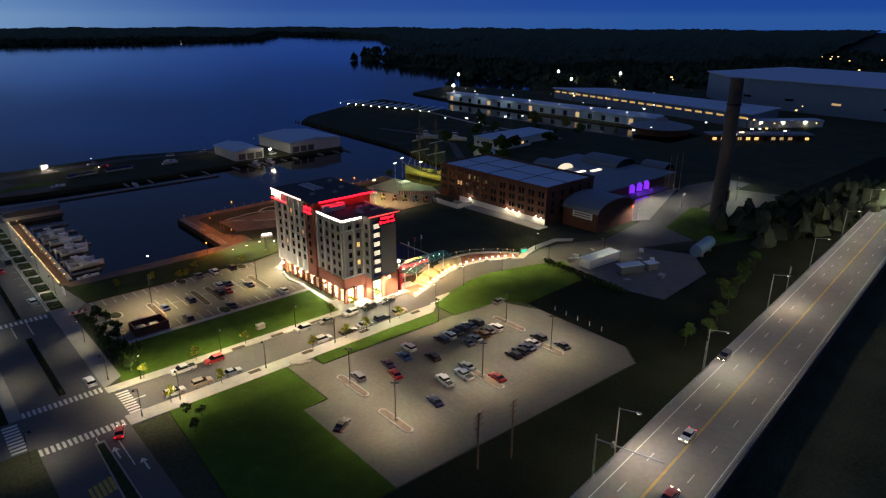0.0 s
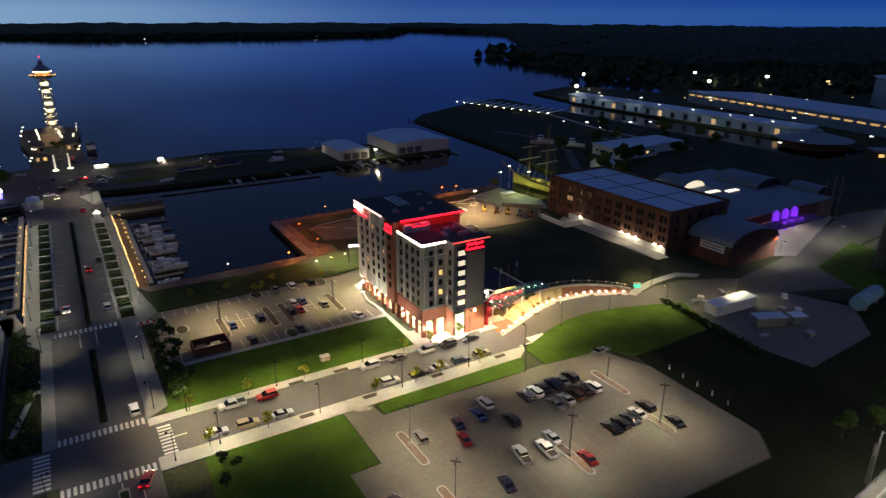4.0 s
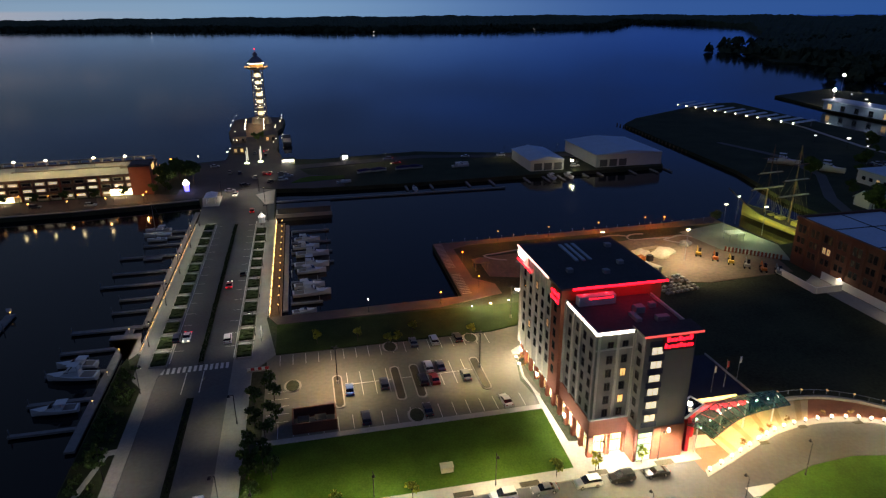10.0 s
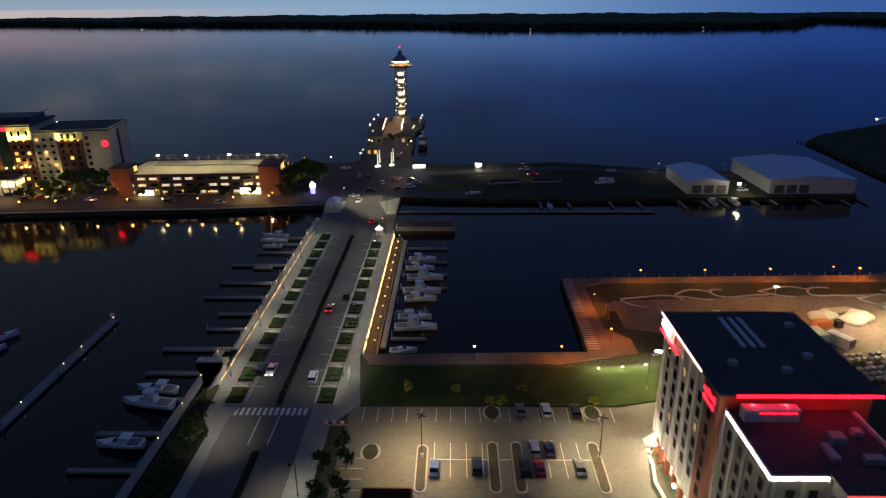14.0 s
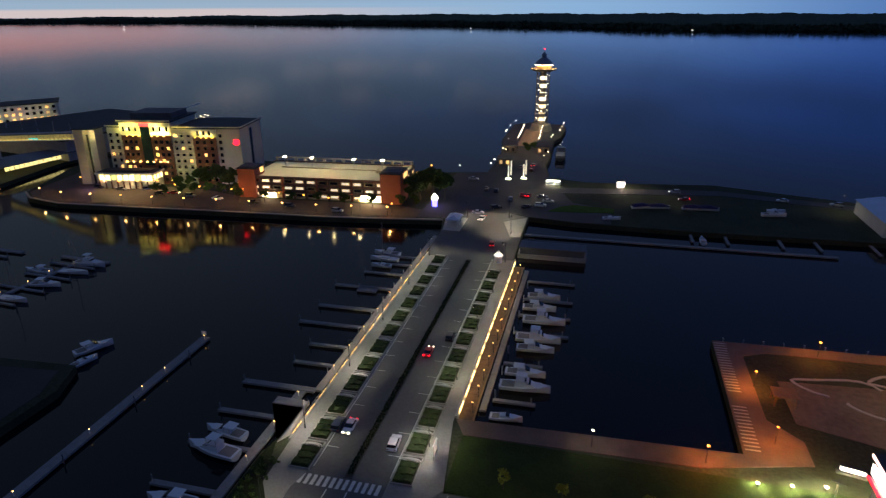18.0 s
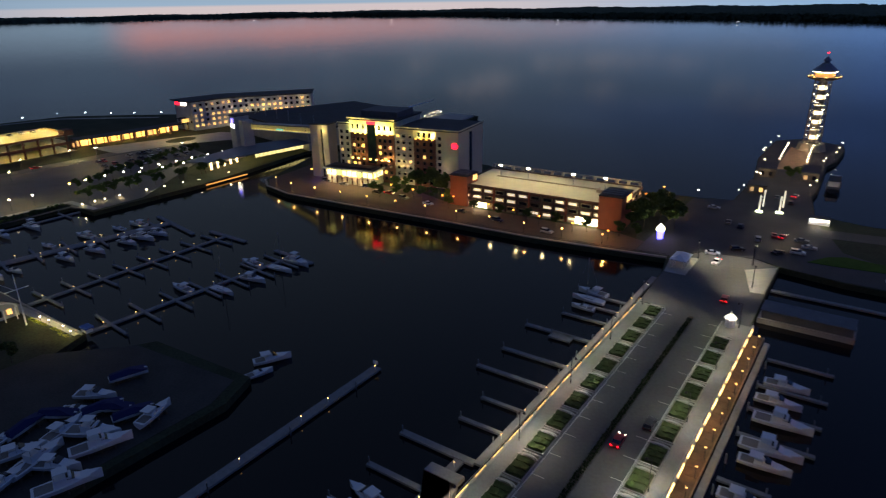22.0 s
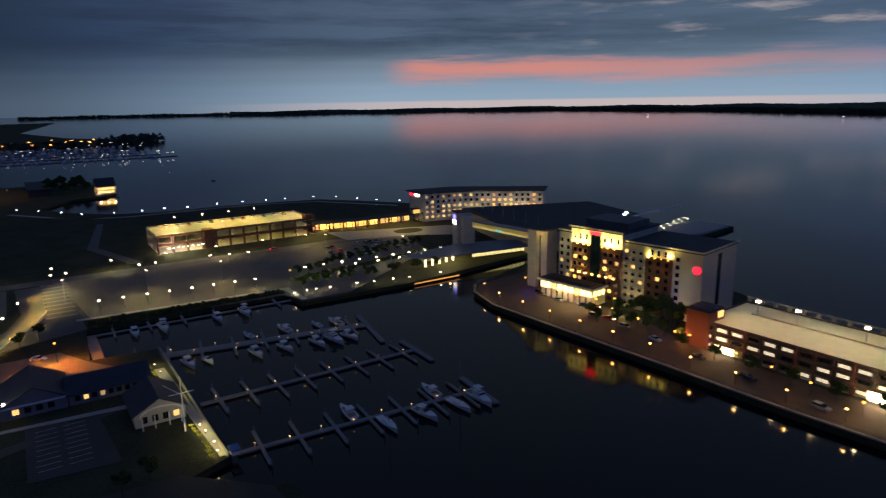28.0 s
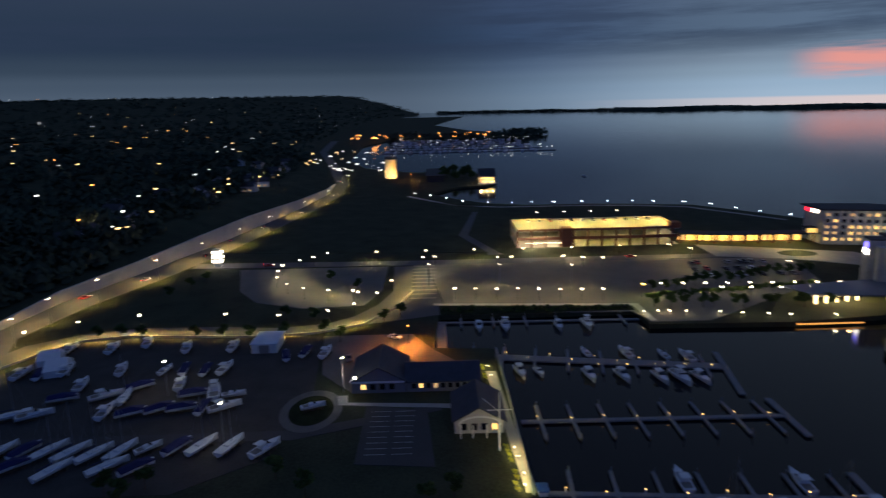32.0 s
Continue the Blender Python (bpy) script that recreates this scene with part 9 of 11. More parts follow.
# ---- boat sheds on the breakwater ----
for x0, x1, y0, y1, h, words in ((124, 142, 108, 138, 5.4, "low white boat shed with a pale blue roof"), (160, 197, 108, 150, 6.4, "large white boat shed with a pale blue roof on the breakwater")):
    b = thing("boat_shed", words, "boat shed", "boat sheds")
    boxes("wall", [(x0, y0, -0.3, x1, y1, h)], material("white_siding", (0.60, 0.60, 0.58), 0.7, vary=0.08), b, "white siding")
    bm = bmesh.new()
    xm = (x0 + x1) / 2
    v = [bm.verts.new(p) for p in ((x0 - 0.5, y0 - 0.5, h), (x1 + 0.5, y0 - 0.5, h), (x1 + 0.5, y1 + 0.5, h), (x0 - 0.5, y1 + 0.5, h), (xm, y0 - 0.5, h + 1.8), (xm, y1 + 0.5, h + 1.8))]
    for f in ((0, 1, 4), (1, 2, 5, 4), (2, 3, 5), (3, 0, 4, 5), (3, 2, 1, 0)):
        bm.faces.new([v[i] for i in f])
    part("roof", bm, ROOFPALE, b, "pale blue-grey metal roof")
    for k in range(3):
        boxes("door", [(x0 + 2 + 5.4 * k, y0 - 0.08, 0.2, x0 + 6.2 + 5.4 * k, y0, 3.8)], material("grey_door", (0.10, 0.105, 0.11), 0.6), b, "dark roller door")
boxes_ = thing("shed_floodlight", "bright floodlight on a short post between the sheds", "floodlight", "", turned(146, 107, 0))
bm = bmesh.new()
add_cyl(bm, 0, 0, 0, 4.4, 0.1, n=6)
part("post", bm, STEEL, boxes_)
boxes("head", [(-0.7, -0.3, 4.2, 0.7, 0.1, 5.2)], WHITEGLOW, boxes_)
lamp("shed_flood", (146, 104, 5), 1500, (1.0, 0.9, 0.6))
for x in (118, 128, 136, 150, 158, 176, 188, 196, 100, 88, 70, 58):
    dock("dock_finger", [(x, 92 if x < 150 else 96, x + 1.0, 103 if x < 150 else 108)], "narrow floating finger dock below the breakwater")
dock("dock_basin_north", [(-1, 86, 104, 87.6)], "long low dock below the breakwater")
for kind, x, y, rz in (("cruiser", 141, 100, 95), ("cruiser", 132, 100, 92), ("covered", 42, 126, 20), ("covered", 49, 127, 10), ("covered", 62, 128, 5), ("covered", 68, 128.6, 0), ("runabout", 30, 108, 10), ("runabout", 94, 132, 5), ("cruiser", 92, 126, 8), ("runabout", 62, 94, 90)):
    boat(kind, turned(x, y, -1.9 if y < 104 else -0.1, rz), "white boat laid up on the breakwater" if y > 104 else "white boat moored below the breakwater")
slab("breakwater_road", [(2, 140), (76, 152), (140, 138), (200, 134), (203, 140), (140, 145), (76, 160), (2, 150)], -0.3, 0.0, ASPHALT, "narrow asphalt road along the breakwater", "road")
for x, y in ((54, 140), (120, 140), (175, 137), (150, 138)):
    kit("street_lamp", build_street_lamp, turned(x, y, -0.4, 120))
    lamp("street_light", (x, y, 6.4), 700, (1.0, 0.85, 0.6), "SPOT", None, 0.3, 164, 0.4)
park([(150, 112, "suv", "white", 10), (153, 120, "saloon", "grey", 20), (156, 128, "suv", "black", 10), (100, 148, "saloon", "white", 170), (120, 146, "suv", "silver", 170)], "parked by the boat sheds")
# row of old piles
for k in range(34):
    f = k / 33
    p = thing("old_pile", "old timber mooring pile standing in the water", "pile", "old piles", turned(234 - 6 * f + 0.6 * math.sin(9 * f), 232 - 158 * f, -4))
    bm = bmesh.new()
    add_cyl(bm, 0, 0, 0, 3.4, 0.5, 0.45, 7)
    part("post", bm, TIMBER, p)

# ---- terminal buildings beyond the canal ----
sol = thing("white_terminal_block", "white stepped flat-roofed office by the canal", "building")
boxes("wall", [(266, 28, 0, 296, 52, 6)], WHITE, sol)
boxes("wall", [(296, 34, 0, 326, 56, 5)], WHITE, sol)
boxes("roof", [(265.5, 27.5, 6, 296.5, 52.5, 6.4)], ROOFPALE, sol)
boxes("roof", [(296.5, 33.5, 5, 326.5, 56.5, 5.4)], ROOFPALE, sol)
window_row(sol, (265.97, 30), (265.97, 50), 2, 5, 2, 1.6, 0.2, -90)
window_row(sol, (268, 27.97), (294, 27.97), 2, 6, 2, 1.6, 0.2)
for k in range(12):
    c_ = thing("slanted_shelter", "white mono-pitch shelter in a lit row on the quay", "shelter", "quay shelters", turned(322 + 2.4 * k, 286 - 9.2 * k, 0, -15))
    bm = bmesh.new()
    add_bar(bm, (-7, 0, 2.4), (7, 0, 4.6), 5.0, 0.25)
    part("roof", bm, ROOFPALE, c_)
    for x in (-5, 5):
        bm = bmesh.new()
        add_cyl(bm, x, 0, 0, 3.5, 0.15, n=6)
        part("post", bm, STEEL, c_)
    bm = bmesh.new()
    bmesh.ops.create_icosphere(bm, subdivisions=1, radius=0.5, matrix=Matrix.Translation((-7.6, -1.5, 2.2)))
    part("light", bm, WHITEGLOW, c_, "bright white light")
BLUECLAD = material("blue_grey_cladding", (0.24, 0.33, 0.44), 0.6, 0.1, vary=0.1)
for nm, words, plan, h in (("transit_shed", "very long blue-grey transit shed along the canal", [(421, 250), (438, 252), (446, 20), (424, 14)], 6.5), ("repair_hall", "long blue-grey workshop with a lit clerestory", [(520, 190), (560, 150), (536, -34), (478, -36)], 10.0), ("ship_hall", "huge pale blue ship assembly hall", [(660, 92), (612, 46), (586, -160), (760, -170), (790, 60)], 26.0)):
    b = thing(nm, words, "industrial hall")
    bm = bmesh.new()
    add_prism(bm, plan, -0.12, h)
    part("wall", bm, BLUECLAD, b)
    cx, cy = sum(p[0] for p in plan) / len(plan), sum(p[1] for p in plan) / len(plan)
    bm = bmesh.new()
    add_prism(bm, [(cx + (x - cx) * 1.02, cy + (y - cy) * 1.02) for x, y in plan], h, h + 0.8)
    part("roof", bm, ROOFPALE, b)
    x0, y0 = plan[0] if nm == "transit_shed" else plan[-1] if nm == "x" else plan[0]
    a, e = (plan[0], plan[3]) if nm == "transit_shed" else ((plan[0], plan[3]) if nm == "repair_hall" else (plan[1], plan[2]))
    rz = math.degrees(math.atan2(e[1] - a[1], e[0] - a[0]))
    d = Vector((e[0] - a[0], e[1] - a[1], 0)).normalized()
    off = Vector((d.y, -d.x, 0)) * 0.06
    n = {"transit_shed": 18, "repair_hall": 22, "ship_hall": 5}[nm]
    for k in range(n):
        f = (k + 0.5) / n
        x, y = a[0] + (e[0] - a[0]) * f + off.x, a[1] + (e[1] - a[1]) * f + off.y
        if nm == "transit_shed":
            window(b, x, y, 0.4, rz, 4.0, 4.2, GLASS if k % 4 else WINDOWDIM)
        elif nm == "repair_hall":
            window(b, x, y, 6.4, rz, 7.0, 1.6, glow_mat("clerestory_glow", (1.0, 0.58, 0.2), 1.1 if k % 5 else 0.6))
        else:
            window(b, x, y, 9.0, rz, 8.0, 2.0, WINDOWDIM if k == 2 else GLASS)
for k in range(7):
    y = 236 - 34 * k
    kit("mast_lamp", build_mast_lamp, turned(417 - 0.5 * k, y, -0.1), "tall lamp mast with a bright white head on the canal quay")
    lamp("canal_light", (416 - 0.5 * k, y, 10.4), 2200, (0.9, 0.95, 1.0), "SPOT", None, 0.4, 160, 0.5)
for x, y, h in ((523, 343, 14), (634, 277, 16), (645, 193, 18), (440, 262, 12), (600, 230, 12)):
    b = thing("floodlight_mast", "tall mast with a cluster of very bright floodlights", "floodlight", "", turned(x, y, -0.12))
    bm = bmesh.new()
    add_cyl(bm, 0, 0, 0, h, 0.3, 0.2, 8)
    part("pole", bm, STEEL, b)
    bm = bmesh.new()
    bmesh.ops.create_icosphere(bm, subdivisions=1, radius=1.5, matrix=Matrix.Translation((0, 0, h + 0.8)))
    part("lamps", bm, glow_mat("flood_glow", (1.0, 0.92, 0.75), 40.0), b)
    lamp("yard_flood", (x, y, h - 1), 12000, (1.0, 0.92, 0.8), "SPOT", None, 0.5, 160, 0.5)
dome = thing("round_pavilion", "broad round pavilion with a low conical roof", "pavilion", "", turned(408, -2, -0.1))
bm = bmesh.new()
add_cyl(bm, 0, 0, 0, 5, 20, n=20)
part("wall", bm, BROWNBRICK, dome)
bm = bmesh.new()
add_cyl(bm, 0, 0, 5, 9, 23, 5, 20)
add_cyl(bm, 0, 0, 9, 11, 5, 4, 12)
part("roof", bm, material("slate_blue_roof", (0.22, 0.25, 0.30)), dome)
lowb = thing("low_white_block", "long low white office wing with bright entrance lamps", "building", "", turned(480, -36, -0.1, -38))
boxes("wall", [(0, 0, 0, 60, 12, 5)], WHITE, lowb)
boxes("roof", [(-0.5, -0.5, 5, 60.5, 12.5, 5.4)], ROOFPALE, lowb)
for k in range(3):
    boxes("lamp", [(8 + 18 * k, -0.6, 3.4, 10 + 18 * k, -0.1, 4.4)], WHITEGLOW, lowb)
lowc = thing("low_lit_pavilion", "low dark pavilion row with warm lit windows", "building", "", turned(402, -44, -0.1, -42))
boxes("wall", [(0, 0, 0, 70, 10, 4)], BROWNBRICK, lowc)
boxes("roof", [(-1, -1.5, 4, 71, 11, 5)], material("slate_blue_roof", (0.22, 0.25, 0.30)), lowc)
window_row(lowc, (0, -0.03), (70, -0.03), 0.8, 12, 3, 2, 0.8)
# containers and tanks in the dark yard
slab("utility_yard", [(132, -118), (164, -121), (178, -152), (164, -164), (134, -166), (130, -147)], -0.3, 0.0, material("gravel", (0.13, 0.13, 0.135), 0.9, vary=0.25), "gravel utility yard", "yard")
for x, y, w, d, h, rz, nm, words, m in ((145, -134.6, 16, 4.4, 3.2, -4, "white_cabin", "long white site cabin in the gravel yard", WHITE), (145.4, -146.4, 8.5, 3.5, 2.8, -24, "machine_shed", "grey machine housing in the gravel yard", STEEL), (153.4, -149.4, 4, 3, 2.4, -20, "machine_shed", "grey machine housing in the gravel yard", STEEL)):
    b = thing(nm, words, "cabin", "", turned(x, y, 0, rz))
    boxes("body", [(-w / 2, -d / 2, 0.2, w / 2, d / 2, h)], m, b)
    boxes("roof", [(-w / 2 - 0.2, -d / 2 - 0.2, h, w / 2 + 0.2, d / 2 + 0.2, h + 0.2)], ROOFPALE, b)
    boxes("skid", [(-w / 2, -d / 2 + 0.3, 0, w / 2, d / 2 - 0.3, 0.2)], BLACKSTEEL, b)
tk = thing("horizontal_tank", "large blue horizontal storage tank on saddles", "tank", "", turned(182, -153, -0.12, 8))
bm = bmesh.new()
bmesh.ops.create_cone(bm, cap_ends=True, segments=16, radius1=2.2, radius2=2.2, depth=14, matrix=Matrix.Translation((0, 0, 2.6)) @ pose(0, 0, 0, 0, 90, 0))
part("vessel", bm, material("blue_tank", (0.16, 0.30, 0.42), 0.5), tk)
for x in (-4, 4):
    boxes("saddle", [(x - 0.4, -1.8, 0, x + 0.4, 1.8, 1.2)], CONCRETE, tk)

# bank of land between the museum and the canal: walk, laid-up yachts, trees, small house
slab("canal_walk", [(329, 30), (332, 30), (335, 117), (348, 180), (356, 250), (353, 250), (345, 181), (332, 118)], -0.3, 0.02, PAVING, "pale walk along the canal bank", "path")
slab("harbour_lane", [(204, -30), (208, -30), (236, 30), (262, 66), (272, 110), (262, 150), (258, 150), (267, 110), (258, 68), (232, 33)], -0.3, 0.0, ROADWAY, "grey asphalt lane across the harbour bank", "road")
for x, y, rz in ((257, 90, -40), (267, 71, -52)):
    kit("cradle", build_cradle, turned(x, y, -0.12, rz))
    boat("fly", turned(x, y, 0.72, rz) @ Matrix.Diagonal((1.35, 1.3, 1.3, 1)), "large white motor yacht laid up on the harbour bank", "laid-up yachts")
for k, (x, y) in enumerate(((249, 38), (261, 24), (236, 12), (244, 30), (256, 14), (328, 108), (322, 98), (227, 2), (268, 18), (276, 62), (284, 68), (300, 66), (340, 60), (350, 70), (358, 48), (312, 20), (296, 14), (230, -8), (336, 40), (362, 84), (338, 20), (214, -22), (248, 60))):
    tree(x, y, -0.12, kind="big" if k % 3 else "dark", rz=41 * k)
gabled("harbour_house", "small pale house with a blue-grey gabled roof by the harbour", 236, 13.5, 246, 21.5, 3.6, 6.8, "x", WHITE, ROOFPALE, 0.5)
for k in range(13):
    x, y = 300 + 4.2 * (k % 7), 74 + 5.0 * (k // 7)
    car(("suv", "saloon", "pickup")[k % 3], ("grey", "white", "black", "silver", "navy")[k % 5], turned(x, y, -0.11, 80), "car parked behind the canal office")
hedge_y = thing("yard_hedge", "dark unkempt hedge along the gravel yard", "hedge")
rng_y = random.Random(71)
bm = bmesh.new()
for k in range(34):
    leaf_clumps(bm, 22, 131.5 - 0.09 * k, -122 - 1.0 * k, 1.0, 1.3, 1.0, 0.4, rng_y)
part("foliage", bm, LEAF, hedge_y)
for x, y in ((150, -176), (157, -178), (164, -176), (171, -173), (144, -181), (182, -172), (120, -187), (112, -185), (131, -184)):
    tree(x, y, -0.12, kind="dark", rz=x * 23)
for k, (x, y, w, d) in enumerate(((139, -127, 2.4, 1.6), (143, -126, 1.8, 1.8), (152, -126.5, 3.0, 1.4), (157, -143, 2.0, 2.0), (160, -146, 1.6, 2.4), (137, -151, 2.2, 1.5), (149, -156, 2.8, 1.8), (166, -138, 2.0, 1.4))):
    ob = thing("yard_crate", "grey machine crate on the gravel yard", "crate", "yard crates", turned(x, y, 0, 31 * k))
    boxes("body", [(-w / 2, -d / 2, 0.12, w / 2, d / 2, 1.3)], (STEEL, WHITE, material("grey_plant", (0.34, 0.34, 0.35), 0.6, 0.3))[k % 3], ob)
    boxes("skid", [(-w / 2, -d / 2 + 0.2, 0, w / 2, d / 2 - 0.2, 0.12)], BLACKSTEEL, ob)

# ---- elevated highway ----


def hw(x, side):
    return (x, -202.5 + 0.1026 * (x - 48.8)) if side else (x, -218.4 + 0.1073 * (x - 67))


slab("highway_bank", [hw(-10, 1), hw(430, 1), hw(430, 0), hw(-10, 0)], -0.3, 3.2, material("bank_soil", (0.05, 0.05, 0.035), 0.95, vary=0.3), "dark embankment under the highway", "embankment")
slab("highway", [hw(-10, 1), hw(430, 1), hw(430, 0), hw(-10, 0)], 3.2, 4.0, material("highway_concrete", (0.20, 0.185, 0.165), 0.85, vary=0.16, scale=0.08, fine=0.9, bump=0.2), "pale worn highway deck", "road")
for f, m, nm in ((0.5, YELLOWPAINT, "yellow_centre_line"), (0.515, YELLOWPAINT, "yellow_centre_line"), (0.88, PAINT, "white_edge_line"), (0.06, PAINT, "white_edge_line")):
    a, b = (Vector((*hw(x, 0), 4.0)).lerp(Vector((*hw(x, 1), 4.0)), f) for x in (-10, 430))
    bm = bmesh.new()
    add_bar(bm, a + Vector((0, 0, 0.005)), b + Vector((0, 0, 0.005)), 0.16, 0.02)
    tagged(part(nm, bm, m), "painted line along the highway", "road marking", kind="structure")
dash = thing("lane_dashes", "broken white lane lines on the highway", "road marking", kind="structure")
for k in range(40):
    x = -8 + 11 * k
    for f in (0.27, 0.72):
        a = Vector((*hw(x, 0), 4.006)).lerp(Vector((*hw(x, 1), 4.006)), f)
        bm = bmesh.new()
        add_bar(bm, a, a + Vector((3.0, 0.31, 0)), 0.14, 0.02)
        part("mark", bm, PAINT, dash)
for sd in (0, 1):
    rail = thing("highway_guard_rail", "steel guard rail on posts along the highway edge", "guard rail", "guard rails")
    for k in range(22):
        x = -8 + 19.8 * k
        p, q = Vector((*hw(x, sd), 4.0)), Vector((*hw(x + 19.8, sd), 4.0))
        inn = Vector((0, -0.3 if sd else 0.3, 0))
        bm = bmesh.new()
        add_bar(bm, p + inn + Vector((0, 0, 0.75)), q + inn + Vector((0, 0, 0.75)), 0.08, 0.32)
        part("beam", bm, STEEL, rail)
        bm = bmesh.new()
        for f in (0.02, 0.35, 0.68):
            m_ = p.lerp(q, f) + inn
            add_bar(bm, m_, m_ + Vector((0, 0, 0.9)), 0.14)
        part("post", bm, STEEL, rail)


def build_cobra(at):
    ob = thing("highway_lamp", "tall steel highway lamp with a long bracket arm", "street lamp", "highway lamps", at)
    bm = bmesh.new()
    add_cyl(bm, 0, 0, 0, 13, 0.16, 0.09, 8)
    part("pole", bm, STEEL, ob)
    bm = bmesh.new()
    add_bar(bm, (0, 0, 12.8), (0, -3.4, 13.6), 0.1)
    part("arm", bm, STEEL, ob)
    boxes("head", [(-0.2, -4.3, 13.5, 0.2, -3.4, 13.72)], STEEL, ob)
    boxes("lens", [(-0.16, -4.2, 13.44, 0.16, -3.5, 13.5)], WHITEGLOW, ob, "lit lens")
    return ob


for x in (57, 100, 146, 189, 232, 276, 330):
    y = hw(x, 1)[1] + 1.2
    kit("cobra", build_cobra, turned(x, y, -0.2, 3))
    lamp("highway_light", (x + 0.3, y - 4, 13.2), 8000, (1.0, 0.84, 0.6), "SPOT", None, 0.4, 172, 0.15)
for x, y, kind, colour, rz in ((105.5, -198, "suv", "black", 186), (70, -208, "saloon", "silver", 186), (52, -214.5, "saloon", "red", 6)):
    car(kind, colour, turned(x, y, 4.0, rz), f"{colour} car driving on the highway with its lights on", True)
    lamp("headlights", (x + (-3 if rz > 90 else 3), y, 4.7), 260, NEUTRAL, "SPOT", (x + (-14 if rz > 90 else 14), y - (1.4 if rz > 90 else -1.4), 4.0), 0.1, 50, 0.6)
gan = thing("signal_mast", "steel signal mast with a long horizontal arm over the highway", "signal mast", "", turned(50, -200.6, -0.2, 6))
bm = bmesh.new()
add_cyl(bm, 0, 0, 0, 10.5, 0.2, 0.15, 8)
part("mast", bm, STEEL, gan)
bm = bmesh.new()
add_bar(bm, (0, 0, 9.6), (1.5, -12, 9.9), 0.18)
part("arm", bm, STEEL, gan)
boxes("box", [(0.2, -3.4, 9.2, 0.7, -2.9, 10.2)], STEEL, gan)
for x in (102, 168):
    sg = thing("highway_sign", "grey road sign on a steel post below the highway", "sign", "", turned(x, hw(x, 1)[1] + 2.2, -0.2, 30))
    bm = bmesh.new()
    add_cyl(bm, 0, 0, 0, 7.5, 0.1, n=6)
    part("post", bm, STEEL, sg)
    boxes("panel", [(-0.8, -0.15, 6.6, 0.8, -0.05, 8.6)], STEEL, sg)


# ---- west marina ----
def ribbon(name, left, right, z, mat, words, category, depth=0.4):
    slab(name, list(left) + list(right)[::-1], z - depth, z, mat, words, category)


def patch(name, rows, mat, words, category, z):
    slab(name, rows[0], -0.4, z, mat, words, category)


def jetty(a, b, width, fingers, reach, head, words, lights=6, fingers_w=0.9):
    """A floating pier from a to b with fingers square to it and a cross head."""
    ob = thing("marina_pier", words, "dock", "marina piers")
    a, b = Vector((*a, -1.25)), Vector((*b, -1.25))
    d = (b - a).normalized()
    side = Vector((d.y, -d.x, 0))

    def run(p, q, w, name):
        bm = bmesh.new()
        add_bar(bm, p - Vector((0, 0, 0.25)), q - Vector((0, 0, 0.25)), w, 0.5)
        part(name, bm, DOCKWOOD, ob)
    run(a, b, width, "walkway")
    for k in range(fingers):
        c = a + (b - a) * ((k + 0.6) / (fingers + 0.1))
        for s in (-1, 1):
            run(c + side * s * (width / 2), c + side * s * (width / 2 + reach), fingers_w, "finger")
            bm = bmesh.new()
            e = c + side * s * (width / 2 + reach - 0.3)
            add_cyl(bm, e.x + 0.7, e.y, -4, 0.3, 0.13, n=6)
            part("mooring_post", bm, STEEL, ob, "round steel pile")
    if head:
        run(b - side * head[0] + d * 0.6, b + side * head[1] + d * 0.6, 1.8, "cross_head")
    for k in range(lights):
        c = a + (b - a) * ((k + 0.5) / lights) + side * (width / 2 - 0.2) * (1 if k % 2 else -1)
        kit("dock_post", build_bollard, turned(c.x, c.y, -1.25))
    return ob


jetty((-228, -58), (-213, 27), 4.2, 8, 7.0, (12, 20), "wide floating marina pier with side fingers", 12)
jetty((-180.7, -41), (-180.2, 29), 1.5, 8, 8.5, (10, 11), "narrow floating marina pier with side fingers", 8)
jetty((-148.4, -40), (-142.9, 28), 1.5, 7, 8.5, (10, 10), "narrow floating marina pier with side fingers", 8)
jetty((-261, -61), (-259.5, 15), 1.4, 6, 5.0, None, "floating dock along the basin wall", 0)
dock("link_dock", [(-262, -63, -227, -59.5)], "floating link dock joining the basin and the pier")
for k in range(6):
    kit("dock_post", build_bollard, turned(-229 - 0.5 * k, -57 + 15 * k, -1.25) if k < 1 else turned(-216 + 0.6 * k, -30 + 9 * k, -1.25))

MARINA = [(-255, -47, "cruiser", 0), (-255, -37, "fly", 0), (-254, -17, "cruiser", 0), (-255, -6, "fly", 0),
          (-213, -37, "cruiser", 8), (-212.5, -31, "runabout", 10), (-209, -16, "cruiser", 6), (-208, -6, "cruiser", 10), (-206, 5, "cruiser", 8), (-205.5, 11, "fly", 10), (-205, 17, "cruiser", 12),
          (-226.5, 0, "cruiser", 190), (-224, 12, "runabout", 190), (-228, -13, "runabout", 190), (-222, 19, "cruiser", 190),
          (-138, 25.5, "fly", 0), (-138.2, 18.5, "sail", 5), (-150, 16.5, "cruiser", 180), (-139, 8, "cruiser", 10), (-140, -3, "sail", 0), (-152, -9, "cruiser", 180)]
NAMES = {"cruiser": "white motor cruiser", "fly": "large white flybridge cruiser", "runabout": "small white open boat", "sail": "white sailing boat with a bare mast", "covered": "boat under a blue winter cover"}
for x, y, kind, rz in MARINA:
    boat(kind, turned(x, y, -2.0, rz), NAMES[kind] + " moored at a marina pier")

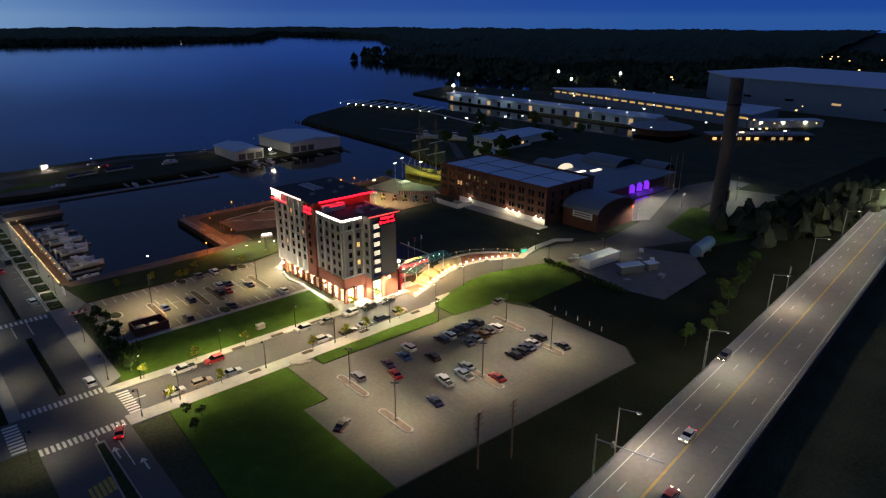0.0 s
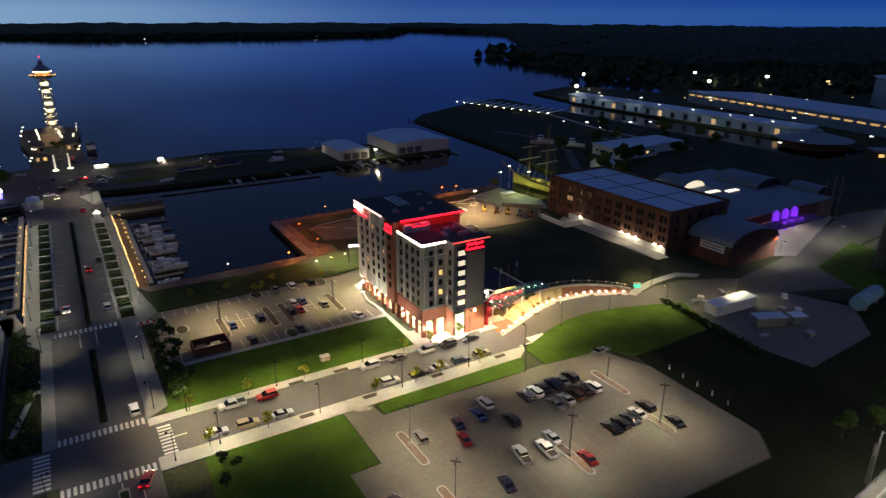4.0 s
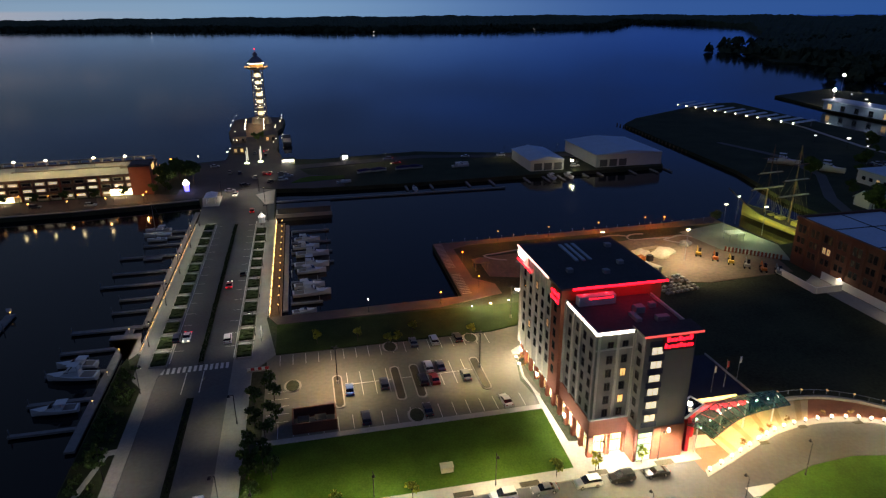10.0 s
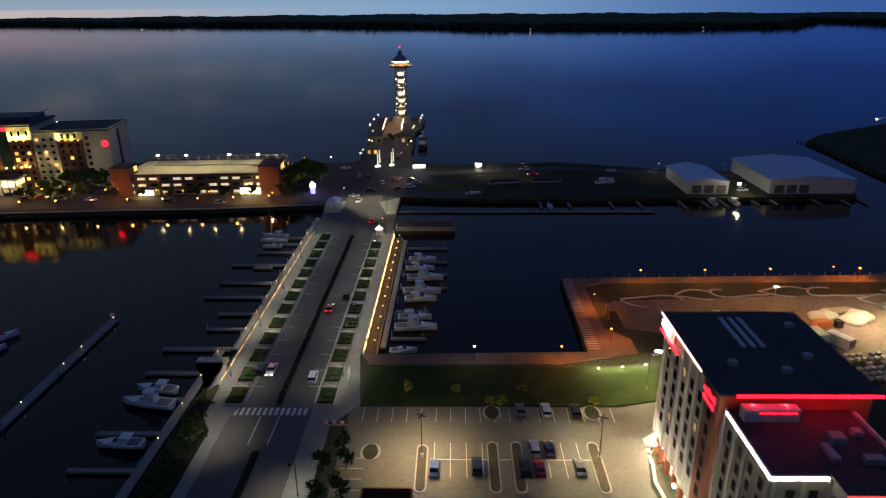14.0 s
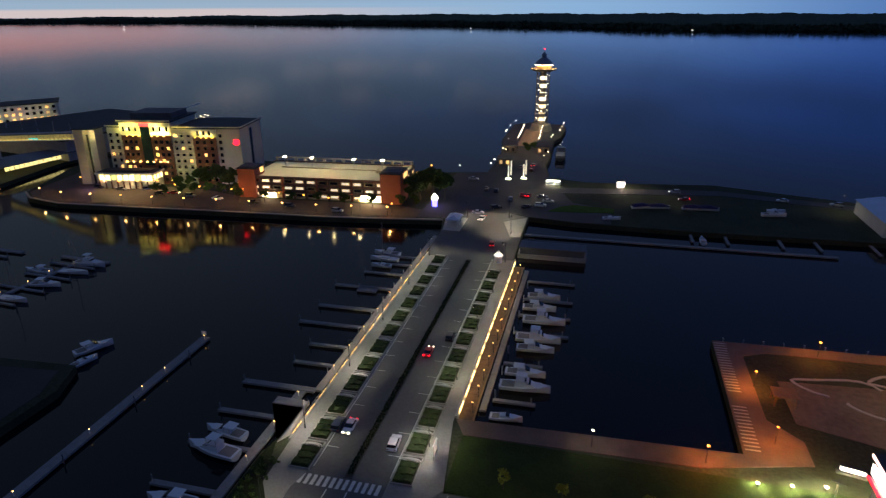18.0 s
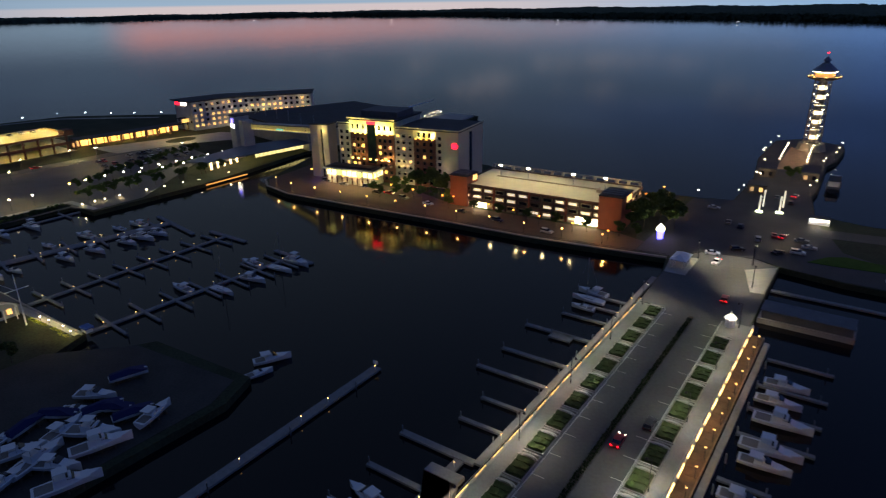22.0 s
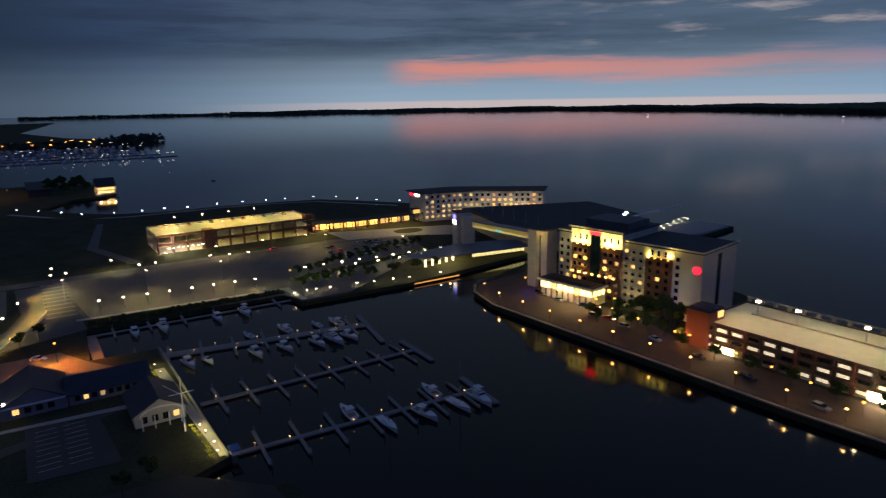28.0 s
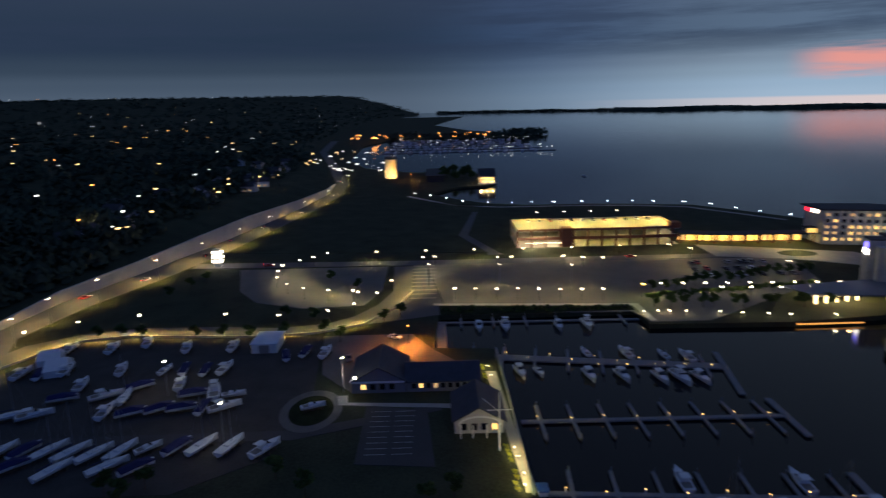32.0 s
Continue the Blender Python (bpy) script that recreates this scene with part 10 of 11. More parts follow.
# promenade along the marina head
patch("marina_walk", [[(-211, -48), (-211, -45), (-147, -42.2), (-147, -44.5)]], CONCRETE, "pale concrete walk along the marina head", "path", 0.02)
boxes("trim_marina_wall", [(-230, -44.4, -3.0, -146, -43.9, 0.25)], CONCRETE, kind="structure", label="low concrete marina quay wall")
bpy.data.objects["trim_marina_wall"].matrix_basis = Matrix.Translation((0, 1.2, 0))
for x, y in ((-213, -47.3), (-206, -46.8), (-195, -46.4), (-188, -45.8), (-164, -45), (-160, -44.6), (-153, -44.2), (-148.4, -44.6)):
    kit("lawn_spot", lambda m: build_globe_lamp(m, WHITEGLOW, "path_light", 0.8, 0.22), turned(x, y, 0.0), "low path light beside a lit shrub")
    lamp("path_light_glow", (x + 0.3, y - 0.5, 1.9), 420, (1.0, 0.80, 0.30))
    kit("shrub", build_shrub, turned(x + 1.1, y - 1.6, -0.1))
    kit("shrub", build_shrub, turned(x - 1.2, y - 1.8, -0.1))
pole = thing("signal_mast", "tall white signal mast with a crossarm", "flagpole")
bm = bmesh.new()
add_cyl(bm, -164.5, -48.5, -0.12, 15, 0.22, 0.1, 8)
part("mast", bm, WHITE, pole)
bm = bmesh.new()
add_bar(bm, (-164.5, -51.5, 10.5), (-164.5, -45.5, 10.5), 0.14)
part("crossarm", bm, WHITE, pole)
bm = bmesh.new()
add_bar(bm, (-164.5, -48.5, 10.0), (-164.5, -52.5, 13.6), 0.1)
part("gaff", bm, WHITE, pole)
lamp("mast_light", (-162.5, -46.5, 0.6), 800, (1.0, 0.9, 0.6), "SPOT", (-164.5, -48.5, 9), 0.2, 50, 0.6)
kiosk = thing("dock_box", "dock box under a bright blue cover", "box")
boxes("box", [(-148, -42, -0.2, -145.5, -40.2, 0.9)], WHITE, kiosk)
bm = bmesh.new()
BLUEROOF = material("blue_canvas", (0.03, 0.10, 0.34), 0.7)
add_prism(bm, [(-148.3, -42.3), (-145.2, -42.3), (-145.2, -39.9), (-148.3, -39.9)], 0.9, 1.4)
part("cover", bm, BLUEROOF, kiosk, "blue cover")


# ---- clubhouse and yard ----
SIDING = material("grey_clapboard", (0.20, 0.20, 0.21), 0.8, vary=0.1, scale=0.3, fine=4.0)
SLATE = material("blue_grey_shingles", (0.035, 0.042, 0.062), 0.7, vary=0.25, scale=0.4, fine=3.0, bump=0.2)
club = gabled("clubhouse", "long grey clubhouse with a dark blue shingle roof", -212, -72, -198, -51, 3.4, 6.2, "y", SIDING, SLATE)
window_row(club, (-198, -71), (-198, -52), 1.0, 9, 1.3, 1.5, 0.25, 90)
wing = gabled("clubhouse_wing", "grey clubhouse wing with a wide white gable", -216, -88, -198, -72.3, 3.6, 8.0, "x", SIDING, SLATE)
window_row(wing, (-198, -86), (-198, -75), 0.9, 4, 1.6, 1.7, 0.3, 90)
boxes("fascia_band", [(-197.96, -88, 3.0, -197.7, -72.4, 3.5)], WHITE, wing)
hall = gabled("pavilion", "grey gabled marina pavilion with a white arched porch", -189, -59, -173, -46.5, 3.6, 7.2, "x", STUCCO, SLATE)
for k, y in enumerate((-57.5, -54.5, -51, -48)):
    bm = bmesh.new()
    add_cyl(bm, -170.6, y, -0.12, 3.5, 0.16, n=8)
    part("porch_post", bm, WHITE, hall, "white porch post")
bm = bmesh.new()
n = 10
for k in range(n):
    a, b = math.pi * k / n, math.pi * (k + 1) / n
    add_bar(bm, (-170.6, -52.75 - 5.2 * math.cos(a), 3.4 + 2.3 * math.sin(a)), (-170.6, -52.75 - 5.2 * math.cos(b), 3.4 + 2.3 * math.sin(b)), 0.4, 0.35)
part("porch_arch", bm, WHITE, hall, "white arched porch beam")
window_row(hall, (-173, -58), (-173, -47.5), 0.8, 4, 1.5, 1.8, 0.2, 90)

patch("yard_paving", [[(-198, -88), (-212, -99), (-246, -104), (-246, -72), (-230, -64), (-213, -52), (-213, -72), (-216.5, -72), (-216.5, -88.5)]], LOT, "worn asphalt service yard behind the clubhouse", "yard", 0.006)
YARDDARK = material("dark_yard_gravel", (0.055, 0.052, 0.046), 0.95, vary=0.35, scale=0.15, fine=2.0, bump=0.4)
patch("boat_yard_gravel", [[(-246, -190), (-252, -160), (-248, -120), (-246, -104.2), (-196, -99), (-164, -104), (-150, -122), (-150, -200), (-214, -205)]], YARDDARK, "dark gravel hardstanding of the boatyard", "yard", -0.05)
patch("boat_yard_lane", [[(-176, -205), (-172, -205), (-172, -100), (-186, -62), (-190, -62), (-177, -100)]], ASPHALT, "narrow asphalt lane through the boatyard", "road", 0.004)
patch("club_walk", [[(-196.5, -92), (-190.5, -91), (-187, -58), (-189.5, -58), (-192, -88.5), (-196.5, -89)]], CONCRETE, "pale concrete walk beside the clubhouse", "path", 0.02)
ring = []
for k in range(25):
    a = 2 * math.pi * k / 24
    ring.append((-188 + 12.5 * math.cos(a), -98 + 8.5 * math.sin(a)))
patch("club_loop", [ring[:-1]], material("worn_loop_paving", (0.13, 0.125, 0.115), 0.9, vary=0.25), "round paved drop-off loop", "path", 0.012)
patch("club_loop_bed", [[(-188 + (x + 188) * 0.72, -98 + (y + 98) * 0.72) for x, y in ring[:-1]]], BANK, "dark planted bed inside the loop", "bed", 0.03)
patch("club_car_park", [[(-190, -83), (-186, -66), (-158, -64), (-160, -83)]], ASPHALT, "small dark striped car park", "car park", 0.006)
strip("club_bay_marks", [[(x, y0), (x + 0.14, y0), (x + 0.14, y0 + 5), (x, y0 + 5)] for y0 in (-81, -74.5) for x in (-186.0 + 2.75 * k for k in range(9))], PAINT, "thin white parking bay lines", "marking", 0.012)
kit("mast_lamp", build_mast_lamp, turned(-199, -90.5, -0.12), "tall lamp mast beside the clubhouse")
lamp("club_light", (-198.6, -90.4, 5.2), 600, NEUTRAL)
bm = bmesh.new()
bmesh.ops.create_icosphere(bm, subdivisions=1, radius=0.45, matrix=Matrix.Translation((-198.2, -87.0, 4.6)))
part("wall_lamp", bm, WHITEGLOW, wing, "bright white wall lamp")
kit("sodium_mast", lambda m: build_globe_lamp(m, ORANGEGLOW, "sodium_yard_lamp", 6.5, 0.35), turned(-236, -73, -0.1), "yard lamp post with an orange sodium head")
lamp("sodium_light", (-233, -72, 6.0), 15000, (1.0, 0.24, 0.03), "SPOT", None, 0.4, 160, 0.6)
lamp("sodium_light", (-224, -78, 6.0), 7500, (1.0, 0.24, 0.03), "SPOT", None, 0.4, 160, 0.6)
car("saloon", "white", turned(-242, -78, 0.01, 60), "white car parked in the orange-lit yard")
car("pickup", "grey", turned(-223, -92, 0.01, 10), "grey pickup truck parked behind the clubhouse")
shed = thing("white_shed", "small white metal shed in the boatyard", "shed")
boxes("wall", [(-243, -126, -0.12, -231, -117.5, 3.2)], WHITE, shed)
boxes("roof", [(-243.4, -126.4, 3.2, -230.6, -117.1, 3.45)], ROOFPALE, shed, "flat pale metal roof")
boxes("door", [(-230.98, -123.5, -0.12, -230.85, -120, 2.8)], STEEL, shed, "roller door")
for x, y, r in ((-220, -185, 5), (-228, -192, 4)):
    tent = thing("storage_tent", "white shrink-wrapped boat storage tent", "tent")
    bm = bmesh.new()
    extruded(bm, [(-r, -0.1), (-r, 2.2), (0, 4.6), (r, 2.2), (r, -0.1)], 3.6, 0.5)
    bmesh.ops.transform(bm, matrix=turned(x, y, 0, 20), verts=bm.verts)
    part("cover", bm, WHITE, tent)

YARD = [(-216, -194), (-215, -188), (-218, -181), (-236, -175), (-241, -165), (-235, -149), (-235, -133), (-225, -113), (-228, -107), (-227, -100), (-237, -190),
        (-217, -163), (-216, -149), (-216, -143), (-215, -136), (-216, -130), (-189, -140), (-189, -134), (-189, -128), (-189, -122), (-187, -147), (-188, -154), (-197, -171), (-187, -179), (-199, -128), (-197, -122), (-198, -134), (-197, -153), (-187, -173), (-198, -159),
        (-161, -163), (-159, -152), (-168, -170), (-168, -164), (-168, -158), (-167, -152), (-166, -146), (-167, -140), (-168, -134), (-168, -127), (-168.5, -121), (-168, -114), (-166, -105), (-188, -97.5), (-204, -152), (-205, -140), (-206, -170), (-160, -140), (-159, -133)]
rng = random.Random(41)
for k, (x, y) in enumerate(YARD):
    kind = ("cruiser", "sail", "covered", "runabout", "cruiser", "covered", "sail", "fly")[rng.randrange(8)]
    row = 1 if x > -180 else 2 if x > -205 else 3
    if kind == "sail" and row == 3:
        kind = "cruiser"
    rz = {1: 145, 2: 120 if k % 3 else 185, 3: 180}[row] + rng.uniform(-14, 14)
    at = turned(x, y, -0.05, rz)
    kit("cradle", build_cradle, at)
    words = {"cruiser": "white motor cruiser laid up on the boatyard hardstanding", "fly": "large white flybridge cruiser laid up ashore", "runabout": "small white open boat laid up ashore", "sail": "white sailing yacht laid up in a cradle", "covered": "laid-up boat under a blue winter cover"}[kind]
    boat(kind, turned(x, y, 0.82, rz), words)
lamp("yard_light", (-200, -140, 10), 700, NEUTRAL, "SPOT", None, 0.5, 165, 0.4)
kit("mast_lamp", build_mast_lamp, turned(-200, -142, -0.12), "tall lamp mast in the boatyard")
lamp("yard_light", (-170, -118, 10), 500, NEUTRAL, "SPOT", None, 0.5, 165, 0.4)
kit("mast_lamp", build_mast_lamp, turned(-172, -117, -0.12), "tall lamp mast in the boatyard")
for x, y in ((-152, -128), (-150, -136), (-147, -131), (-155, -100), (-148, -92), (-146, -60), (-143, -66)):
    tree(x, y, -0.1, kind="dark", rz=37 * x)
patch("slip_yard", [[(-144, -54), (-128, -38), (-94, -35), (-90.5, -44), (-92, -92), (-120, -92), (-146, -80)]], YARDDARK, "dark gravel slipway yard", "yard", -0.04)
# covered boats on the east slip
for k, (x, y, kind) in enumerate(((-112.5, -57.1, "cruiser"), (-114.4, -48.5, "covered"), (-105.9, -67.3, "cruiser"), (-99.8, -64.3, "fly"), (-94.8, -65.7, "fly"), (-95.5, -53.8, "cruiser"), (-104.5, -57.6, "covered"), (-99.4, -56.3, "covered"), (-113.4, -71.3, "covered"), (-112.1, -65.3, "covered"), (-105.6, -75.7, "cruiser"), (-100.7, -74.6, "fly"), (-95.8, -73.5, "cruiser"), (-89.0, -75.0, "fly"), (-113.3, -74.7, "runabout"), (-110.8, -62.2, "runabout"), (-106.6, -58.9, "covered"), (-99.2, -81.1, "cruiser"))):
    kit("cradle", build_cradle, turned(x, y, -0.05, 52 + 37 * (k % 3) - 20))
    boat(kind, turned(x, y, 0.82, 52 + 37 * (k % 3) - 20), NAMES[kind] + " laid up beside the slipway")

# ---- curved road with the lit kerb wall, and the loop car park ----
S_EDGE = [(-206, -214), (-233, -201), (-247, -191), (-250.5, -176), (-249, -160), (-246.5, -129), (-249, -107), (-257, -91), (-277, -79), (-300, -73), (-345, -74)]
N_EDGE = [(-212, -222), (-244, -210), (-254, -196), (-260, -176), (-259, -143), (-256, -122), (-260, -104), (-268, -95), (-282, -87), (-301, -82), (-345, -84)]
ribbon("road_marina", S_EDGE, N_EDGE, 0.004, ROADWAY, "curving marina road in yellow lamplight", "road")
wall = thing("kerb_wall", "low pale concrete wall along the curving road", "wall", kind="structure")
for a, b in zip(S_EDGE[:-2], S_EDGE[1:-1]):
    bm = bmesh.new()
    add_bar(bm, (*a, 0.25), (*b, 0.25), 0.35, 0.8)
    part("wall_panel", bm, PAVING, wall)
for k in range(1, 10):
    (ax, ay), (bx, by) = S_EDGE[k], N_EDGE[k]
    for f in (0.0, 0.5):
        cx, cy = (S_EDGE[min(k + 1, 10)][0] - ax) * f, (S_EDGE[min(k + 1, 10)][1] - ay) * f
        lamp("road_light", (ax * 0.8 + bx * 0.2 + cx, ay * 0.8 + by * 0.2 + cy, 3.2), 3300, (1.0, 0.62, 0.14), "SPOT", None, 0.3, 150, 0.5)
    kit("globe_road", lambda m: build_globe_lamp(m, WHITEGLOW, "road_lamp", 4.6, 0.42), turned(bx - 0.8, by - 0.6, -0.1), "road lamp post with a white globe")
for x, y in ((-252, -186), (-253, -178), (-251, -170), (-250, -150), (-249, -140), (-248.5, -130), (-249.5, -118), (-251, -104), (-262, -83), (-270, -77), (-244, -97)):
    tree(x + 4.5, y, -0.1, kind="dark", rz=50 * y)
patch("loop_car_park", [[(-346, -163), (-307, -152), (-289, -140), (-279, -118), (-281, -93), (-304, -87), (-346, -87)]], LOT, "small lamp-lit car park inside the road loop", "car park", 0.006)
patch("car_park_link", [[(-345, -84), (-345, -67.6), (-268, -58.4), (-257, -90), (-277, -78.6), (-300, -72.6), (-345, -73.6)]], ROADWAY, "asphalt drive beside the car park", "road", 0.007)
for x, y in ((-334, -138.4), (-323, -138), (-311.5, -136), (-300.5, -129), (-292.5, -120), (-289, -109), (-287, -98), (-285, -95.8), (-344, -132)):
    kit("globe_road", lambda m: build_globe_lamp(m, WHITEGLOW, "road_lamp", 4.6, 0.42), turned(x, y, -0.1), "road lamp post with a white globe")
    lamp("loop_lamp_light", (x + 0.6, y, 4.6), 420, (1.0, 0.84, 0.5), "SPOT", None, 0.3, 150, 0.5)
for x, y in ((-318, -128), (-296, -108)):
    lamp("loop_light", (x, y, 5), 2600, (1.0, 0.80, 0.40), "SPOT", None, 0.3, 165, 0.4)
lamp("drive_light", (-330, -66, 5), 2400, (1.0, 0.82, 0.45), "SPOT", None, 0.3, 160, 0.4)
for x, y in ((-318, -112), (-302, -98), (-262, -110), (-266, -122), (-312, -176), (-298, -180), (-322, -172)):
    tree(x, y, -0.1, kind="dark", rz=20 * y)

# west car park lamps, stripes, hedge and cars
LOTLAMPS = [(-306.5, -66), (-302.5, -34.2), (-299.4, -2.8), (-296, 92), (-325, 60)]
for x, y in LOTLAMPS:
    kit("mast_lamp", build_mast_lamp, turned(x, y, -0.1), "tall lamp mast in the west car park")
    lamp("lot_light", (x, y, 10.4), 3600, (1.0, 0.72, 0.30), "SPOT", None, 0.4, 155, 0.5)
for k in range(8):
    x, y = -286.4 + 0.9 * k, -55 + 8.8 * k
    kit("globe_road", None, turned(x, y, -0.1))
    lamp("quay_edge_light", (x + 1.5, y, 4.5), 600, (1.0, 0.76, 0.34), "SPOT", None, 0.3, 150, 0.5)
for x, y in ((-344, -69), (-341, -31.5), (-340.5, -24.4), (-338.9, 1.6), (-335.5, 10.8), (-334.4, 20.4), (-350, -126), (-344.7, -63)):
    kit("globe_road", None, turned(x, y, -0.1))
for k in range(9):
    x, y = -286.2 + 0.6 * k, 32.7 + 9.2 * k
    kit("globe_road", None, turned(x, y, -0.1))
    if k % 2 == 0:
        lamp("tree_row_light", (x + 0.5, y, 4.6), 900, (1.0, 0.78, 0.36), "SPOT", None, 0.3, 150, 0.5)
for k in range(4):
    kit("globe_road", None, turned(-278 + 1.05 * k, 55.2 + 11.6 * k, -0.1))
slab("pavement_basin_walk", [(-281.2, -64), (-278.6, -64), (-272.0, 16.6), (-252.8, 17.4), (-253.4, 20), (-274.4, 19.4)], -0.4, 0.05, PAVING, "pale walk along the basin bank", "pavement")
slab("basin_bank", [(-278.4, -62), (-266.3, -61.5), (-266.3, 15.6), (-272.2, 15.8)], -0.5, 0.03, BANK, "dark planted bank above the basin", "planting bed", "")
rng_b = random.Random(63)
bm = bmesh.new()
for k in range(110):
    y = rng_b.uniform(-60, 14)
    leaf_clumps(bm, 9, rng_b.uniform(-276.4 + 0.06 * (y + 62), -267.5), y, 0.4, 0.9, 0.5, 0.4, rng_b)
tagged(part("basin_bank_shrubs", bm, LEAF), "low dark shrubs over the basin bank", "shrubs", kind="stuff")
strip("drive_bars", [rect(-346 + 6.2 * k, -74, -344.4 + 6.2 * k, -63) for k in range(10)], material("worn_bars", (0.24, 0.23, 0.20), 0.85), "worn pale bars across the lit drive", "road marking", 0.02)
for x in (-340, -334.6, -322, -316.6, -304):
    row = boxes("bay_lines", [(x, -50 + 2.8 * k, 0.006, x + 5, -49.85 + 2.8 * k, 0.012) for k in range(26)], material("worn_line", (0.16, 0.15, 0.13), 0.85))
    tagged(row, "row of thin white parking bay lines", "marking", kind="stuff")
bm = bmesh.new()
rng = random.Random(5)
for k in range(46):
    leaf_clumps(bm, 24, -283 - 0.28 * k + rng.uniform(-2, 2), 26 + 1.75 * k, 0.9, 1.6, 1.0, 0.5, rng)
hedge = part("hedge", bm, LEAF)
tagged(hedge, "long dark clipped hedge beside the car park", "hedge", kind="stuff")
for k in range(16):
    tree(-289 - 1.6 * k + 2 * math.sin(k), 30 + 5.4 * k, -0.1, kind="dark", rz=47 * k)
for k in range(12):
    tree(-268 + 0.4 * k, 24 + 6 * k + 2 * math.sin(3 * k), -0.1, kind="dark", rz=61 * k)
rng = random.Random(8)
for row, x in enumerate((-312, -323, -335)):
    for k in range(15):
        if rng.random() < 0.55:
            kind, col = rng.choice(("saloon", "suv", "suv", "pickup")), rng.choice(("white", "silver", "grey", "black", "red", "navy", "white"))
            car(kind, col, turned(x, 62 + 3.0 * k, 0.01, 180 * (k % 2)), f"{col} {CAR_WORDS[kind]} parked in the west car park")
kit("globe_yellow", lambda m: build_globe_lamp(m, YELLOWLIT, "yellow_lamp", 5.0, 0.5), turned(-283.4, 24.1, -0.1), "lamp post with a yellow-green globe")
lamp("yellow_light", (-282.9, 24.1, 5.6), 1400, (1.0, 0.9, 0.25))
for x, y in ((-261.5, 17.7), (-261.7, 23.3), (-261.4, 27.6), (-260.8, 34), (-259.1, 46.4), (-257.1, 54.2), (-255.6, 63.3), (-253.7, 70.9), (-252.3, 87.2)):
    kit("shore_path_light", lambda m: build_globe_lamp(m, WHITEGLOW, "path_light", 0.8, 0.3), turned(x, y, -0.1), "low lamp on the basin path")
    lamp("shore_path_light", (x + 0.6, y, 1.5), 130, (1.0, 0.85, 0.5))

# ---- west parking garage ----
gar = thing("west_garage", "two-storey concrete parking garage with a lit deck", "parking garage")
WARMWALL = material("warm_concrete", (0.42, 0.36, 0.25), 0.85, vary=0.12, scale=0.3, fine=3.0)
gx0, gx1, gy0, gy1 = -414, -381, -16, 76
for z in (0.0, 4.7, 9.4):
    boxes("deck", [(gx0, gy0, z - 0.35, gx1, gy1, z)], CONCRETE, gar, "concrete parking deck")
for r in ((gx1, gy0, 9.4, gx1 + 0.3, gy1, 10.5), (gx0, gy0, 9.4, gx1, gy0 + 0.3, 10.5), (gx0, gy1 - 0.3, 9.4, gx1, gy1, 10.5), (gx0, gy0 + 0.31, 9.4, gx0 + 0.3, gy1 - 0.31, 10.5), (gx1, gy0, 4.2, gx1 + 0.3, gy1, 5.8)):
    boxes("parapet", [r], BROWNBRICK if r[0] == gx1 else WARMWALL, gar)
for k in range(12):
    y = gy0 + k * 8
    boxes("column", [(gx1 - 0.3, y - 0.5, 0, gx1 + 0.45, y + 0.5, 9.4)], BROWNBRICK, gar, "brick pier")
    boxes("column", [(gx0 + 16, y - 0.3, 0, gx0 + 16.6, y + 0.3, 9.0)], CONCRETE, gar)
boxes("rear_wall", [(gx0, gy0, 0, gx0 + 0.3, gy1, 9.0)], WARMWALL, gar)
boxes("stair_tower", [(gx1 - 6, gy1 - 5, 9.4, gx1 + 0.6, gy1 + 0.4, 12.6)], BROWNBRICK, gar, "brick stair tower")
boxes("stair_tower", [(gx1 - 5, 9, 0, gx1 + 1.2, 15, 10.8)], BROWNBRICK, gar, "brick stair tower")
for k in range(4):
    for x in (-408, -390):
        lamp("deck_light", (x, -4 + 24 * k, 15.0), 10500, (1.0, 0.68, 0.15), "SPOT", None, 0.5, 160, 0.5)
    ob = kit("deck_mast", lambda m: build_globe_lamp(m, WHITEGLOW, "deck_lamp", 5.0, 0.4), turned(-412.5, 0 + 16.3 * k, 9.4), "garage roof lamp post")
    lamp("level_light", (-386, 2 + 22 * k, 3.6), 1800, (1.0, 0.70, 0.24))
    lamp("level_light", (-386, 2 + 22 * k, 8.2), 1500, (1.0, 0.70, 0.24))
lamp("ramp_light", (-376, -10, 4), 6500, (1.0, 0.86, 0.5))
lamp("ramp_light", (-384, 2, 2.6), 3000, (1.0, 0.86, 0.5))
boxes("entry_light_strip", [(-379.6, -11 + 2.6 * k, 2.6, -379.4, -10.2 + 2.6 * k, 2.95) for k in range(8)], WHITENEON, gar, "bright entry lights")
for k in range(12):
    car(("suv", "saloon")[k % 2], ("white", "grey", "red", "silver", "black")[k % 5], turned(-409, -6 + 6.6 * k, 9.41, 0), "car parked on the garage roof deck")
link = thing("entrance_wing", "low brick entrance wing with amber lit glass bays", "entrance wing")
AMBERGLASS = glow_mat("amber_lobby_glass", (1.0, 0.62, 0.16), 1.1)
WING = [(-385, 78), (-381, 96), (-379, 112), (-378.5, 128), (-377, 146)]
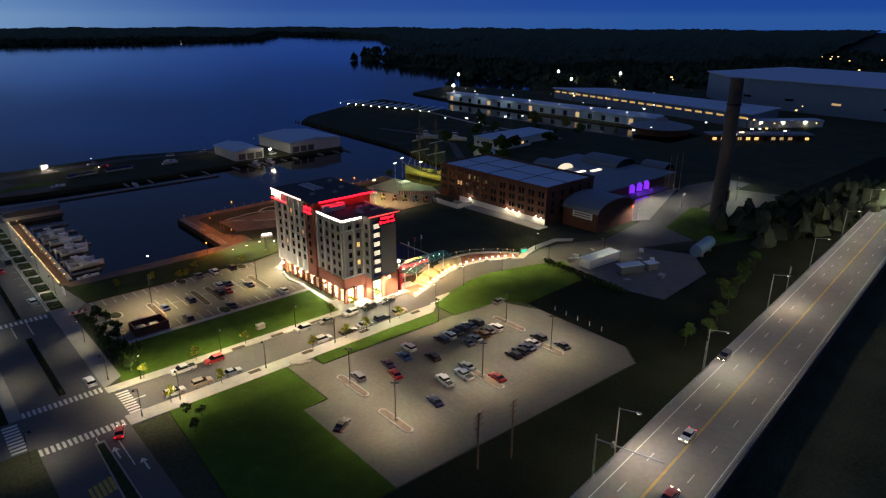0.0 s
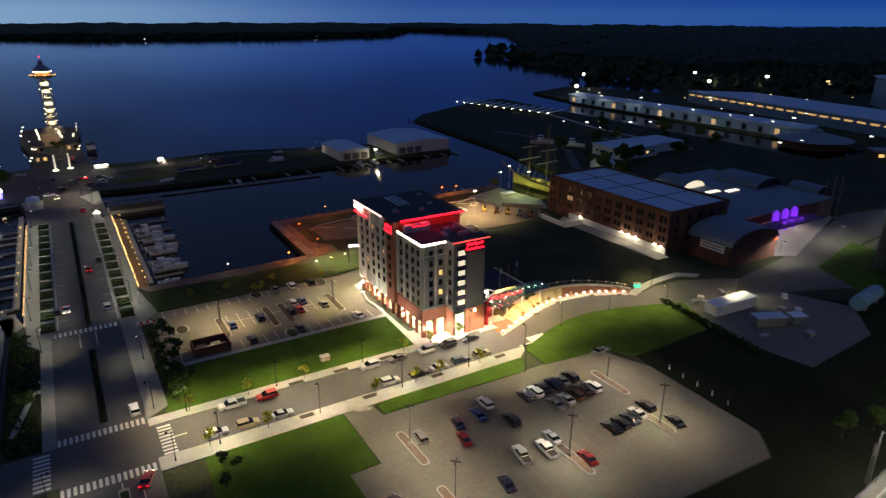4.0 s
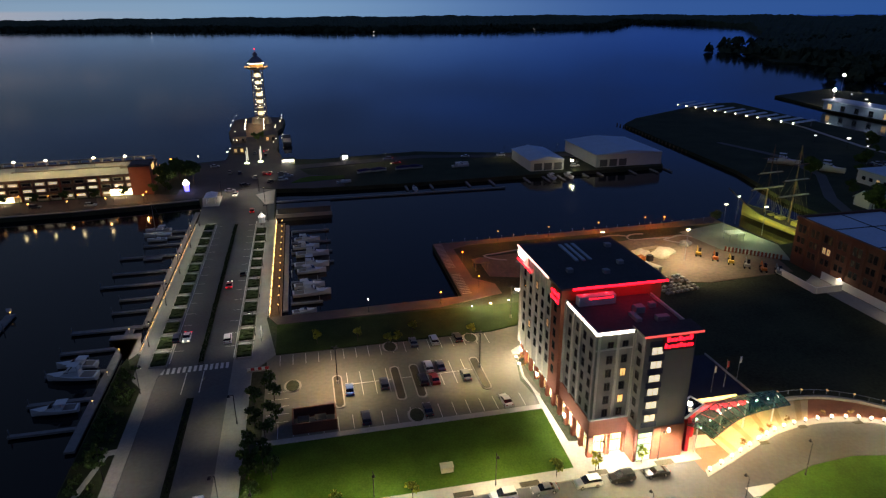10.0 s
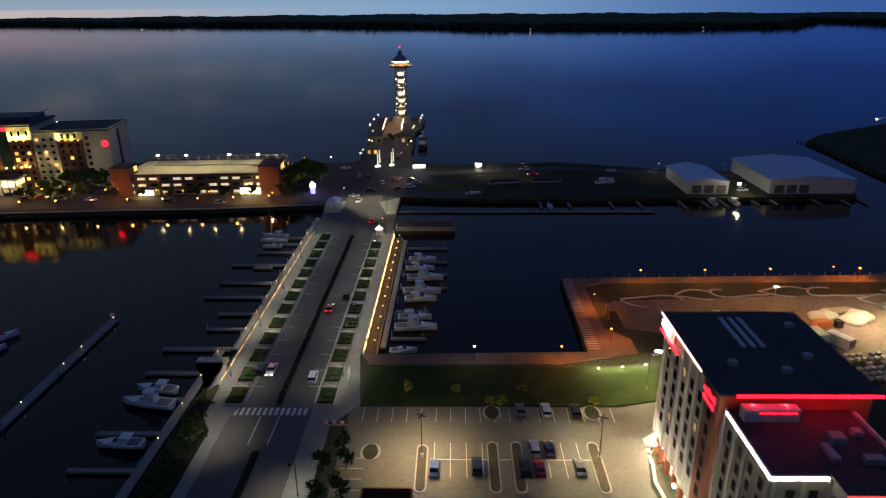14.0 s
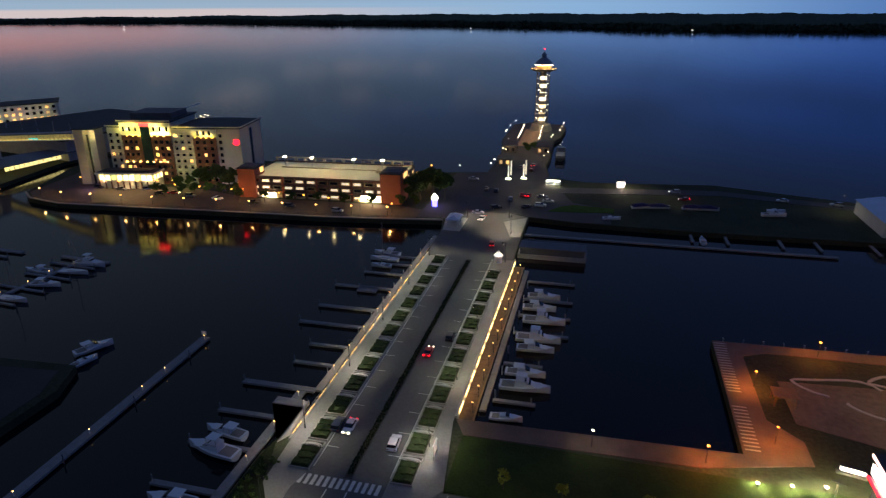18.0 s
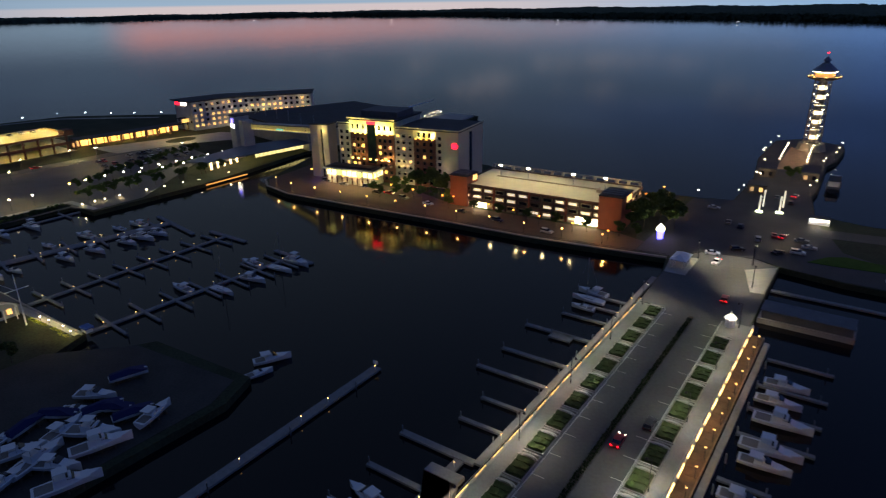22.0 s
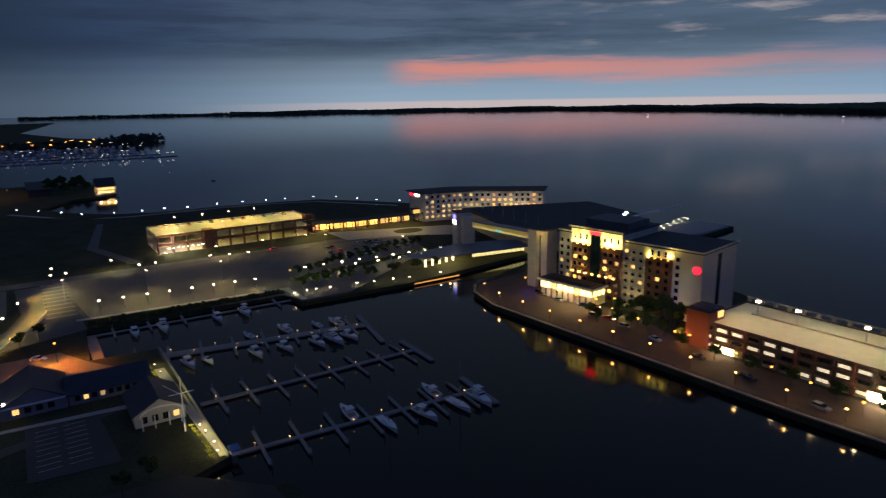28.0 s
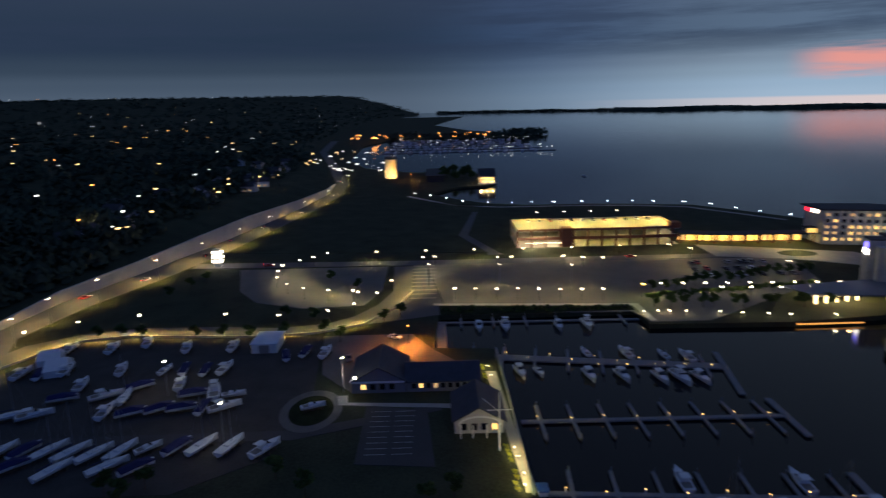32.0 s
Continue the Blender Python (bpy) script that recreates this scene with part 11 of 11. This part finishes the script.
for n, (a, b) in enumerate(zip(WING, WING[1:])):
    bm = bmesh.new()
    add_bar(bm, (a[0] - 2.0, a[1], 5.4), (b[0] - 2.0, b[1], 5.4), 9.0, 0.8)
    part("roof", bm, ROOFDARK, link, "deep dark roof")
    bm = bmesh.new()
    add_bar(bm, (a[0] - 4.6, a[1], 2.4), (b[0] - 4.6, b[1], 2.4), 0.4, 5.0)
    part("back_wall", bm, BROWNBRICK, link, "brown brick wall")
    for k in range(4):
        p, q = Vector((*a, 0)).lerp(Vector((*b, 0)), k / 4), Vector((*a, 0)).lerp(Vector((*b, 0)), (k + 1) / 4)
        bm = bmesh.new()
        add_bar(bm, p.lerp(q, 0.16) + Vector((-4.2, 0, 2.3)), q.lerp(p, 0.04) + Vector((-4.2, 0, 2.3)), 0.12, 3.6)
        part("glass_bay", bm, AMBERGLASS if (k + n) % 5 else WINDOWDIM, link, "amber lit glass bay")
        boxes("pier", [(p.x + 0.6, p.y - 0.5, -0.12, p.x + 1.7, p.y + 0.5, 5.0)] if k % 2 == 0 else [(p.x - 4.3, p.y - 0.4, -0.12, p.x - 3.7, p.y + 0.4, 5.0)], BROWNBRICK, link, "brown brick pier")
    lamp("canopy_light", ((a[0] + b[0]) / 2 - 1.2, (a[1] + b[1]) / 2, 4.2), 3600, (1.0, 0.58, 0.16))
skyway = thing("lobby_skyway", "amber lit upper walkway from the wing to the lakeside hotel", "walkway")
boxes("floor", [(-381, 146.4, 5.2, -376, 151.6, 5.7)], BROWNBRICK, skyway)
for k in range(4):
    boxes("glass_bay", [(-376.1, 146.5 + 1.3 * k, 5.7, -376.0, 147.6 + 1.3 * k, 8.2)], AMBERGLASS, skyway, "amber lit glass bay")
boxes("roof", [(-381.3, 146.2, 8.2, -375.8, 151.8, 8.7)], ROOFDARK, skyway)
boxes("post", [(-376.8, 147, -0.12, -376.2, 147.6, 5.2), (-376.8, 150.4, -0.12, -376.2, 151, 5.2)], BROWNBRICK, skyway)
patch("drop_off_drive", [[(-378, 84), (-366, 120), (-352, 158), (-330, 168), (-322, 150), (-340, 120), (-350, 84)]], CONCRETE, "pale drop-off drive in warm light", "road", 0.009)
lamp("drive_light", (-352, 128, 7), 8200, (1.0, 0.72, 0.3), "SPOT", None, 0.4, 165, 0.5)
ringbed = [(-352 + 7 * math.cos(a / 8 * math.pi), 128 + 10 * math.sin(a / 8 * math.pi)) for a in range(16)]
patch("drop_off_bed", [ringbed], ROUGH, "oval lawn bed in the drop-off", "bed", 0.03)

# ---- road behind the car park, green and shore walk ----
patch("road_west", [[(-362, -190), (-351, -190), (-347, -84), (-347, 122), (-356, 122), (-357, -84)]], ROADWAY, "straight grey road between the car park and the green", "road", 0.005)
for k in range(8):
    kit("globe_road", lambda m: build_globe_lamp(m, WHITEGLOW, "road_lamp", 4.6, 0.42), turned(-359, -120 + 26 * k, -0.1))
    if k % 2:
        lamp("road_light", (-355, -120 + 26 * k, 5), 3400, (1.0, 0.80, 0.42), "SPOT", None, 0.3, 165, 0.5)
slab("lawn_green", [(-384, -172), (-450, -166), (-560, -146), (-600, -100), (-560, -62), (-530, -26), (-470, -16), (-372, -30)], -0.5, -0.02, ROUGH, "wide dark mown green", "lawn")
patch("green_path", [[(-366, -34), (-372, -34), (-420, -48), (-506, -34), (-506, -30), (-420, -42), (-366, -26)]], ROADWAY, "grey path across the green", "path", 0.012)
patch("shore_walk", [[(-598, -84), (-540, -44), (-528, -10), (-526, 60), (-520, 95), (-508, 130), (-478, 152), (-446, 174), (-444, 171), (-476, 149), (-505, 128), (-517, 94), (-523, 60), (-525, -10), (-537, -46), (-596, -87)]], CONCRETE, "narrow paved shore walk", "path", -0.02)
WALK = [(-593, -80), (-575, -66), (-557, -52), (-537, -40), (-529, -20), (-525, -1), (-525, 14), (-523, 31), (-523, 53), (-521, 73), (-518, 91), (-515, 106), (-509, 128), (-496, 143), (-477, 153), (-460, 162), (-445, 175)]
for k, (x, y) in enumerate(WALK):
    kit("shore_globe", lambda m: build_globe_lamp(m, COOLGLOW, "shore_walk_lamp", 3.4, 0.42), turned(x, y, -0.1), "shore walk lamp post with a white globe")
# floodlit round tower, waterside house, small boat
tank = thing("round_tower", "round stone tower under warm floodlights", "tower")
bm = bmesh.new()
add_cyl(bm, -745, -110, -0.12, 21, 6.6, 6.2, 24)
part("shaft", bm, material("pale_tower_stone", (0.5, 0.42, 0.3), 0.85, vary=0.2, scale=0.2), tank)
bm = bmesh.new()
add_cyl(bm, -745, -110, 21, 23.5, 7.0, 6.0, 24)
part("cap", bm, ROOFDARK, tank)
for dx, dy in ((12, 4), (9, -9)):
    lamp("tower_flood", (-745 + dx, -110 + dy, 1), 20800, (1.0, 0.62, 0.24), "SPOT", (-745, -110, 12), 0.3, 110, 0.7)
house = gabled("waterside_house", "waterside restaurant with a hipped roof and lit windows", -700, -16, -680, 0, 7.0, 14.0, "y", WARMWALL, ROOFDARK)
for z in (0.6, 3.8):
    window_row(house, (-680, -15), (-680, -1), z, 5, 1.9, 2.0, 1.0, 90, WINDOWLIT)
    window_row(house, (-699, -16), (-681, -16), z, 6, 1.9, 2.0, 1.0, 0, WINDOWLIT)
boxes("veranda", [(-679.9, -18, -0.1, -672, 2, 0.4)], DOCKWOOD, house, "waterside veranda deck")
for y in (-14, -8, -2):
    lamp("veranda_light", (-674, y, 3.0), 1680, WARMW)
for k in range(14):
    tree(-775 + 6.2 * k, -30 + 16 * math.sin(k * 1.7) - 8, -0.1, kind="big", rz=55 * k)
low = thing("dark_shed", "long dark shed on the west shore", "building")
boxes("wall", [(-775, -70, -0.12, -700, -52, 6)], ROOFDARK, low)
boxes("roof", [(-776, -71, 6, -699, -51, 6.5)], ROOFDARK, low)
lamp("shed_sodium", (-716, -84, 5), 4500, (1.0, 0.4, 0.08))
kit("sodium_mast", None, turned(-714, -86, -0.1))
boat("runabout", turned(-731, 103, -2, 20), "small open boat drifting on the bay")

# ---- parkway with its pale retaining wall ----
LOWER = [(-220, -206), (-252, -218), (-288, -212), (-336, -196), (-388, -183), (-448, -172), (-539, -157), (-619, -148), (-700, -152), (-791, -170), (-942, -200), (-1167, -248), (-1500, -276)]
UPPER = [(-210, -226), (-256, -231), (-298, -226), (-345, -212), (-398, -199), (-456, -187), (-545, -170), (-622, -161), (-702, -165), (-794, -183), (-946, -213), (-1170, -262), (-1502, -292)]
ribbon("road_parkway", LOWER, UPPER, 0.003, ROADWAY, "long lamp-lit bayfront parkway", "road")
WALLTOP = [0.4, 2.5, 5.0, 6.5, 8.5, 9.5, 7.0, 5.0, 0.4]
bm = bmesh.new()
for k in range(8):
    (ax, ay), (bx, by) = UPPER[k], UPPER[k + 1]
    for s in range(6):
        f, h = s / 6, (s + 1) / 6
        z0, z1 = WALLTOP[k] + (WALLTOP[k + 1] - WALLTOP[k]) * f, WALLTOP[k] + (WALLTOP[k + 1] - WALLTOP[k]) * h
        p = [(ax + (bx - ax) * f, ay + (by - ay) * f), (ax + (bx - ax) * h, ay + (by - ay) * h)]
        v = [bm.verts.new((x, y - o, z)) for (x, y), zz in zip(p, (z0, z1)) for o, z in ((0.6, -0.3), (0.9, zz), (1.9, zz))]
        bm.faces.new((v[0], v[3], v[4], v[1]))
        bm.faces.new((v[1], v[4], v[5], v[2]))
bmesh.ops.recalc_face_normals(bm, faces=bm.faces)
tagged(part("wall_retaining", bm, material("pale_wall_panels", (0.55, 0.50, 0.42), 0.8, vary=0.15, scale=0.15, fine=1.0)), "tall pale concrete retaining wall under lamplight", "wall", kind="structure")
for k in range(13):
    f = k * 9.2 / 13
    i, u = int(f), f - int(f)
    x, y = LOWER[i][0] + (LOWER[i + 1][0] - LOWER[i][0]) * u, LOWER[i][1] + (LOWER[i + 1][1] - LOWER[i][1]) * u
    kit("mast_lamp", build_mast_lamp, turned(x, y + 1.5, -0.1), "tall lamp mast beside the parkway")
    lamp("parkway_light", (x, y - 4, 10.2), 13000 if 2 < k < 10 else 8000, (1.0, 0.66, 0.20), "SPOT", None, 0.4, 128, 0.7)
for x, y, rz, col in ((-302, -219, 160, "red"), (-330, -204, 165, "white"), (-380, -192, 165, "black"), (-460, -180, 350, "grey"), (-520, -166, 350, "white"), (-610, -155, 350, "silver"), (-720, -165, 190, "white"), (-860, -186, 190, "grey"), (-420, -190, 170, "blue"), (-353, -150, 90, "red"), (-352, 40, 90, "red")):
    car("saloon", col, turned(x, y, 0.012, rz), f"{col} car driving with its lights on", True)
shop = thing("striped_sign_tower", "short white tower with glowing white bands", "sign")
boxes("tower", [(-356.2, -178.6, -0.12, -353.8, -175.6, 9.6)], STUCCO, shop)
for z in (2.4, 4.8, 7.2):
    boxes("light_band", [(-356.4, -179.4, z, -353.6, -174.8, z + 1.0)], WHITENEON, shop, "glowing white band")

# ---- far woods, hills and lights ----
def tree_belt(name, line, depth, high, words, seed, step=14.0, leafy=1.0, z0=0.0):
    """A far belt of woods: rows of uneven crowns made of small tilted leaves."""
    rng = random.Random(seed)
    verts, faces = [], []
    for (ax, ay), (bx, by) in zip(line, line[1:]):
        length = math.hypot(bx - ax, by - ay)
        dx, dy = (bx - ax) / length, (by - ay) / length
        for k in range(int(length / step) + 1):
            for row in range(3):
                s = k * step + rng.uniform(-0.5, 0.5) * step
                o = depth * (row + rng.random()) / 3
                cx, cy = ax + dx * s - dy * o, ay + dy * s + dx * o
                top = high * rng.uniform(0.84, 1.03) * (1 + 0.14 * math.sin(s * 0.011 + seed) + 0.06 * math.sin(s * 0.043))
                r = step * rng.uniform(0.55, 0.95)
                for j in range(int(9 * leafy)):
                    a, h = rng.uniform(0, 6.28), rng.uniform(0.0, 1.0)
                    w = r * (1 - 0.6 * h * h)
                    px, py, pz = cx + w * 0.6 * math.cos(a), cy + w * 0.6 * math.sin(a), z0 + top * (0.15 + 0.72 * h)
                    q, t = w * rng.uniform(0.5, 0.9), top * rng.uniform(0.14, 0.26)
                    n = len(verts)
                    ca, sa = math.cos(a + 1.57) * q, math.sin(a + 1.57) * q
                    lx, ly = math.cos(a) * t * 0.6, math.sin(a) * t * 0.6
                    verts += [(px - ca + lx, py - sa + ly, pz - t), (px + ca + lx, py + sa + ly, pz - t * 0.8), (px + ca * 0.7 - lx, py + sa * 0.7 - ly, pz + t), (px - ca * 0.6 - lx, py - sa * 0.6 - ly, pz + t * 1.1)]
                    faces.append((n, n + 1, n + 2, n + 3))
    me = bpy.data.meshes.new(name)
    me.from_pydata(verts, [], faces)
    me.materials.append(WOODS)
    return tagged(new(name, me), words, "woods", kind="stuff")


WOODS = material("far_woods_foliage", (0.060, 0.078, 0.050), 0.95, vary=0.4, scale=0.02, fine=0.2, spec=0.05)
tree_belt("backdrop_peninsula_woods", PENINSULA[:16], -60, 19, "dark wooded peninsula on the far side of the bay", 3, 11, z0=-2.0)


def canopy_sheet(name, first, last, step, words, seed):
    """The uneven top of a deep far forest, from its shore edge back to the skyline."""
    rng = random.Random(seed)
    count = int((last - first) / step) + 1
    backs = (0, 4, 26, 60, 110, 180, 270, 380, 520, 700, 930, 1220, 1600, 2100, 2700, 3400)
    verts, faces = [], []
    for k in range(count):
        a = radians(first + step * k)
        r0 = shore_radius(a)
        for j, b in enumerate(backs):
            r = min(r0 + b + rng.uniform(-6, 6), 4660.0 - 2 * (len(backs) - j))
            lift = 3.0 * math.sin(r * 0.006 + a * 41) + 2.0 * math.sin(a * 173 + j)
            z = -2.0 if j == 0 else 15.0 + lift + rng.uniform(-3.5, 3.0)
            verts.append((HUB.x + r * math.cos(a), HUB.y + r * math.sin(a), z))
    n = len(backs)
    for k in range(count - 1):
        for j in range(n - 1):
            c = k * n + j
            faces.append((c, c + 1, c + n + 1, c + n))
    me = bpy.data.meshes.new(name)
    me.from_pydata(verts, [], faces)
    me.materials.append(WOODS)
    return tagged(new(name, me), words, "woods", kind="stuff")


canopy_sheet("backdrop_forest", 14.0, 164.0, 0.14, "deep dark forest over the low far peninsula", 4)
tree_belt("woods_east_shore", [(1750, 1480), (1110, 960), (880, 900), (860, 600), (790, 410), (660, 310)], -150, 15, "dark woods along the eastern shore", 5, 11)
tree_belt("woods_east", [(1700, 60), (1100, 90), (760, 140), (560, 150)], -130, 13, "dark trees beyond the harbour halls", 6, 11)
tree_belt("woods_inland", [(1750, 620), (1300, 560), (960, 470), (800, 400)], -160, 14, "dark woods beyond the eastern shore", 21, 12)
tree_belt("woods_inland_south", [(1750, 250), (1300, 260), (900, 250), (700, 215)], -120, 12, "dark woods behind the harbour halls", 22, 12)
tree_belt("woods_highway", [(320, -196), (260, -178), (205, -168)], -30, 9, "dark trees beside the raised highway", 8, 6)


# bluff and hill rising south of the parkway
EDGE = [(-60, -330), (-210, -240), (-256, -236), (-345, -217), (-456, -192), (-545, -175), (-622, -165), (-794, -188), (-946, -218), (-1170, -268), (-1502, -300), (-2400, -330), (-3200, -300), (-4000, -160), (-7000, -100)]


def edge_y(x):
    for (ax, ay), (bx, by) in zip(EDGE, EDGE[1:]):
        if bx <= x <= ax:
            return ay + (by - ay) * (x - ax) / (bx - ax)
    return EDGE[-1][1]


def hill_z(x, y):
    d = edge_y(x) - y
    if d < 0:
        return -0.5
    near = 9.0 * min(1.0, d / 34.0) + 6.0 * min(1.0, max(0.0, (d - 40) / 160.0))
    out = min(1.0, max(0.0, (-1500 - x) / 2300))
    far = (0.030 + 0.24 * out) * max(0.0, d - 150 + 110 * out)
    return near + min(far, 86.0 + 22.0 * out) + 2.2 * math.sin(x * 0.013 + y * 0.02) * min(1, d / 60)


verts, faces, cols = [], [], 70
xs = [-90 - 4560 * (k / 89) ** 1.9 for k in range(90)]
ds = [-2 + 4200 * (k / (cols - 1)) ** 2.3 for k in range(cols)]
for x in xs:
    e = edge_y(x)
    for d in ds:
        verts.append((x, e - d, hill_z(x, e - d)))
for i in range(89):
    for j in range(cols - 1):
        a = i * cols + j
        faces.append((a, a + 1, a + cols + 1, a + cols))
me = bpy.data.meshes.new("ground_hill")
me.from_pydata(verts, [], faces)
me.materials.append(ROUGH)
tagged(new("ground_hill", me), "dark wooded bluff and hill above the parkway", "ground", kind="structure")

rng = random.Random(17)
verts, faces = [], []
for k in range(5200):
    f = rng.random()
    dist = 60 + 4200 * f ** 2.2
    ang = radians(rng.uniform(178, 222))
    x, y = -170 + dist * math.cos(ang) * 1.1, -235 + dist * math.sin(ang) * 0.9
    if edge_y(x) - y < 14 or x > -180:
        continue
    z = hill_z(x, y)
    high, r = rng.uniform(6, 13), rng.uniform(2.5, 5) * (1 + dist / 1800)
    for j in range(14 if dist < 700 else 7):
        a, h = rng.uniform(0, 6.28), rng.random()
        w = r * (1 - 0.6 * h * h)
        px, py, pz = x + 0.6 * w * math.cos(a), y + 0.6 * w * math.sin(a), z + high * (0.15 + 0.7 * h)
        q, t = w * rng.uniform(0.35, 0.75), high * rng.uniform(0.1, 0.2)
        ca, sa = math.cos(a + 1.57) * q, math.sin(a + 1.57) * q
        lx, ly = math.cos(a) * t, math.sin(a) * t
        n = len(verts)
        verts += [(px - ca + lx, py - sa + ly, pz - t), (px + ca + lx, py + sa + ly, pz - t * 0.7), (px + ca * 0.7 - lx, py + sa * 0.7 - ly, pz + t), (px - ca * 0.6 - lx, py - sa * 0.6 - ly, pz + t)]
        faces.append((n, n + 1, n + 2, n + 3))
me = bpy.data.meshes.new("woods_hill")
me.from_pydata(verts, [], faces)
me.materials.append(WOODS)
tagged(new("woods_hill", me), "dark trees over the western hillside", "woods", kind="stuff")
tree_belt("woods_far_shore", [(-1560, -150), (-1540, 60), (-1600, 130), (-1750, 120)], -90, 14, "dark trees behind the far marina", 9, 12)


def glints(name, spots, mat, words, r=1.0):
    """Far lamps too small to tell apart: little lit boxes on short posts."""
    bm, poles = bmesh.new(), bmesh.new()
    for x, y, z in spots:
        d = r * (0.4 + 0.5 * abs(math.sin(x * 1.7 + y)))
        add_box(bm, x - d, y - d, z, x + d, y + d, z + d)
        add_box(poles, x - 0.12, y - 0.12, z - 12, x + 0.12, y + 0.12, z)
    tagged(part(name + "_poles", poles, BLACKSTEEL), "slim dark poles under far lamps", "poles", kind="stuff")
    tagged(part(name, bm, mat), words, "lights", kind="stuff")


FARWARM = glow_mat("far_warm_lamp", (1.0, 0.62, 0.24), 3.2)
FARWHITE = glow_mat("far_white_lamp", (0.95, 0.93, 0.85), 3.0)
FARORANGE = glow_mat("far_sodium_lamp", (1.0, 0.34, 0.07), 4.5)
hillspots = {FARWARM: [], FARWHITE: [], FARORANGE: []}
for k in range(150):
    dist, ang = 320 + 3600 * rng.random() ** 1.4, radians(rng.uniform(180, 216))
    x, y = -60 + dist * math.cos(ang), -170 + dist * math.sin(ang)
    if edge_y(x) - y < 20:
        continue
    m = (FARWARM, FARWHITE, FARWHITE, FARWARM, FARORANGE)[k % 5]
    hillspots[m].append((x, y, hill_z(x, y) + 11))
for m, w in ((FARWARM, "warm"), (FARWHITE, "white"), (FARORANGE, "orange")):
    glints("hillside_lights", hillspots[m], m, f"scattered {w} street lights over the hillside", 0.9)
# bigger clusters on the hill and at the far marina
def cluster(cx, cy, n, sx, sy, z, seed):
    r = random.Random(seed)
    return [(cx + r.uniform(-sx, sx), cy + r.uniform(-sy, sy), z + r.uniform(0, 3)) for _ in range(n)]


glints("far_marina_lights", cluster(-1500, -60, 26, 90, 130, 7, 1) + cluster(-1480, -190, 14, 110, 50, 8, 4), FARORANGE, "orange lamps of the far marina", 1.7)
glints("far_marina_white_lights", cluster(-1330, 0, 40, 170, 140, 4, 2) + cluster(-1120, 0, 16, 6, 140, 3, 3), FARWHITE, "white lamps along the far marina docks", 0.75)
glints("parkway_end_lights", cluster(-960, -190, 16, 120, 40, 6, 5) + cluster(-800, -150, 12, 60, 40, 5, 6), FARWHITE, "lamps and signs at the parkway's far end", 1.0)
glints("parkway_end_warm_lights", cluster(-900, -215, 14, 160, 40, 7, 7), FARWARM, "warm lamps at the parkway's far end", 1.1)
far = thing("far_marina_docks", "long floating docks of a far marina", "dock")
for k in range(6):
    x = -1120 - 62 * k
    boxes("deck", [(x - 2.5, -150, -2.2, x + 2.5, 145 - 14 * k, -0.9)], DOCKWOOD, far)
rng = random.Random(77)
bm = bmesh.new()
for k in range(220):
    x, y = -1120 - 62 * rng.randrange(6) + rng.choice((-8, 8)), rng.uniform(-145, 120)
    add_box(bm, x - 4, y - 1.5, -2.2, x + 4, y + 1.5, 0.2)
    add_box(bm, x - 2, y - 1.1, 0.2, x + 2, y + 1.1, 1.4)
tagged(part("far_marina_boats", bm, GELCOAT), "rows of small white boats at the far marina", "boats", kind="stuff")
glints("peninsula_lights", [(1109, 2228, 12), (-1850, 2185, 3), (-1050, 2150, 4), (-430, 2100, 3), (260, 1975, 3), (820, 2030, 3), (-2500, 1985, 4)], FARWHITE, "single lamps on the far peninsula shore", 1.6)
glints("harbour_lights", cluster(500, 120, 16, 70, 150, 7, 14) + cluster(400, -40, 8, 40, 40, 5, 15) + cluster(330, 120, 6, 30, 60, 4, 16), FARWHITE, "white lamps among the harbour halls", 0.8)
glints("harbour_warm_lights", cluster(560, 60, 14, 90, 120, 7, 17) + cluster(450, -60, 8, 60, 30, 5, 18), FARWARM, "warm lamps among the harbour halls", 0.8)
glints("eastern_lights", cluster(1400, 230, 22, 120, 130, 8, 11) + cluster(900, 120, 10, 200, 60, 7, 12), FARWARM, "scattered lights beyond the eastern harbour", 1.5)

# houses on the bluff
rng = random.Random(23)
for k in range(26):
    x = -300 - 21 * k - rng.uniform(0, 8)
    y = edge_y(x) - rng.choice((46, 70, 98)) - rng.uniform(0, 12)
    z = hill_z(x, y) - 0.6
    ob = gabled("house", ("white", "grey", "tan")[k % 3] + " clapboard house with a pitched roof on the bluff", -4.5, -6, 4.5, 6, 5.6, 8.8, ("x", "y")[k % 2], (WHITE, STUCCO, CREAM)[k % 3], ROOFDARK, 0.4)
    window_row(ob, (4.5, -5), (4.5, 5), 1.2 if k % 2 else 3.6, 2, 1.4, 1.5, 0.6, 90)
    ob.matrix_basis = turned(x, y, z + 0.2, rng.uniform(-20, 20))
for k in range(7):
    x = -330 - 70 * k
    y = edge_y(x) - 62
    lamp("bluff_street_light", (x, y, hill_z(x, y) + 7), 700, (1.0, 0.8, 0.5))
    bm_at = turned(x, y, hill_z(x, y) - 0.3)
    kit("globe_road", lambda m: build_globe_lamp(m, WHITEGLOW, "road_lamp", 4.6, 0.42), bm_at, "street lamp on the bluff")
